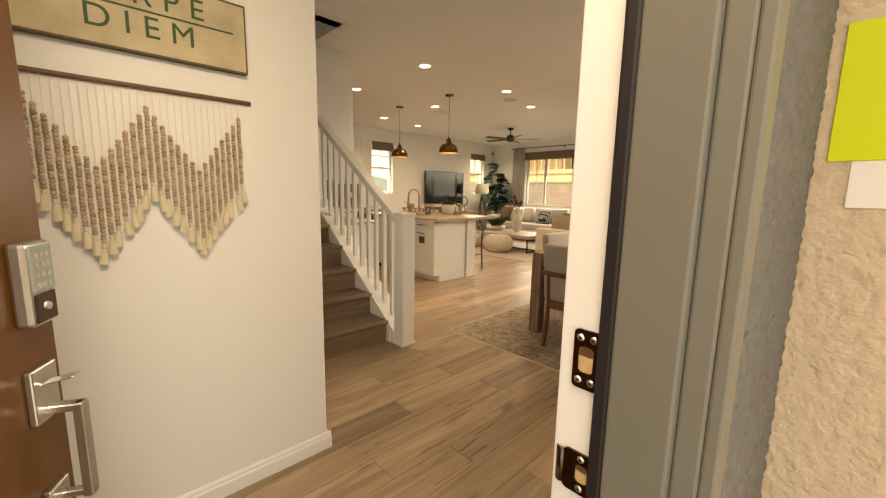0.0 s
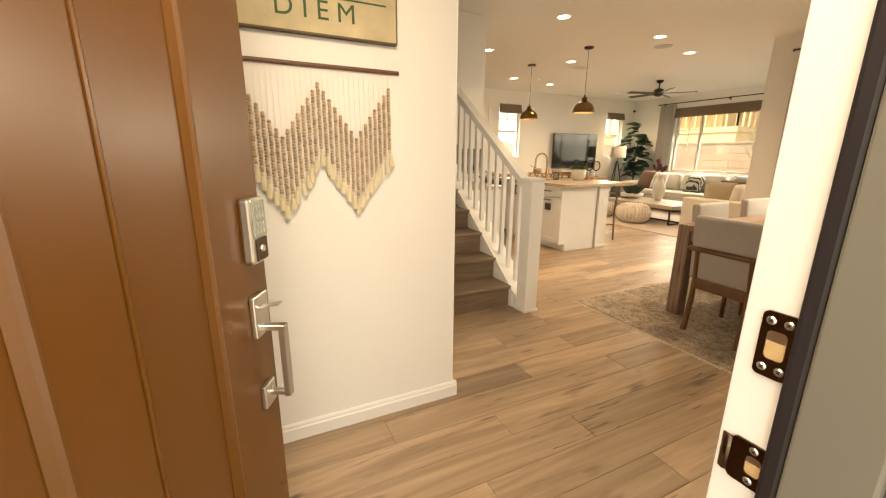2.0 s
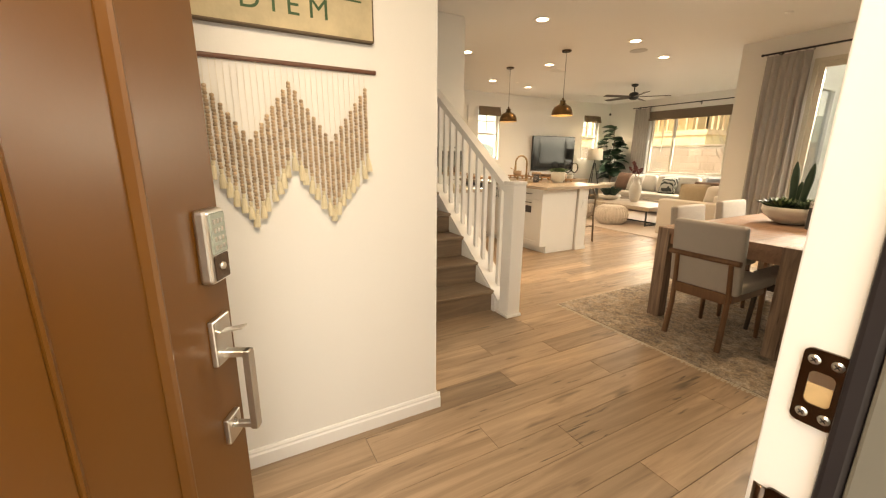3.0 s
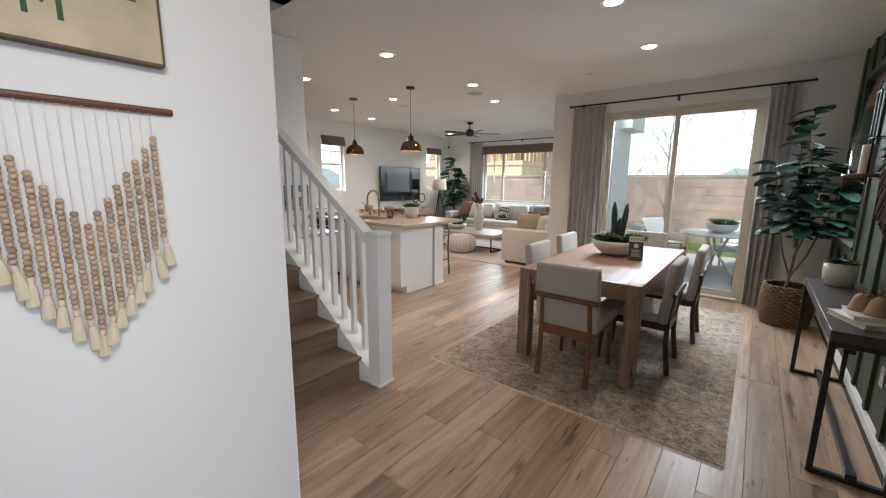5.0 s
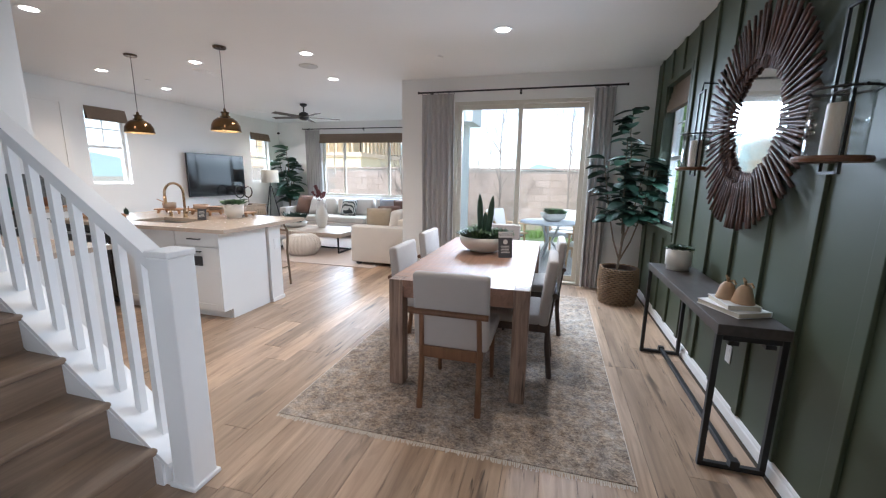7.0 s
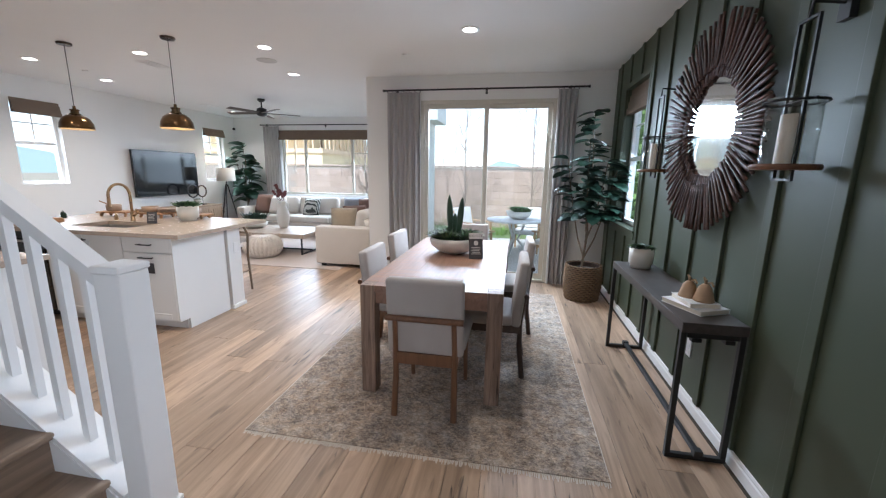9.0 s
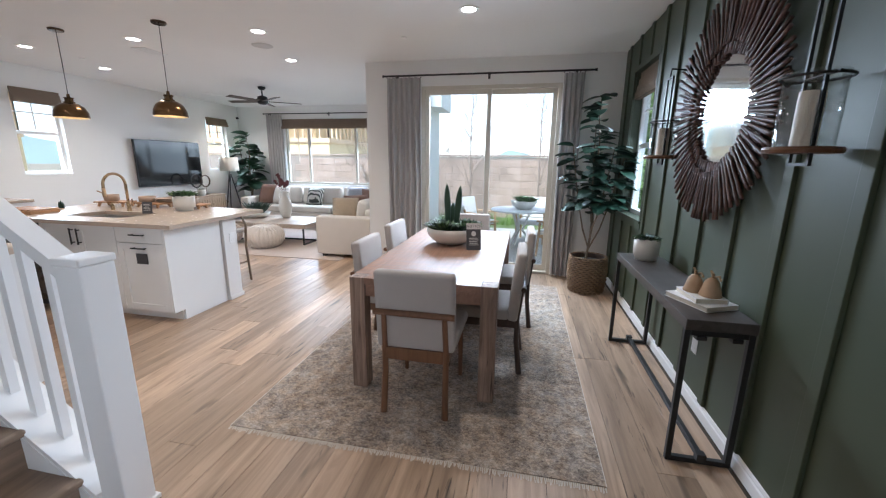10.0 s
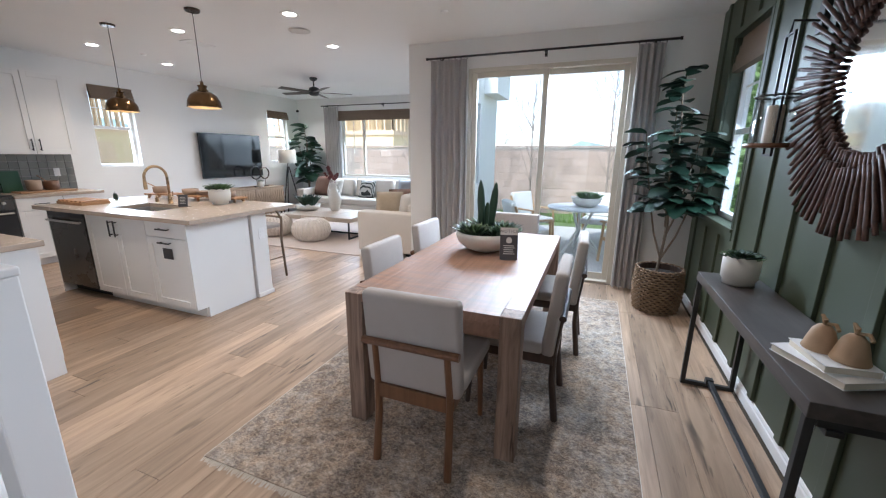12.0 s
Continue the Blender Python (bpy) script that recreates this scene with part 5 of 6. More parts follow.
part("kick", box(3.76, 3.78, 5.322, 5.928, 0.01, 0.10), M_BLACK, dw)
ends = thing("island_surround", "white painted island end panels and corner post", "panel")
part("end_panel", prism([(3.66, 0.10), (3.77, 0.10), (3.77, 0.001), (4.29, 0.001), (4.29, 0.878), (3.66, 0.878)], "y", 3.922, 3.943), M_CAB, ends)
part("end_panel", box(3.66, 4.29, 5.932, 5.952, 0.001, 0.878), M_CAB, ends)
part("back_panel", box(4.282, 4.30, 3.944, 5.93, 0.001, 0.878), M_CAB, ends)
for y0, y1 in ((3.895, 4.075), (5.78, 5.955)):
    p = part("corner_post", box(4.305, 4.49, y0, y1, 0.001, 0.878, 0.003), M_CAB, ends)
    part("post_base", box(4.302, 4.503, y0 - 0.012, y1 + 0.012, 0.001, 0.045, 0.006), M_CAB, p)
outlet(4.41, 3.8945, 0.66, 0, "white outlet on the island post")
ct = thing("island_countertop", "beige quartz island countertop with a sink cut-out", "countertop")
SX0, SX1, SY0, SY1 = 3.86, 4.24, 4.60, 5.28
part("slab", boxes([(3.62, SX0, 3.81, 6.10, 0.8785, TOP), (SX1, 4.84, 3.81, 6.10, 0.8785, TOP), (SX0, SX1, 3.81, SY0, 0.8785, TOP), (SX0, SX1, SY1, 6.10, 0.8785, TOP)]), M_QUARTZ, ct)
sink = thing("sink", "stainless undermount kitchen sink basin", "sink")
part("basin", boxes([(SX0 - 0.012, SX0, SY0, SY1, 0.705, 0.878), (SX1, SX1 + 0.012, SY0, SY1, 0.705, 0.878), (SX0 - 0.012, SX1 + 0.012, SY0 - 0.012, SY0, 0.705, 0.878), (SX0 - 0.012, SX1 + 0.012, SY1, SY1 + 0.012, 0.705, 0.878), (SX0 - 0.012, SX1 + 0.012, SY0 - 0.012, SY1 + 0.012, 0.701, 0.705)]), M_STEEL, sink)
part("drain", lathe([(0, 0.002), (0.04, 0.002), (0.045, 0.0)], 20, pose(4.05, 4.94, 0.7052)), M_STEEL, sink)
fa = thing("faucet", "champagne brass gooseneck kitchen faucet", "faucet", 4.33, 5.06, TOP)
part("base", lathe([(0, 0), (0.027, 0), (0.027, 0.006), (0.021, 0.01), (0.021, 0.09), (0.017, 0.10), (0.0, 0.10)], 20), M_BRASS, fa, smooth=True)
arc = [(0, 0, 0.09), (0, 0, 0.25)] + [(-0.115 + 0.115 * math.cos(a), 0.0, 0.28 + 0.115 * math.sin(a)) for a in [math.pi * k / 12 for k in range(13)]] + [(-0.23, 0, 0.25)]
neck = part("neck", tube(arc, 0.0135, 12), M_BRASS, fa, smooth=True)
part("spray_head", lathe([(0, 0), (0.016, 0.0), (0.018, 0.01), (0.016, 0.09), (0, 0.09)], 14, pose(-0.23, 0, 0.165)), M_BRASS, neck, smooth=True)
part("lever", tube([(0, -0.02, 0.06), (0, -0.05, 0.065), (-0.01, -0.065, 0.13)], 0.006, 8), M_BRASS, fa)
sp = thing("soap_dispenser", "small brass soap dispenser beside the sink", "soap dispenser", 4.33, 5.28, TOP)
part("body", lathe([(0, 0), (0.02, 0), (0.02, 0.05), (0.012, 0.055), (0.006, 0.075), (0, 0.075)], 16), M_BRASS, sp)


def tray(label, x, y, w, d, rz, h=0.06):
    t = thing("serving_tray", label, "serving tray", x, y, TOP, rz, group="footed trays")
    part("board", box(-w / 2, w / 2, -d / 2, d / 2, h - 0.018, h, 0.005), M_BOARD, t)
    for sx in (-1, 1):
        for sy in (-1, 1):
            part("foot", tube([(sx * (w / 2 - 0.03), sy * (d / 2 - 0.03), 0.0), (sx * (w / 2 - 0.045), sy * (d / 2 - 0.04), h - 0.017)], 0.014, 7, 1.2), M_BOARD, t)


M_STONEW = mat("tan_stoneware", (0.36, 0.26, 0.19), 0.6, vary=0.18, scale=14, bump=0.1)


def bowl_thing(label, x, y, z, r, h, material, spoon=False):
    b = thing("bowl", label, "bowl", x, y, z)
    part("body", lathe([(0, 0), (r * 0.8, 0), (r * 0.97, h * 0.2), (r, h), (r * 0.92, h), (r * 0.88, h * 0.25), (0, h * 0.2)], 24), material, b, smooth=True)
    if spoon:
        part("spoon", tube([(0, 0, h * 0.4), (-r * 0.5, r * 0.8, h * 1.2), (-r * 0.9, r * 1.5, h * 1.6)], 0.006, 6), M_BOARD, b, "wooden spoon handle")


def plate_stack(label, x, y, z, r, n):
    b = thing("plate_stack", label, "plates", x, y, z)
    for i in range(n):
        part("plate", lathe([(0, 0), (r * 0.6, 0), (r, 0.012), (r, 0.015), (r * 0.6, 0.006), (0, 0.006)], 24, pose(0, 0, 0.009 * i)), M_STONEW, b, smooth=True)


tray("footed light wood serving tray on the island", 4.62, 5.60, 0.20, 0.36, 8)
tray("footed light wood serving tray on the island", 4.66, 5.10, 0.22, 0.36, -4)
tray("footed light wood serving tray near the counter edge", 4.70, 4.62, 0.20, 0.32, 5, 0.05)
bowl_thing("tan stoneware bowl with a wooden spoon", 4.60, 5.62, TOP + 0.0605, 0.075, 0.075, M_STONEW, True)
bowl_thing("tan stoneware bowl on a footed tray", 4.64, 5.16, TOP + 0.0605, 0.085, 0.065, M_STONEW)
plate_stack("stack of tan stoneware plates on a tray", 4.70, 4.99, TOP + 0.0605, 0.10, 4)
bowl_thing("tan stoneware bowl at the end of the island", 4.70, 4.65, TOP + 0.0505, 0.09, 0.065, M_STONEW)
pot_plant("green succulent in a white ribbed pot on the island", 4.50, 4.52, TOP, 0.105, 0.165, 4, 0.13, 9, 0.75)
cb = thing("wooden_board", "rectangular wooden tray board on the island", "board", 3.93, 5.83, TOP, 0)
part("board", box(-0.13, 0.13, -0.22, 0.22, 0.0, 0.03, 0.005), M_BOARD, cb)
for i in range(6):
    part("cross_slat", box(-0.125, 0.125, -0.21 + 0.075 * i, -0.17 + 0.075 * i, 0.0302, 0.045, 0.004), M_BOARD, cb)
ic = thing("notice_card", "dark grey notice card standing beside the sink", "sign", 4.18, 4.66, TOP, -62)
part("card", box(-0.045, 0.045, -0.0015, 0.0015, 0.0, 0.12, 0.001, 1, TILT), M_CARD, ic)
part("stand", box(-0.04, 0.04, -0.003, 0.035, 0.0, 0.003), M_CARD, ic)
for k in range(5):
    part("text_line", box(-0.03, 0.028 - 0.005 * (k % 3), -0.0024, -0.0016, 0.03 + 0.015 * k, 0.034 + 0.015 * k, 0, 1, TILT), M_PALE, ic)
cr = thing("small_cactus", "dark green small cactus ornament on the island", "ornament", 4.30, 5.95, TOP)
for dx, h in ((-0.025, 0.07), (0.0, 0.09), (0.025, 0.075)):
    part("spike", lathe([(0, 0), (0.012, 0), (0.011, h * 0.6), (0, h)], 8, pose(0, dx, 0)), M_SUCC, cr)


def stool(x, y, rz):
    s = thing("counter_stool", "curved light wood counter stool beside the island", "stool", x, y, 0, rz, group="counter stools")
    for sy in (-1, 1):
        part("rear_leg", tube([(0.20, sy * 0.22, 0.0), (0.17, sy * 0.215, 0.45), (0.19, sy * 0.22, 0.70), (0.10, sy * 0.215, 0.86), (-0.08, sy * 0.20, 0.88)], 0.014, 8), M_BRASSWOOD, s)
        part("front_leg", tube([(-0.20, sy * 0.20, 0.0), (-0.16, sy * 0.19, 0.62)], 0.014, 8), M_BRASSWOOD, s)
        part("side_bar", tube([(-0.19, sy * 0.2, 0.25), (0.185, sy * 0.218, 0.25)], 0.009, 6), M_BRASSWOOD, s)
    part("foot_rest", tube([(-0.19, -0.2, 0.22), (-0.19, 0.2, 0.22)], 0.009, 6), M_BRASSWOOD, s)
    part("back_bar", tube([(0.19, -0.22, 0.72), (0.23, 0, 0.72), (0.19, 0.22, 0.72)], 0.014, 8), M_BRASSWOOD, s)
    part("seat", box(-0.19, 0.19, -0.21, 0.21, 0.61, 0.655, 0.015, 3), M_LINEN, s, "light grey seat pad")


M_BRASSWOOD = wood("oak_stool_wood", (0.21, 0.15, 0.10), (0.13, 0.09, 0.06), 0.45, 2, 4, 0.05, 0.08)
for y in (4.40, 5.0, 5.6):
    stool(4.80, y, 0)

# perimeter cabinets
for i, (x0, x1) in enumerate(((2.72, 3.22), (3.985, 4.45), (4.451, 4.92))):
    u = cab_body("base_cabinet", "white shaker base cabinet under a beige counter", x0, x1, 7.375, 7.975, 0.10, 0.878, (x0, x1, 7.44, 7.975, 0.001, 0.099))
    xm = (x0 + x1) / 2
    shaker(u, "y", 7.375, -1, x0, x1, 0.72, 0.878, "drawer_front", [(xm, 0.80, False)])
    shaker(u, "y", 7.375, -1, x0, x1, 0.10, 0.718, pulls=[(x1 - 0.05, 0.64, True)])
rg = thing("range", "black and stainless kitchen range", "range")
part("body", box(3.225, 3.98, 7.36, 7.97, 0.08, 0.915, 0.003), M_APPL, rg)
part("oven_door", box(3.235, 3.97, 7.335, 7.359, 0.22, 0.76, 0.004), M_BLACK, rg, "black glass oven door")
part("oven_handle", tube([(3.28, 7.30, 0.72), (3.93, 7.30, 0.72)], 0.011, 8), M_STEEL, rg)
part("cooktop", box(3.23, 3.975, 7.37, 7.96, 0.916, 0.928), M_BLACK, rg)
part("drawer", box(3.235, 3.97, 7.34, 7.359, 0.09, 0.21, 0.003), M_APPL, rg)
for k in range(5):
    part("knob", lathe([(0, 0), (0.018, 0), (0.016, 0.02), (0, 0.02)], 12, pose(3.32 + 0.14 * k, 7.36, 0.84, 90, 0, 0)), M_STEEL, rg)
wt = thing("kitchen_worktop", "beige quartz counter along the kitchen wall", "countertop")
part("slab", box(3.982, 4.93, 7.345, 7.977, 0.8785, TOP, 0.003), M_QUARTZ, wt)
part("slab", box(2.79, 3.222, 7.345, 7.977, 0.8785, TOP, 0.003), M_QUARTZ, wt)
for x0, x1 in ((3.985, 4.42), (4.421, 4.855), (3.0, 3.22)):
    u = cab_body("upper_cabinet", "white shaker wall cabinet above the grey tiles", x0, x1, 7.66, 7.977, 1.41, 2.44)
    shaker(u, "y", 7.66, -1, x0, x1, 1.41, 2.44, pulls=[((x0 + 0.04) if x0 > 4.4 else (x1 - 0.04), 1.53, True)])
mw = thing("microwave", "dark stainless microwave over the range", "microwave")
part("body", box(3.225, 3.98, 7.60, 7.977, 1.42, 1.85, 0.004), M_APPL, mw)
part("door_glass", box(3.24, 3.78, 7.592, 7.599, 1.45, 1.82), M_BLACK, mw)
u = cab_body("upper_cabinet", "white shaker wall cabinet over the microwave", 3.225, 3.98, 7.66, 7.977, 1.86, 2.44)
shaker(u, "y", 7.66, -1, 3.225, 3.98, 1.86, 2.44)
splash = tagged(part("backsplash", box(2.11, 4.93, 7.972, 7.979, TOP + 0.001, 1.41), M_GROUT), "grey glazed square tile backsplash", "backsplash", kind="structure")
tile_me = bpy.data.meshes.new("tile")
bm = box(-0.047, 0.047, -0.004, 0.004, -0.047, 0.047, 0.002, 1)
bm.to_mesh(tile_me)
bm.free()
tile_me.materials.append(M_TILE)
rnd = random.Random(5)
for r in range(5):
    for c in range(28):
        o = new("tile", tile_me)
        o.parent = splash
        o.matrix_basis = pose(4.88 - 0.0995 * c, 7.969, TOP + 0.05 + 0.0992 * r, rnd.uniform(-1.0, 1.0), 0, rnd.uniform(-1.0, 1.0))
outlet(4.72, 7.964, 1.16, 0, "white outlet on the grey tiles")
bb = thing("serving_board", "long brown wooden board with bowls on the counter", "board", 4.45, 7.72, TOP)
part("board", box(-0.30, 0.30, -0.12, 0.12, 0, 0.022, 0.006), M_BOARD, bb)
bowl_thing("dark wood mortar bowl on the serving board", 4.52, 7.72, TOP + 0.0225, 0.085, 0.12, M_WALNUT, True)
bowl_thing("grey-brown stone jar on the serving board", 4.34, 7.72, TOP + 0.0225, 0.08, 0.14, M_STONEW)
gb = thing("recipe_book", "dark green book leaning on the backsplash", "book", 4.20, 7.90, TOP)
part("cover", box(-0.10, 0.10, -0.012, 0.012, 0, 0.28, 0.003, 1, pose(0, 0, 0, -8, 0, 0)), mat("dark_green_cover", (0.03, 0.10, 0.05), 0.5, vary=0.2), gb)

# the counter beside the stairs
u = cab_body("side_cabinet", "white cabinet run beside the stairs", 2.102, 2.74, 3.995, 5.2, 0.10, 0.878, (2.102, 2.68, 3.995, 5.2, 0.001, 0.099))
part("end_panel", box(2.102, 2.745, 3.975, 3.994, 0.001, 0.878), M_CAB, u)
for k in range(2):
    shaker(u, "x", 2.74, 1, 4.0 + 0.6 * k, 4.6 + 0.6 * k, 0.10, 0.878, pulls=[(4.55 + 0.1 * k, 0.78, True)])
sc = thing("side_worktop", "beige quartz counter beside the stairs", "countertop")
part("slab", box(2.102, 2.785, 3.96, 5.2, 0.8785, TOP, 0.004), M_QUARTZ, sc)
u = cab_body("side_upper_cabinet", "tall white wall cabinet reaching the ceiling beside stairs", 2.102, 2.43, 3.973, 5.2, 1.41, CEIL - 0.004)
for k in range(2):
    shaker(u, "x", 2.43, 1, 3.98 + 0.61 * k, 4.58 + 0.61 * k, 1.41, CEIL - 0.02)
fr = thing("refrigerator", "stainless refrigerator beyond the side counter", "refrigerator")
part("body", box(2.102, 2.80, 5.25, 6.15, 0.01, 1.80, 0.006), M_APPL, fr)
for y0, y1 in ((5.255, 5.698), (5.702, 6.145)):
    d = part("door", box(2.802, 2.85, y0, y1, 0.62, 1.795, 0.008), M_APPL, fr)
part("freezer_drawer", box(2.802, 2.85, 5.255, 6.145, 0.03, 0.61, 0.008), M_APPL, fr)


def pendant(x, y):
    p = thing("pendant_lamp", "antique brass dome pendant lamp on a thin cord", "pendant lamp", x, y, CEIL, group="pendant lamps")
    part("canopy", lathe([(0, -0.022), (0.06, -0.022), (0.066, -0.012), (0.066, -0.001), (0, -0.001)], 24), M_BRONZE, p)
    part("cord", tube([(0, 0, -0.022), (0.003, 0.002, -0.35), (0, 0, -0.655)], 0.0035, 6), M_BLACK, p)
    part("socket_cap", lathe([(0.0, -0.718), (0.050, -0.718), (0.050, -0.704), (0.036, -0.702), (0.036, -0.674), (0.043, -0.672), (0.043, -0.662), (0.016, -0.655), (0.012, -0.625), (0, -0.625)], 20), M_SHADE, p)
    prof = [(0.036, -0.712), (0.075, -0.722), (0.118, -0.755), (0.143, -0.805), (0.150, -0.855), (0.150, -0.865)]
    inner = [(0.147, -0.865), (0.147, -0.853), (0.139, -0.806), (0.114, -0.759), (0.072, -0.727), (0.0, -0.717)]
    part("shade", lathe(prof, 36), M_SHADE, p, smooth=True)
    part("shade_lining", lathe(inner, 36), mat("cream_lining", (0.75, 0.62, 0.42), 0.5) if "cream_lining" not in bpy.data.materials else bpy.data.materials["cream_lining"], p, "cream inner lining", True)
    part("bulb", lathe([(0, -0.82), (0.028, -0.805), (0.033, -0.785), (0.024, -0.76), (0.014, -0.735), (0, -0.735)], 16), M_BULB, p, "glowing warm bulb", True)
    return p


M_BULB = glow("warm_bulb", (1.0, 0.72, 0.40), 5.0)
pendant(4.374, 4.411)
pendant(4.374, 5.667)


def downlight(x, y):
    d = thing("recessed_light", "glowing recessed ceiling light with white trim", "ceiling light", x, y, CEIL, group="recessed lights")
    part("trim_ring", lathe([(0.062, -0.004), (0.088, -0.006), (0.092, -0.001), (0.062, -0.001), (0.062, -0.004)], 28), M_TRIM, d)
    part("lens", lathe([(0, -0.0035), (0.062, -0.0035), (0.062, -0.001)], 28), M_LAMP, d, "glowing lens")
    lamp = new("recessed_lamp", bpy.data.lights.new("recessed_lamp", "SPOT"))
    lamp.data.energy = LAMP_W
    lamp.data.color = (1.0, 0.82, 0.62)
    lamp.data.spot_size = radians(125)
    lamp.data.spot_blend = 0.8
    lamp.data.shadow_soft_size = 0.06
    lamp.location = (x, y, CEIL - 0.02)


LAMP_W = 20.0
for x, y in ((3.21, 3.635), (4.786, 3.644), (3.225, 5.19), (5.883, 3.97), (4.783, 5.185), (5.885, 6.99), (4.574, 1.447), (3.393, 1.45), (4.81, 6.775), (8.9, 7.25)):
    downlight(x, y)


def disc_thing(name, label, cat, x, y, r, h, material=None):
    d = thing(name, label, cat, x, y, CEIL)
    part("body", lathe([(0, -h), (r * 0.8, -h), (r, -h * 0.4), (r, -0.0005), (0, -0.0005)], 28), material or M_TRIM, d)


disc_thing("smoke_detector", "small white ceiling sprinkler cover", "smoke detector", 5.214, 2.227, 0.035, 0.012)
disc_thing("smoke_detector", "small white ceiling sprinkler cover", "smoke detector", 5.36, 6.69, 0.035, 0.012)
disc_thing("ceiling_speaker", "round white ceiling speaker grille", "speaker", 5.24, 3.924, 0.115, 0.008, mat("grey_grille", (0.55, 0.54, 0.53), 0.8))


def vent(x, y, w, d):
    v = thing("ceiling_vent", "white slatted ceiling air vent", "vent", x, y, CEIL)
    part("frame", boxes([(-w, w, -d, -d + 0.02, -0.008, -0.0005), (-w, w, d - 0.02, d, -0.008, -0.0005), (-w, -w + 0.02, -d + 0.02, d - 0.02, -0.008, -0.0005), (w - 0.02, w, -d + 0.02, d - 0.02, -0.008, -0.0005)]), M_TRIM, v)
    part("backing", box(-w + 0.02, w - 0.02, -d + 0.02, d - 0.02, -0.002, -0.0005), M_BLACK, v)
    n = 7
    for k in range(n):
        yy = -d + 0.025 + (2 * d - 0.05) * (k + 0.5) / n
        part("slat", box(-w + 0.02, w - 0.02, yy - 0.006, yy + 0.006, -0.007, -0.0025), M_TRIM, v)


vent(5.225, 5.46, 0.17, 0.09)
vent(8.07, 7.14, 0.17, 0.09)

fan = thing("ceiling_fan", "black five-blade ceiling fan", "ceiling fan", 7.49, 5.59, CEIL)
part("canopy", lathe([(0, -0.055), (0.03, -0.055), (0.065, -0.03), (0.065, -0.001), (0, -0.001)], 24), M_BLACK, fan)
part("downrod", tube([(0, 0, -0.05), (0, 0, -0.16)], 0.012, 10), M_BLACK, fan)
part("motor", lathe([(0, -0.30), (0.05, -0.30), (0.085, -0.28), (0.095, -0.22), (0.08, -0.17), (0.03, -0.15), (0, -0.15)], 28), M_BLACK, fan, smooth=True)
for k in range(5):
    m = pose(0, 0, -0.245, 0, 0, 72 * k + 20) @ pose(0, 0, 0, 10, 0, 0)
    part("blade", box(0.09, 0.66, -0.058, 0.058, -0.004, 0.004, 0.003, 1, m), M_WALNUTD_SHADE, fan)

# ---- living room ----
tv = thing("television", "large flat black wall television", "television", 7.655, 7.978, 1.378)
part("bracket", box(-0.2, 0.2, -0.035, -0.001, -0.15, 0.15), M_BLACK, tv)
part("bezel", box(-0.735, 0.735, -0.075, -0.036, -0.437, 0.437, 0.004), M_BLACK, tv)
part("screen", box(-0.722, 0.722, -0.0775, -0.0755, -0.415, 0.427), mat("dark_screen_glass", (0.006, 0.008, 0.010), 0.06, vary=0.0, spec=0.4), tv, "switched-off dark screen")
cred = thing("media_console", "light carved wood media console under the television", "media console", 7.75, 7.72, 0)
M_CARVE = wood("carved_light_wood", (0.45, 0.33, 0.22), (0.28, 0.18, 0.11), 0.6, 2, 4, 0.08, 0.3)
part("body", box(-0.82, 0.82, -0.2, 0.22, 0.13, 0.69, 0.004), M_CARVE, cred)
part("top", box(-0.84, 0.84, -0.22, 0.23, 0.69, 0.72, 0.004), M_CARVE, cred)
for k in range(4):
    dd = part("door", box(-0.805 + 0.405 * k, -0.405 + 0.405 * k, -0.216, -0.201, 0.15, 0.67, 0.004), M_CARVE, cred)
    for q in range(9):
        part("carved_rib", box(-0.006, 0.006, -0.010, 0.0, 0.0, 0.46, 0.003, 1, pose(-0.605 + 0.405 * k, -0.217, 0.17, 0, (q - 4) * 9.0, 0)), M_CARVE, dd)
for sx in (-0.75, 0.75):
    for sy in (-0.15, 0.17):
        part("leg", tube([(sx, sy, 0.0), (sx, sy, 0.13)], 0.02, 8), M_WALNUTD_SHADE, cred)
for x, r, mm in ((7.96, 0.135, M_BLACK), (8.20, 0.12, M_BRONZE)):
    rr = thing("ring_sculpture", "dark metal ring sculpture on a small base", "sculpture", x, 7.66, 0.72)
    part("ring", tube([(r * math.sin(2 * math.pi * k / 32), 0, 0.17 + r + -r * math.cos(2 * math.pi * k / 32)) for k in range(33)], 0.014, 8), mm, rr)
    part("stem", tube([(0, 0, 0.02), (0, 0, 0.17)], 0.006, 6), mm, rr)
    part("base", box(-0.06, 0.06, -0.035, 0.035, 0, 0.02, 0.003), mm, rr)
pot_plant("small plant in a white pot on the console", 7.97, 7.57, 0.72, 0.075, 0.13, 2, 0.07, 21)

M_SOFA = mat("cream_sofa_linen", (0.66, 0.61, 0.555), 0.92, vary=0.04, scale=9, bump=0.4, bump_scale=330)
sofa = thing("sectional_sofa", "cream linen sectional sofa with loose cushions", "sofa")
part("base", box(6.34, 9.62, 3.12, 3.98, 0.06, 0.33, 0.02, 3), M_SOFA, sofa)
part("base", box(8.72, 9.62, 3.985, 7.05, 0.06, 0.33, 0.02, 3), M_SOFA, sofa)
part("end_arm", box(6.28, 6.50, 3.10, 4.0, 0.055, 0.64, 0.03, 4), M_SOFA, sofa, smooth=True)
part("end_arm", box(8.70, 9.62, 7.05, 7.25, 0.055, 0.64, 0.03, 4), M_SOFA, sofa, smooth=True)
part("back_frame", box(6.50, 9.40, 3.08, 3.28, 0.335, 0.74, 0.03, 4), M_SOFA, sofa, smooth=True)
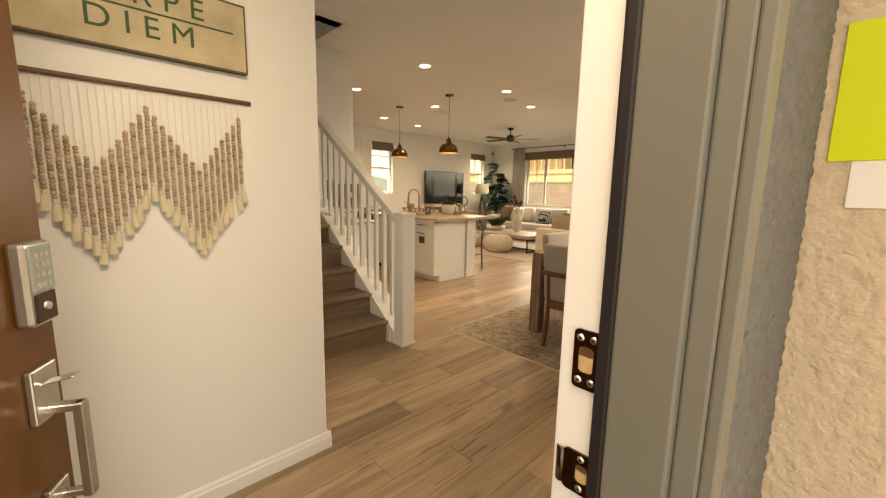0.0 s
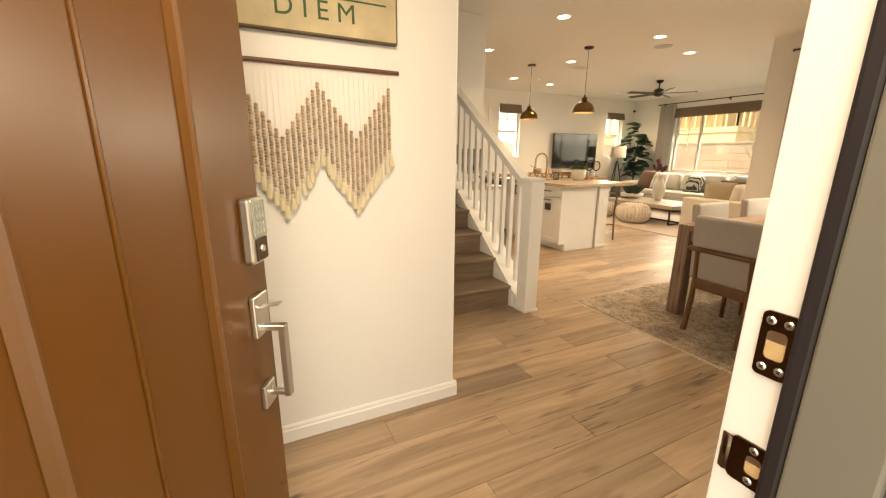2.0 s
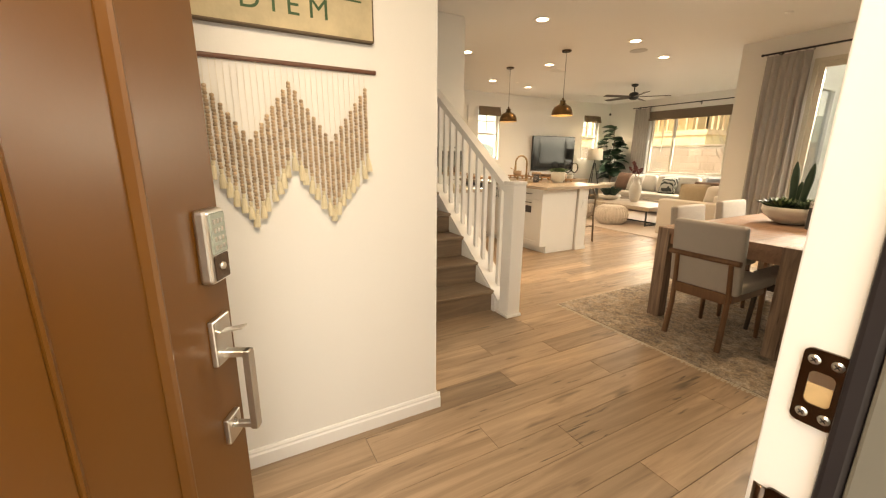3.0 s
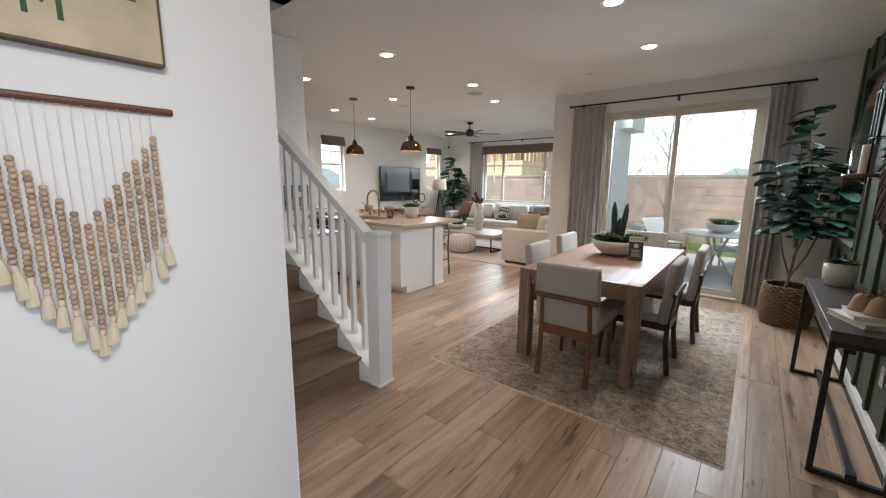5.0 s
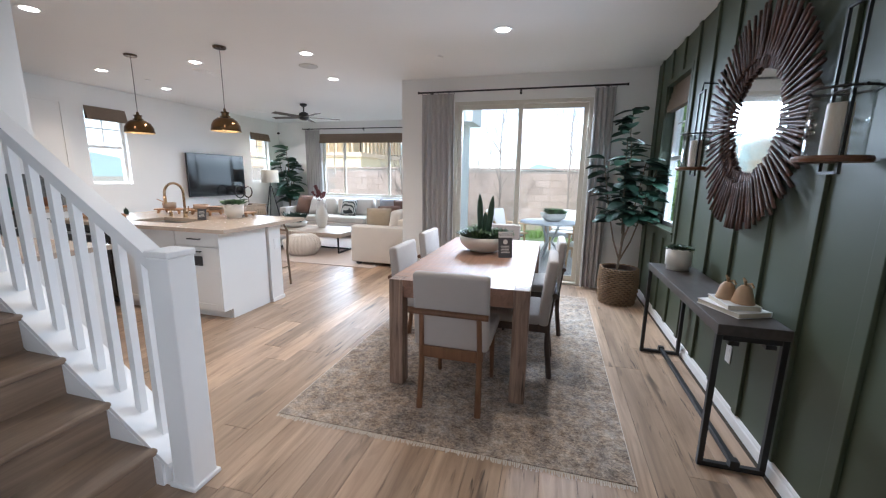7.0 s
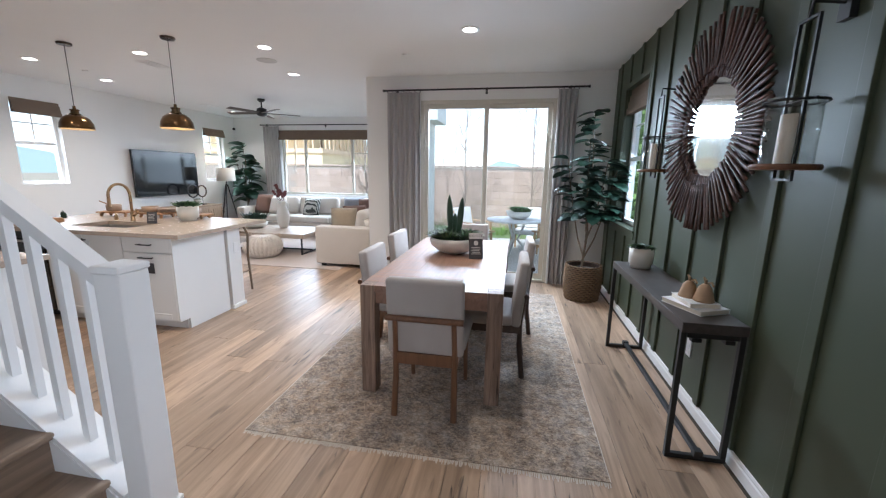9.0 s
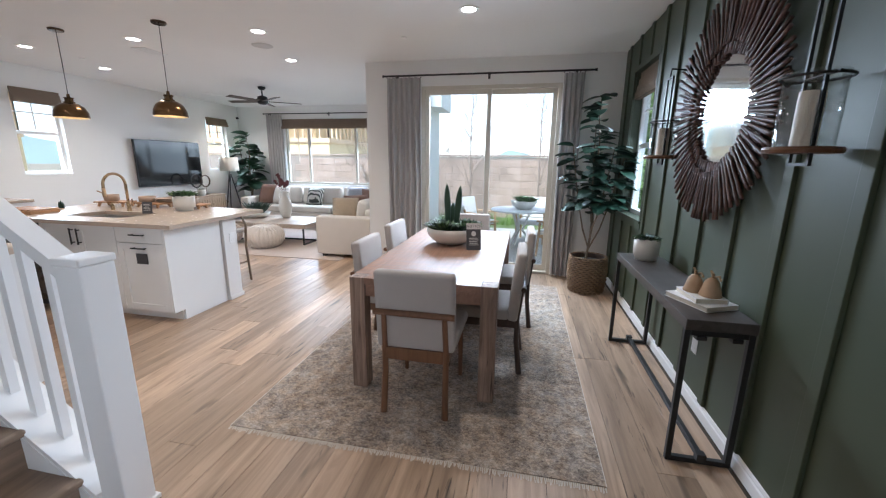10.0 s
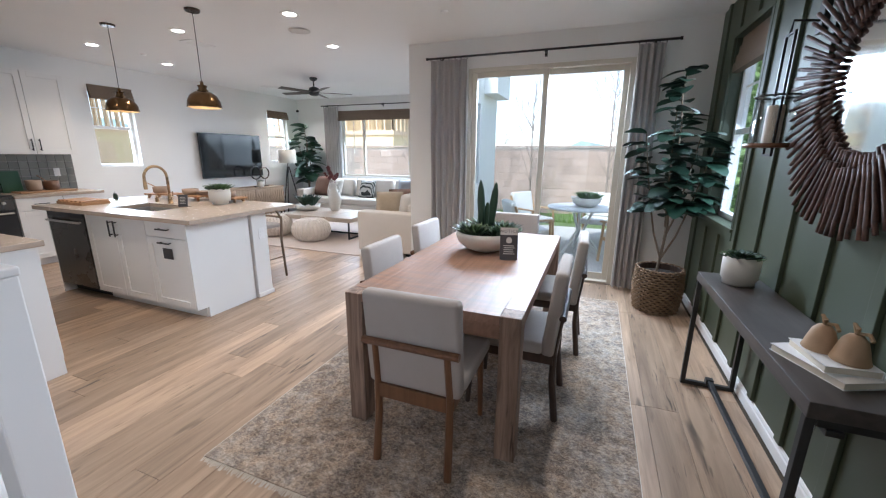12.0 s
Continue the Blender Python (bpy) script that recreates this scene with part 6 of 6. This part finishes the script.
part("back_frame", box(9.42, 9.64, 3.10, 7.25, 0.335, 0.74, 0.03, 4), M_SOFA, sofa, smooth=True)
for y0, y1 in ((4.0, 5.0), (5.01, 6.02), (6.03, 7.04)):
    part("seat_cushion", box(8.70, 9.42, y0, y1, 0.335, 0.475, 0.04, 4), M_SOFA, sofa, smooth=True)
    part("back_cushion", box(-0.10, 0.10, y0 + 0.02, y1 - 0.02, 0, 0.42, 0.07, 5, pose(9.30, 0, 0.46, 0, 12, 0)), M_SOFA, sofa, smooth=True)
for x0, x1 in ((6.51, 7.25), (7.26, 8.0), (8.01, 8.69)):
    part("seat_cushion", box(x0, x1, 3.29, 3.98, 0.335, 0.475, 0.04, 4), M_SOFA, sofa, smooth=True)
    part("back_cushion", box(x0 + 0.02, x1 - 0.02, -0.09, 0.09, 0, 0.42, 0.07, 5, pose(0, 3.40, 0.46, 10, 0, 0)), M_SOFA, sofa, smooth=True)
for x, y in ((6.36, 3.2), (6.36, 3.9), (9.5, 3.2), (8.8, 7.1), (9.5, 7.1), (8.8, 4.1)):
    part("foot", box(x - 0.03, x + 0.03, y - 0.03, y + 0.03, 0.011, 0.058), M_BLACK, sofa)


def pillow(label, x, y, z, s, rz, tilt, material):
    t = thing("throw_pillow", label, "pillow", x, y, z, rz)
    bm = bmesh.new()
    n = 8
    for side in (1, -1):
        g = []
        for i in range(n + 1):
            row = []
            for j in range(n + 1):
                a, b = i / n * 2 - 1, j / n * 2 - 1
                th = 0.085 * ((1 - a ** 4) * (1 - b ** 4)) ** 0.6
                k = 1 - 0.07 * (1 - abs(a) ** 2) * abs(b) ** 3
                kk = 1 - 0.07 * (1 - abs(b) ** 2) * abs(a) ** 3
                row.append(bm.verts.new((side * th, a * s / 2 * k, s / 2 + b * s / 2 * kk)))
            g.append(row)
        for i in range(n):
            for j in range(n):
                q = (g[i][j], g[i + 1][j], g[i + 1][j + 1], g[i][j + 1])
                bm.faces.new(q if side > 0 else q[::-1])
    bmesh.ops.remove_doubles(bm, verts=bm.verts, dist=0.0005)
    bmesh.ops.transform(bm, matrix=pose(0, 0, 0, 0, tilt, 0), verts=bm.verts)
    part("cover", bm, material, t, smooth=True)


M_PTAN = mat("tan_pillow_cloth", (0.40, 0.32, 0.23), 0.9, vary=0.1, scale=20, bump=0.4, bump_scale=300)
M_PRUST = mat("brown_rust_cloth", (0.20, 0.115, 0.085), 0.9, vary=0.1, scale=20, bump=0.4, bump_scale=300)
M_PGREY = mat("grey_blue_cloth", (0.34, 0.34, 0.36), 0.9, vary=0.1, scale=20, bump=0.4, bump_scale=300)


def zebra(name):
    m = mat(name, (0.5, 0.5, 0.5), 0.9)
    n, l = m.node_tree.nodes, m.node_tree.links
    w = n.new("ShaderNodeTexWave")
    w.inputs["Scale"].default_value = 7
    w.inputs["Distortion"].default_value = 5
    r = n.new("ShaderNodeValToRGB")
    r.color_ramp.interpolation = "CONSTANT"
    r.color_ramp.elements[0].color = (0.05, 0.055, 0.05, 1)
    r.color_ramp.elements[1].position = 0.5
    r.color_ramp.elements[1].color = (0.55, 0.54, 0.5, 1)
    co = n.new("ShaderNodeTexCoord")
    l.new(co.outputs["Object"], w.inputs[0])
    l.new(w.outputs[0], r.inputs[0])
    l.new(r.outputs[0], n["Principled BSDF"].inputs["Base Color"])
    return m


pillow("tan linen throw pillow on the sofa corner", 6.75, 3.72, 0.478, 0.42, 200, -18, M_PTAN)
pillow("rust brown throw pillow leaning on the sofa", 7.05, 3.60, 0.478, 0.44, 230, -16, M_PRUST)
pillow("grey-blue throw pillow leaning on the sofa", 9.06, 4.55, 0.478, 0.44, 15, 20, M_PGREY)
pillow("rust brown throw pillow at the sofa corner", 9.0, 4.15, 0.478, 0.42, 30, 20, M_PRUST)
pillow("black and white patterned throw pillow", 9.05, 5.60, 0.478, 0.40, 0, 22, zebra("black_white_pattern"))
pillow("rust brown throw pillow at the sofa end", 9.05, 6.85, 0.478, 0.46, -10, 20, M_PRUST)
pillow("cream throw pillow at the sofa end", 9.0, 6.45, 0.478, 0.42, -6, 22, M_SOFA)

M_LRUG = mat("cream_wool_rug", (0.52, 0.44, 0.39), 0.95, vary=0.08, scale=6, bump=0.6, bump_scale=200)
lr = thing("living_rug", "plain cream wool rug in the living room", "rug")
part("rug_body", box(6.12, 9.3, 3.55, 7.0, 0.001, 0.010, 0.003), M_LRUG, lr)
ctab = thing("coffee_table", "wood-topped coffee table on a black metal frame", "coffee table", 7.40, 5.33, 0.0105)
M_CTOP = wood("pale_oak_top", (0.52, 0.42, 0.33), (0.38, 0.295, 0.225), 0.4, 0, 4, 0.08, 0.1)
for k in range(3):
    part("top_panel", box(-0.48, 0.48, -0.76 + 0.510 * k, -0.262 + 0.510 * k, 0.295, 0.37, 0.008), M_CTOP, ctab)
for sy in (-0.70, 0.70):
    part("frame", boxes([(-0.45, -0.425, sy - 0.012, sy + 0.012, 0.0, 0.299), (0.425, 0.45, sy - 0.012, sy + 0.012, 0.0, 0.299), (-0.425, 0.425, sy - 0.012, sy + 0.012, 0.0, 0.024)]), M_BLACK, ctab)
part("cross_bar", box(-0.012, 0.012, -0.688, 0.688, 0.0, 0.024), M_BLACK, ctab)
vase = thing("vase", "tall white two-handled vase with dark red branches", "vase", 7.60, 5.37, 0.381)
part("body", lathe([(0, 0), (0.06, 0), (0.075, 0.03), (0.108, 0.16), (0.108, 0.22), (0.085, 0.30), (0.052, 0.345), (0.050, 0.40), (0.066, 0.44), (0.056, 0.44), (0.04, 0.40), (0.04, 0.34)], 28), M_CREAM, vase, smooth=True)
for s in (-1, 1):
    part("handle", tube([(0, s * 0.05, 0.41), (0, s * 0.10, 0.40), (0, s * 0.115, 0.35), (0, s * 0.09, 0.295)], 0.010, 8), M_CREAM, vase)
vase.scale = (1.12, 1.12, 1.2)
M_REDL = mat("dark_red_leaf", (0.13, 0.03, 0.03), 0.6, vary=0.3)
rnd = random.Random(31)
for k in range(7):
    a = rnd.uniform(0, 6.28)
    tip = (0.14 * math.cos(a), 0.14 * math.sin(a), 0.44 + rnd.uniform(0.12, 0.26))
    bm = bmesh.new()
    add_tube(bm, [(0, 0, 0.40), (tip[0] * 0.5, tip[1] * 0.5, 0.47), tip], 0.003, 5)
    for q in range(7):
        u = 0.4 + 0.6 * q / 6
        add_lathe(bm, [(0, -0.028), (0.018, 0.0), (0.012, 0.016), (0, 0.03)], 6, pose(tip[0] * u + rnd.uniform(-0.02, 0.02), tip[1] * u + rnd.uniform(-0.02, 0.02), 0.44 + (tip[2] - 0.44) * u, rnd.uniform(0, 90), rnd.uniform(0, 90), 0))
    part("branch", bm, M_REDL, vase, "dark red leafy branch")
lb = thing("planter_bowl", "low white bowl planted with green succulents on the table", "planter", 7.50, 5.92, 0.381)
part("bowl", lathe([(0, 0), (0.13, 0), (0.215, 0.035), (0.235, 0.105), (0.22, 0.105), (0.20, 0.075), (0, 0.075)], 32), M_CREAM, lb, smooth=True)
for i in range(13):
    a, r = rnd.uniform(0, 6.28), 0.14 * math.sqrt(rnd.random())
    bm = bmesh.new()
    rosette(bm, r * math.cos(a), r * math.sin(a), 0.076, 9, rnd.uniform(0.18, 0.31), 0.040, 0.85, rnd)
    part("rosette", bm, M_SUCC, lb)


def pouf(x, y, r, h):
    p = thing("knitted_pouf", "round cream knitted pouf on the rug", "pouf", x, y, 0.0105, group="poufs")
    prof = [(0, 0), (r * 0.7, 0.005), (r * 0.93, h * 0.22), (r, h * 0.5), (r * 0.92, h * 0.78), (r * 0.6, h * 0.96), (0, h)]
    part("body", lathe(prof, 32), M_KNIT, p, smooth=True)
    bm = bmesh.new()
    n = 30
    for k in range(n):
        a = 2 * math.pi * k / n
        pts = []
        for q in range(22):
            u = q / 21
            ph = math.pi * (0.06 + 0.88 * u)
            rr, zz = (r + 0.002) * math.sin(ph) ** 0.55, h / 2 - h / 2 * math.cos(ph)
            aa = a + 0.05 * math.sin(q * 2.1)
            pts.append((rr * math.cos(aa), rr * math.sin(aa), zz))
        add_tube(bm, pts, 0.014, 5)
    w = part("knit", bm, M_KNIT, p, "chunky knitted cords", True)
    w["kind"] = "stuff"


M_KNIT = mat("cream_knit", (0.74, 0.67, 0.61), 0.95, vary=0.08, scale=20, bump=0.5, bump_scale=120)
pouf(6.72, 5.22, 0.31, 0.36)
pouf(6.78, 6.10, 0.31, 0.36)

fl = thing("floor_lamp", "black tripod floor lamp with a white drum shade", "floor lamp", 8.76, 7.50, 0.001)
for k in range(3):
    a = math.radians(120 * k + 85)
    part("leg", tube([(0.26 * math.cos(a), 0.26 * math.sin(a), 0.0), (0.02 * math.cos(a), 0.02 * math.sin(a), 1.14)], 0.012, 8), M_BLACK, fl)
part("stem", tube([(0, 0, 1.0), (0, 0, 1.3)], 0.010, 8), M_BLACK, fl)
part("shade", lathe([(0.20, 1.22), (0.19, 1.52), (0.187, 1.52), (0.197, 1.22), (0.20, 1.22)], 32), mat("white_linen_shade", (0.78, 0.74, 0.66), 0.9, vary=0.03), fl, "white linen drum shade", True)
basket("plant_basket", "brown wicker basket planter by the window", 9.38, 7.45, 0.001, 0.20, 0.38)
fig_tree("fiddle leaf fig with large glossy green leaves", 9.38, 7.45, 0.32, 1.80, 0.34, 105, 0.30, None, 12, 0.20, 1.3, 0.80, M_FIDDLE)
curtain_rod("black metal curtain rod above the living room window", 9.70, 3.75, 7.18, 2.56, 9.78, (3.9, 5.5, 7.05))
curtain("grey linen curtain panel beside the living room window", 9.70, 6.70, 7.12, 0.02, 2.53, 6, 0.03, seed=5)
curtain("grey linen curtain panel at the far window end", 9.70, 3.85, 4.25, 0.02, 2.53, 6, 0.03, seed=6)
camr = thing("wall_sensor", "small dark wall camera in the corner", "sensor", 9.70, 7.92, 2.47)
part("ball", lathe([(0, -0.03), (0.03, -0.02), (0.035, 0.0), (0.025, 0.025), (0, 0.035)], 14), M_BLACK, camr, smooth=True)
part("mount", tube([(0, 0, 0), (0.04, 0.058, 0.0)], 0.01, 6), M_TRIM, camr)

# ---- outside ----
M_BLOCK = mat("pinkish_block", (0.46, 0.35, 0.29), 0.9, vary=0.12, scale=12, bump=0.6, per=0.10)
M_MORTAR = mat("block_mortar", (0.36, 0.30, 0.26), 0.95)
ground = setting("ground", box(-300, 300, -300, 300, -0.40, -0.26), mat("dry_soil", (0.30, 0.25, 0.18), 0.95, vary=0.3, scale=0.8, bump=0.5), "dry earth ground", "ground")
patio = setting("patio", box(6.31, 10.2, -3.0, 2.89, -0.26, -0.06), mat("patio_concrete", (0.48, 0.46, 0.43), 0.85, vary=0.12, scale=3, bump=0.3), "pale concrete patio slab", "patio")
lawn = setting("lawn", box(10.2, 12.4, -8, 12, -0.26, -0.10), mat("grass_soil", (0.12, 0.17, 0.06), 0.95, vary=0.4, scale=6, bump=1.0), "green planted strip along the wall", "lawn")
bwall = setting("block_wall", box(12.52, 12.66, -9, 14, -0.26, 1.63), M_MORTAR, "pinkish concrete block garden wall", "garden wall")
blk_me = bpy.data.meshes.new("block")
bm = box(-0.075, 0.075, -0.197, 0.197, -0.097, 0.097, 0.006, 1)
bm.to_mesh(blk_me)
bm.free()
blk_me.materials.append(M_BLOCK)
for r in range(9):
    for k in range(31):
        o = new("block", blk_me)
        o.parent = bwall
        o.location = (12.585, -4.2 + 0.4 * k + (0.2 if r % 2 else 0), -0.15 + 0.2 * r)
part("wall_cap", box(12.49, 12.69, -9, 14, 1.641, 1.69, 0.006), M_BLOCK, bwall)
hill_m = mat("hazy_far_hill", (0.20, 0.25, 0.22), 0.95, vary=0.25, scale=0.03)
# Distance haze is put into the hill material as a pale blue glow.
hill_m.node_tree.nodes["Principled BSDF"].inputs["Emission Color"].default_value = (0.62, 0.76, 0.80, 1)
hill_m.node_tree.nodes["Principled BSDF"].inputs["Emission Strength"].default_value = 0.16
bm = bmesh.new()
rows = []
for j in range(3):
    row = []
    for i in range(61):
        a = math.radians(-75 + 150 * i / 60)
        h = (10 + 7 * math.sin(i * 0.35) + 5 * math.sin(i * 0.83 + 1) + 2 * math.sin(i * 2.1)) * (0, 0.75, 1.0)[j]
        d = (170, 200, 240)[j]
        row.append(bm.verts.new((d * math.cos(a), d * math.sin(a), -0.3 + h)))
    rows.append(row)
for A, B in zip(rows, rows[1:]):
    for i in range(60):
        bm.faces.new((A[i], A[i + 1], B[i + 1], B[i]))
tagged(part("backdrop", bm, hill_m, smooth=True), "low green hills on the horizon, paled by a painted haze glow", "hills", kind="structure")

M_OSB = mat("yellow_sheathing", (0.74, 0.60, 0.37), 0.9, vary=0.2, scale=4, bump=0.2)
M_FRAMEW = mat("raw_framing_lumber", (0.72, 0.54, 0.36), 0.8, vary=0.2, scale=3)


def framed_house(label, x, y, rz, w, d):
    h = thing("unfinished_house", label, "house", x, y, -0.26, rz)
    part("ground_storey", box(-w / 2, w / 2, -d / 2, d / 2, 0, 2.9), M_OSB, h, "yellow sheathed wall")
    part("floor_deck", box(-w / 2 - 0.1, w / 2 + 0.1, -d / 2 - 0.1, d / 2 + 0.1, 2.9, 3.2), M_FRAMEW, h)
    n = int(w / 0.6)
    for k in range(n + 1):
        part("stud", box(-w / 2 + 0.6 * k, -w / 2 + 0.6 * k + 0.09, -d / 2, -d / 2 + 0.12, 3.2, 5.7), M_FRAMEW, h)
    n = int(d / 0.6)
    for k in range(n + 1):
        part("stud", box(-w / 2, -w / 2 + 0.12, -d / 2 + 0.6 * k, -d / 2 + 0.6 * k + 0.09, 3.2, 5.7), M_FRAMEW, h)
    part("top_plate", boxes([(-w / 2, w / 2, -d / 2, -d / 2 + 0.14, 5.7, 5.9), (-w / 2, -w / 2 + 0.14, -d / 2, d / 2, 5.7, 5.9)]), M_FRAMEW, h)
    part("back_wall", box(-w / 2 + 2, w / 2, -d / 2 + 2, d / 2, 3.2, 5.6), M_OSB, h)
    part("roof", prism([(-d / 2 - 0.4, 5.9), (d / 2 + 0.4, 5.9), (0, 7.6)], "x", -w / 2 - 0.4, w / 2 + 0.4), M_FRAMEW, h, "open timber roof frame")
    for k in range(3):
        part("window_opening", box(-w / 2 - 0.03, -w / 2 + 0.02, -d / 2 + 1.2 + 2.6 * k, -d / 2 + 2.2 + 2.6 * k, 1.0, 2.3), M_FRAMEW, h)


framed_house("unfinished house with yellow sheathing and open timber studs", 31, 18.5, 0, 12, 10)
framed_house("unfinished house with yellow sheathing beyond the kitchen windows", 13, 36, 90, 12, 12)


def bare_tree(x, y, h, seed):
    rnd = random.Random(seed)
    t = thing("birch_tree", "slender bare pale tree beyond the patio", "tree", x, y, -0.16, group="bare trees")
    part("trunk", tube([(0, 0, 0), (0.03, 0.02, h * 0.35), (-0.02, 0.04, h * 0.7), (0.02, 0.0, h)], 0.028, 7, 0.2), M_PALEBARK, t)
    bm = bmesh.new()
    for k in range(44):
        z0 = h * rnd.uniform(0.25, 0.92)
        a = rnd.uniform(0, 6.28)
        L = (h - z0) * 0.48 + 0.22
        p1 = (L * 0.5 * math.cos(a), L * 0.5 * math.sin(a), z0 + L * 0.65)
        p2 = (L * 0.8 * math.cos(a + 0.2), L * 0.8 * math.sin(a + 0.2), z0 + L * 1.35)
        add_tube(bm, [(0, 0, z0), p1, p2], 0.008, 4, 0.3)
        for q in range(3):
            b = a + rnd.uniform(-1, 1)
            add_tube(bm, [p1, (p1[0] + 0.22 * math.cos(b), p1[1] + 0.22 * math.sin(b), p1[2] + 0.3)], 0.004, 4, 0.3)
    part("crown", bm, M_PALEBARK, t, "fine bare twigs")


M_PALEBARK = mat("pale_bark", (0.30, 0.24, 0.20), 0.85, vary=0.3, scale=12)
bare_tree(11.6, 0.50, 4.0, 1)
bare_tree(11.8, 2.34, 3.4, 2)
bare_tree(11.7, 3.6, 3.0, 3)
bare_tree(11.6, 5.2, 2.6, 4)
M_GRASS = mat("bright_grass", (0.16, 0.26, 0.06), 0.8, vary=0.4, scale=6)
bm = bmesh.new()
rnd = random.Random(77)
for k in range(60):
    cx, cy = rnd.uniform(10.6, 12.2), rnd.uniform(-3, 9)
    for q in range(26):
        a, L = rnd.uniform(0, 6.28), rnd.uniform(0.18, 0.5)
        r = rnd.uniform(0.0, 0.09)
        bx, by = cx + r * math.cos(a), cy + r * math.sin(a)
        s = Vector((-math.sin(a), math.cos(a), 0)) * 0.006
        v = [Vector((bx, by, -0.12)), Vector((bx + 0.35 * L * math.cos(a), by + 0.35 * L * math.sin(a), -0.12 + L))]
        f = [bm.verts.new(v[0] - s), bm.verts.new(v[0] + s), bm.verts.new(v[1])]
        bm.faces.new(f)
tagged(part("grass_clumps", bm, M_GRASS), "clumps of tall green garden grass", "grass", kind="stuff")

bm = bmesh.new()
rnd = random.Random(55)
for k in range(6000):
    a, u = rnd.uniform(0, 6.28), rnd.random()
    hh = rnd.uniform(0.1, 4.4)
    rr = 0.45 * math.sqrt(rnd.random()) * (1.2 - 0.15 * hh)
    p = Vector((10.3 + rnd.uniform(-2.6, 1.8) + rr * math.cos(a), -2.0 + rr * math.sin(a), hh - 0.2))
    d = Vector((rnd.uniform(-1, 1), rnd.uniform(-1, 1), rnd.uniform(-0.6, 0.8))).normalized() * 0.17
    s = d.orthogonal().normalized() * 0.06
    bm.faces.new([bm.verts.new(q) for q in (p, p + d * 0.5 + s, p + d, p + d * 0.5 - s)])
tagged(part("garden_hedge", bm, mat("light_hedge_leaf", (0.24, 0.36, 0.12), 0.7, vary=0.3, scale=5)), "light green leafy hedge beyond the side window", "hedge", kind="stuff")

M_PWHITE = mat("white_patio_table", (0.72, 0.71, 0.69), 0.45, vary=0.03)
M_TEAK = wood("teak_wood", (0.50, 0.33, 0.18), (0.34, 0.20, 0.10), 0.55, 2, 4, 0.08, 0.1)
PZ = -0.06
pt = thing("patio_table", "round white patio table on crossed legs", "patio table", 7.95, 0.93, PZ)
part("top", lathe([(0, 0.70), (0.52, 0.70), (0.53, 0.715), (0.52, 0.73), (0, 0.73)], 40), M_PWHITE, pt)
for k in range(3):
    a = math.radians(120 * k + 15)
    part("leg", tube([(0.34 * math.cos(a), 0.34 * math.sin(a), 0.0), (0.05 * math.cos(a), 0.05 * math.sin(a), 0.36), (0.18 * math.cos(a), 0.18 * math.sin(a), 0.70)], 0.022, 8), M_PWHITE, pt)
pb = thing("planter_bowl", "white bowl of green succulents on the patio table", "planter", 7.95, 0.88, PZ + 0.73)
pb.scale = (1.35, 1.35, 1.35)
part("bowl", lathe([(0, 0), (0.08, 0), (0.15, 0.05), (0.175, 0.11), (0.16, 0.11), (0.13, 0.08), (0, 0.08)], 32), M_CREAM, pb, smooth=True)
rnd = random.Random(91)
for i in range(11):
    a, r = rnd.uniform(0, 6.28), 0.12 * math.sqrt(rnd.random())
    bm = bmesh.new()
    rosette(bm, r * math.cos(a), r * math.sin(a), 0.085, 8, rnd.uniform(0.08, 0.15), 0.028, 0.6, rnd)
    part("rosette", bm, M_SUCC2, pb)


def patio_chair(x, y, rz):
    c = thing("patio_chair", "teak patio chair with a white cushion", "patio chair", x, y, PZ, rz, group="patio chairs")
    for sy in (-1, 1):
        part("front_leg", tube([(0.26, sy * 0.26, 0), (0.22, sy * 0.26, 0.58)], 0.02, 8), M_TEAK, c)
        part("rear_leg", tube([(-0.30, sy * 0.26, 0), (-0.20, sy * 0.26, 0.42), (-0.32, sy * 0.26, 0.80)], 0.02, 8), M_TEAK, c)
        part("armrest", box(-0.26, 0.28, sy * 0.26 - 0.028, sy * 0.26 + 0.028, 0.58, 0.605, 0.006), M_TEAK, c)
        part("side_rail", box(-0.22, 0.24, sy * 0.25 - 0.012, sy * 0.25 + 0.012, 0.32, 0.37), M_TEAK, c)
    part("seat_cushion", box(-0.22, 0.26, -0.235, 0.235, 0.36, 0.45, 0.03, 3), M_PWHITE, c, "white seat cushion", True)
    part("back_cushion", box(-0.05, 0.05, -0.235, 0.235, 0, 0.42, 0.03, 3, pose(-0.24, 0, 0.45, 0, -14, 0)), M_PWHITE, c, "white back cushion", True)


patio_chair(7.55, 0.28, 60)
patio_chair(8.75, 0.70, 170)
patio_chair(8.45, 1.75, 235)
patio_chair(7.35, 1.65, -60)
eave = setting("patio_beam", boxes(wall_rows("x", 2.86, 2.888, 6.31, 9.94, -0.1, 3.2, [(8.05, 8.75, 0.88, 2.40)]) + [(8.9, 9.94, 2.60, 2.86, 2.55, 3.2)]), mat("pale_exterior_stucco", (0.78, 0.78, 0.75), 0.9, vary=0.05, scale=9, bump=0.8), "pale stucco outside living room wall", "wall")
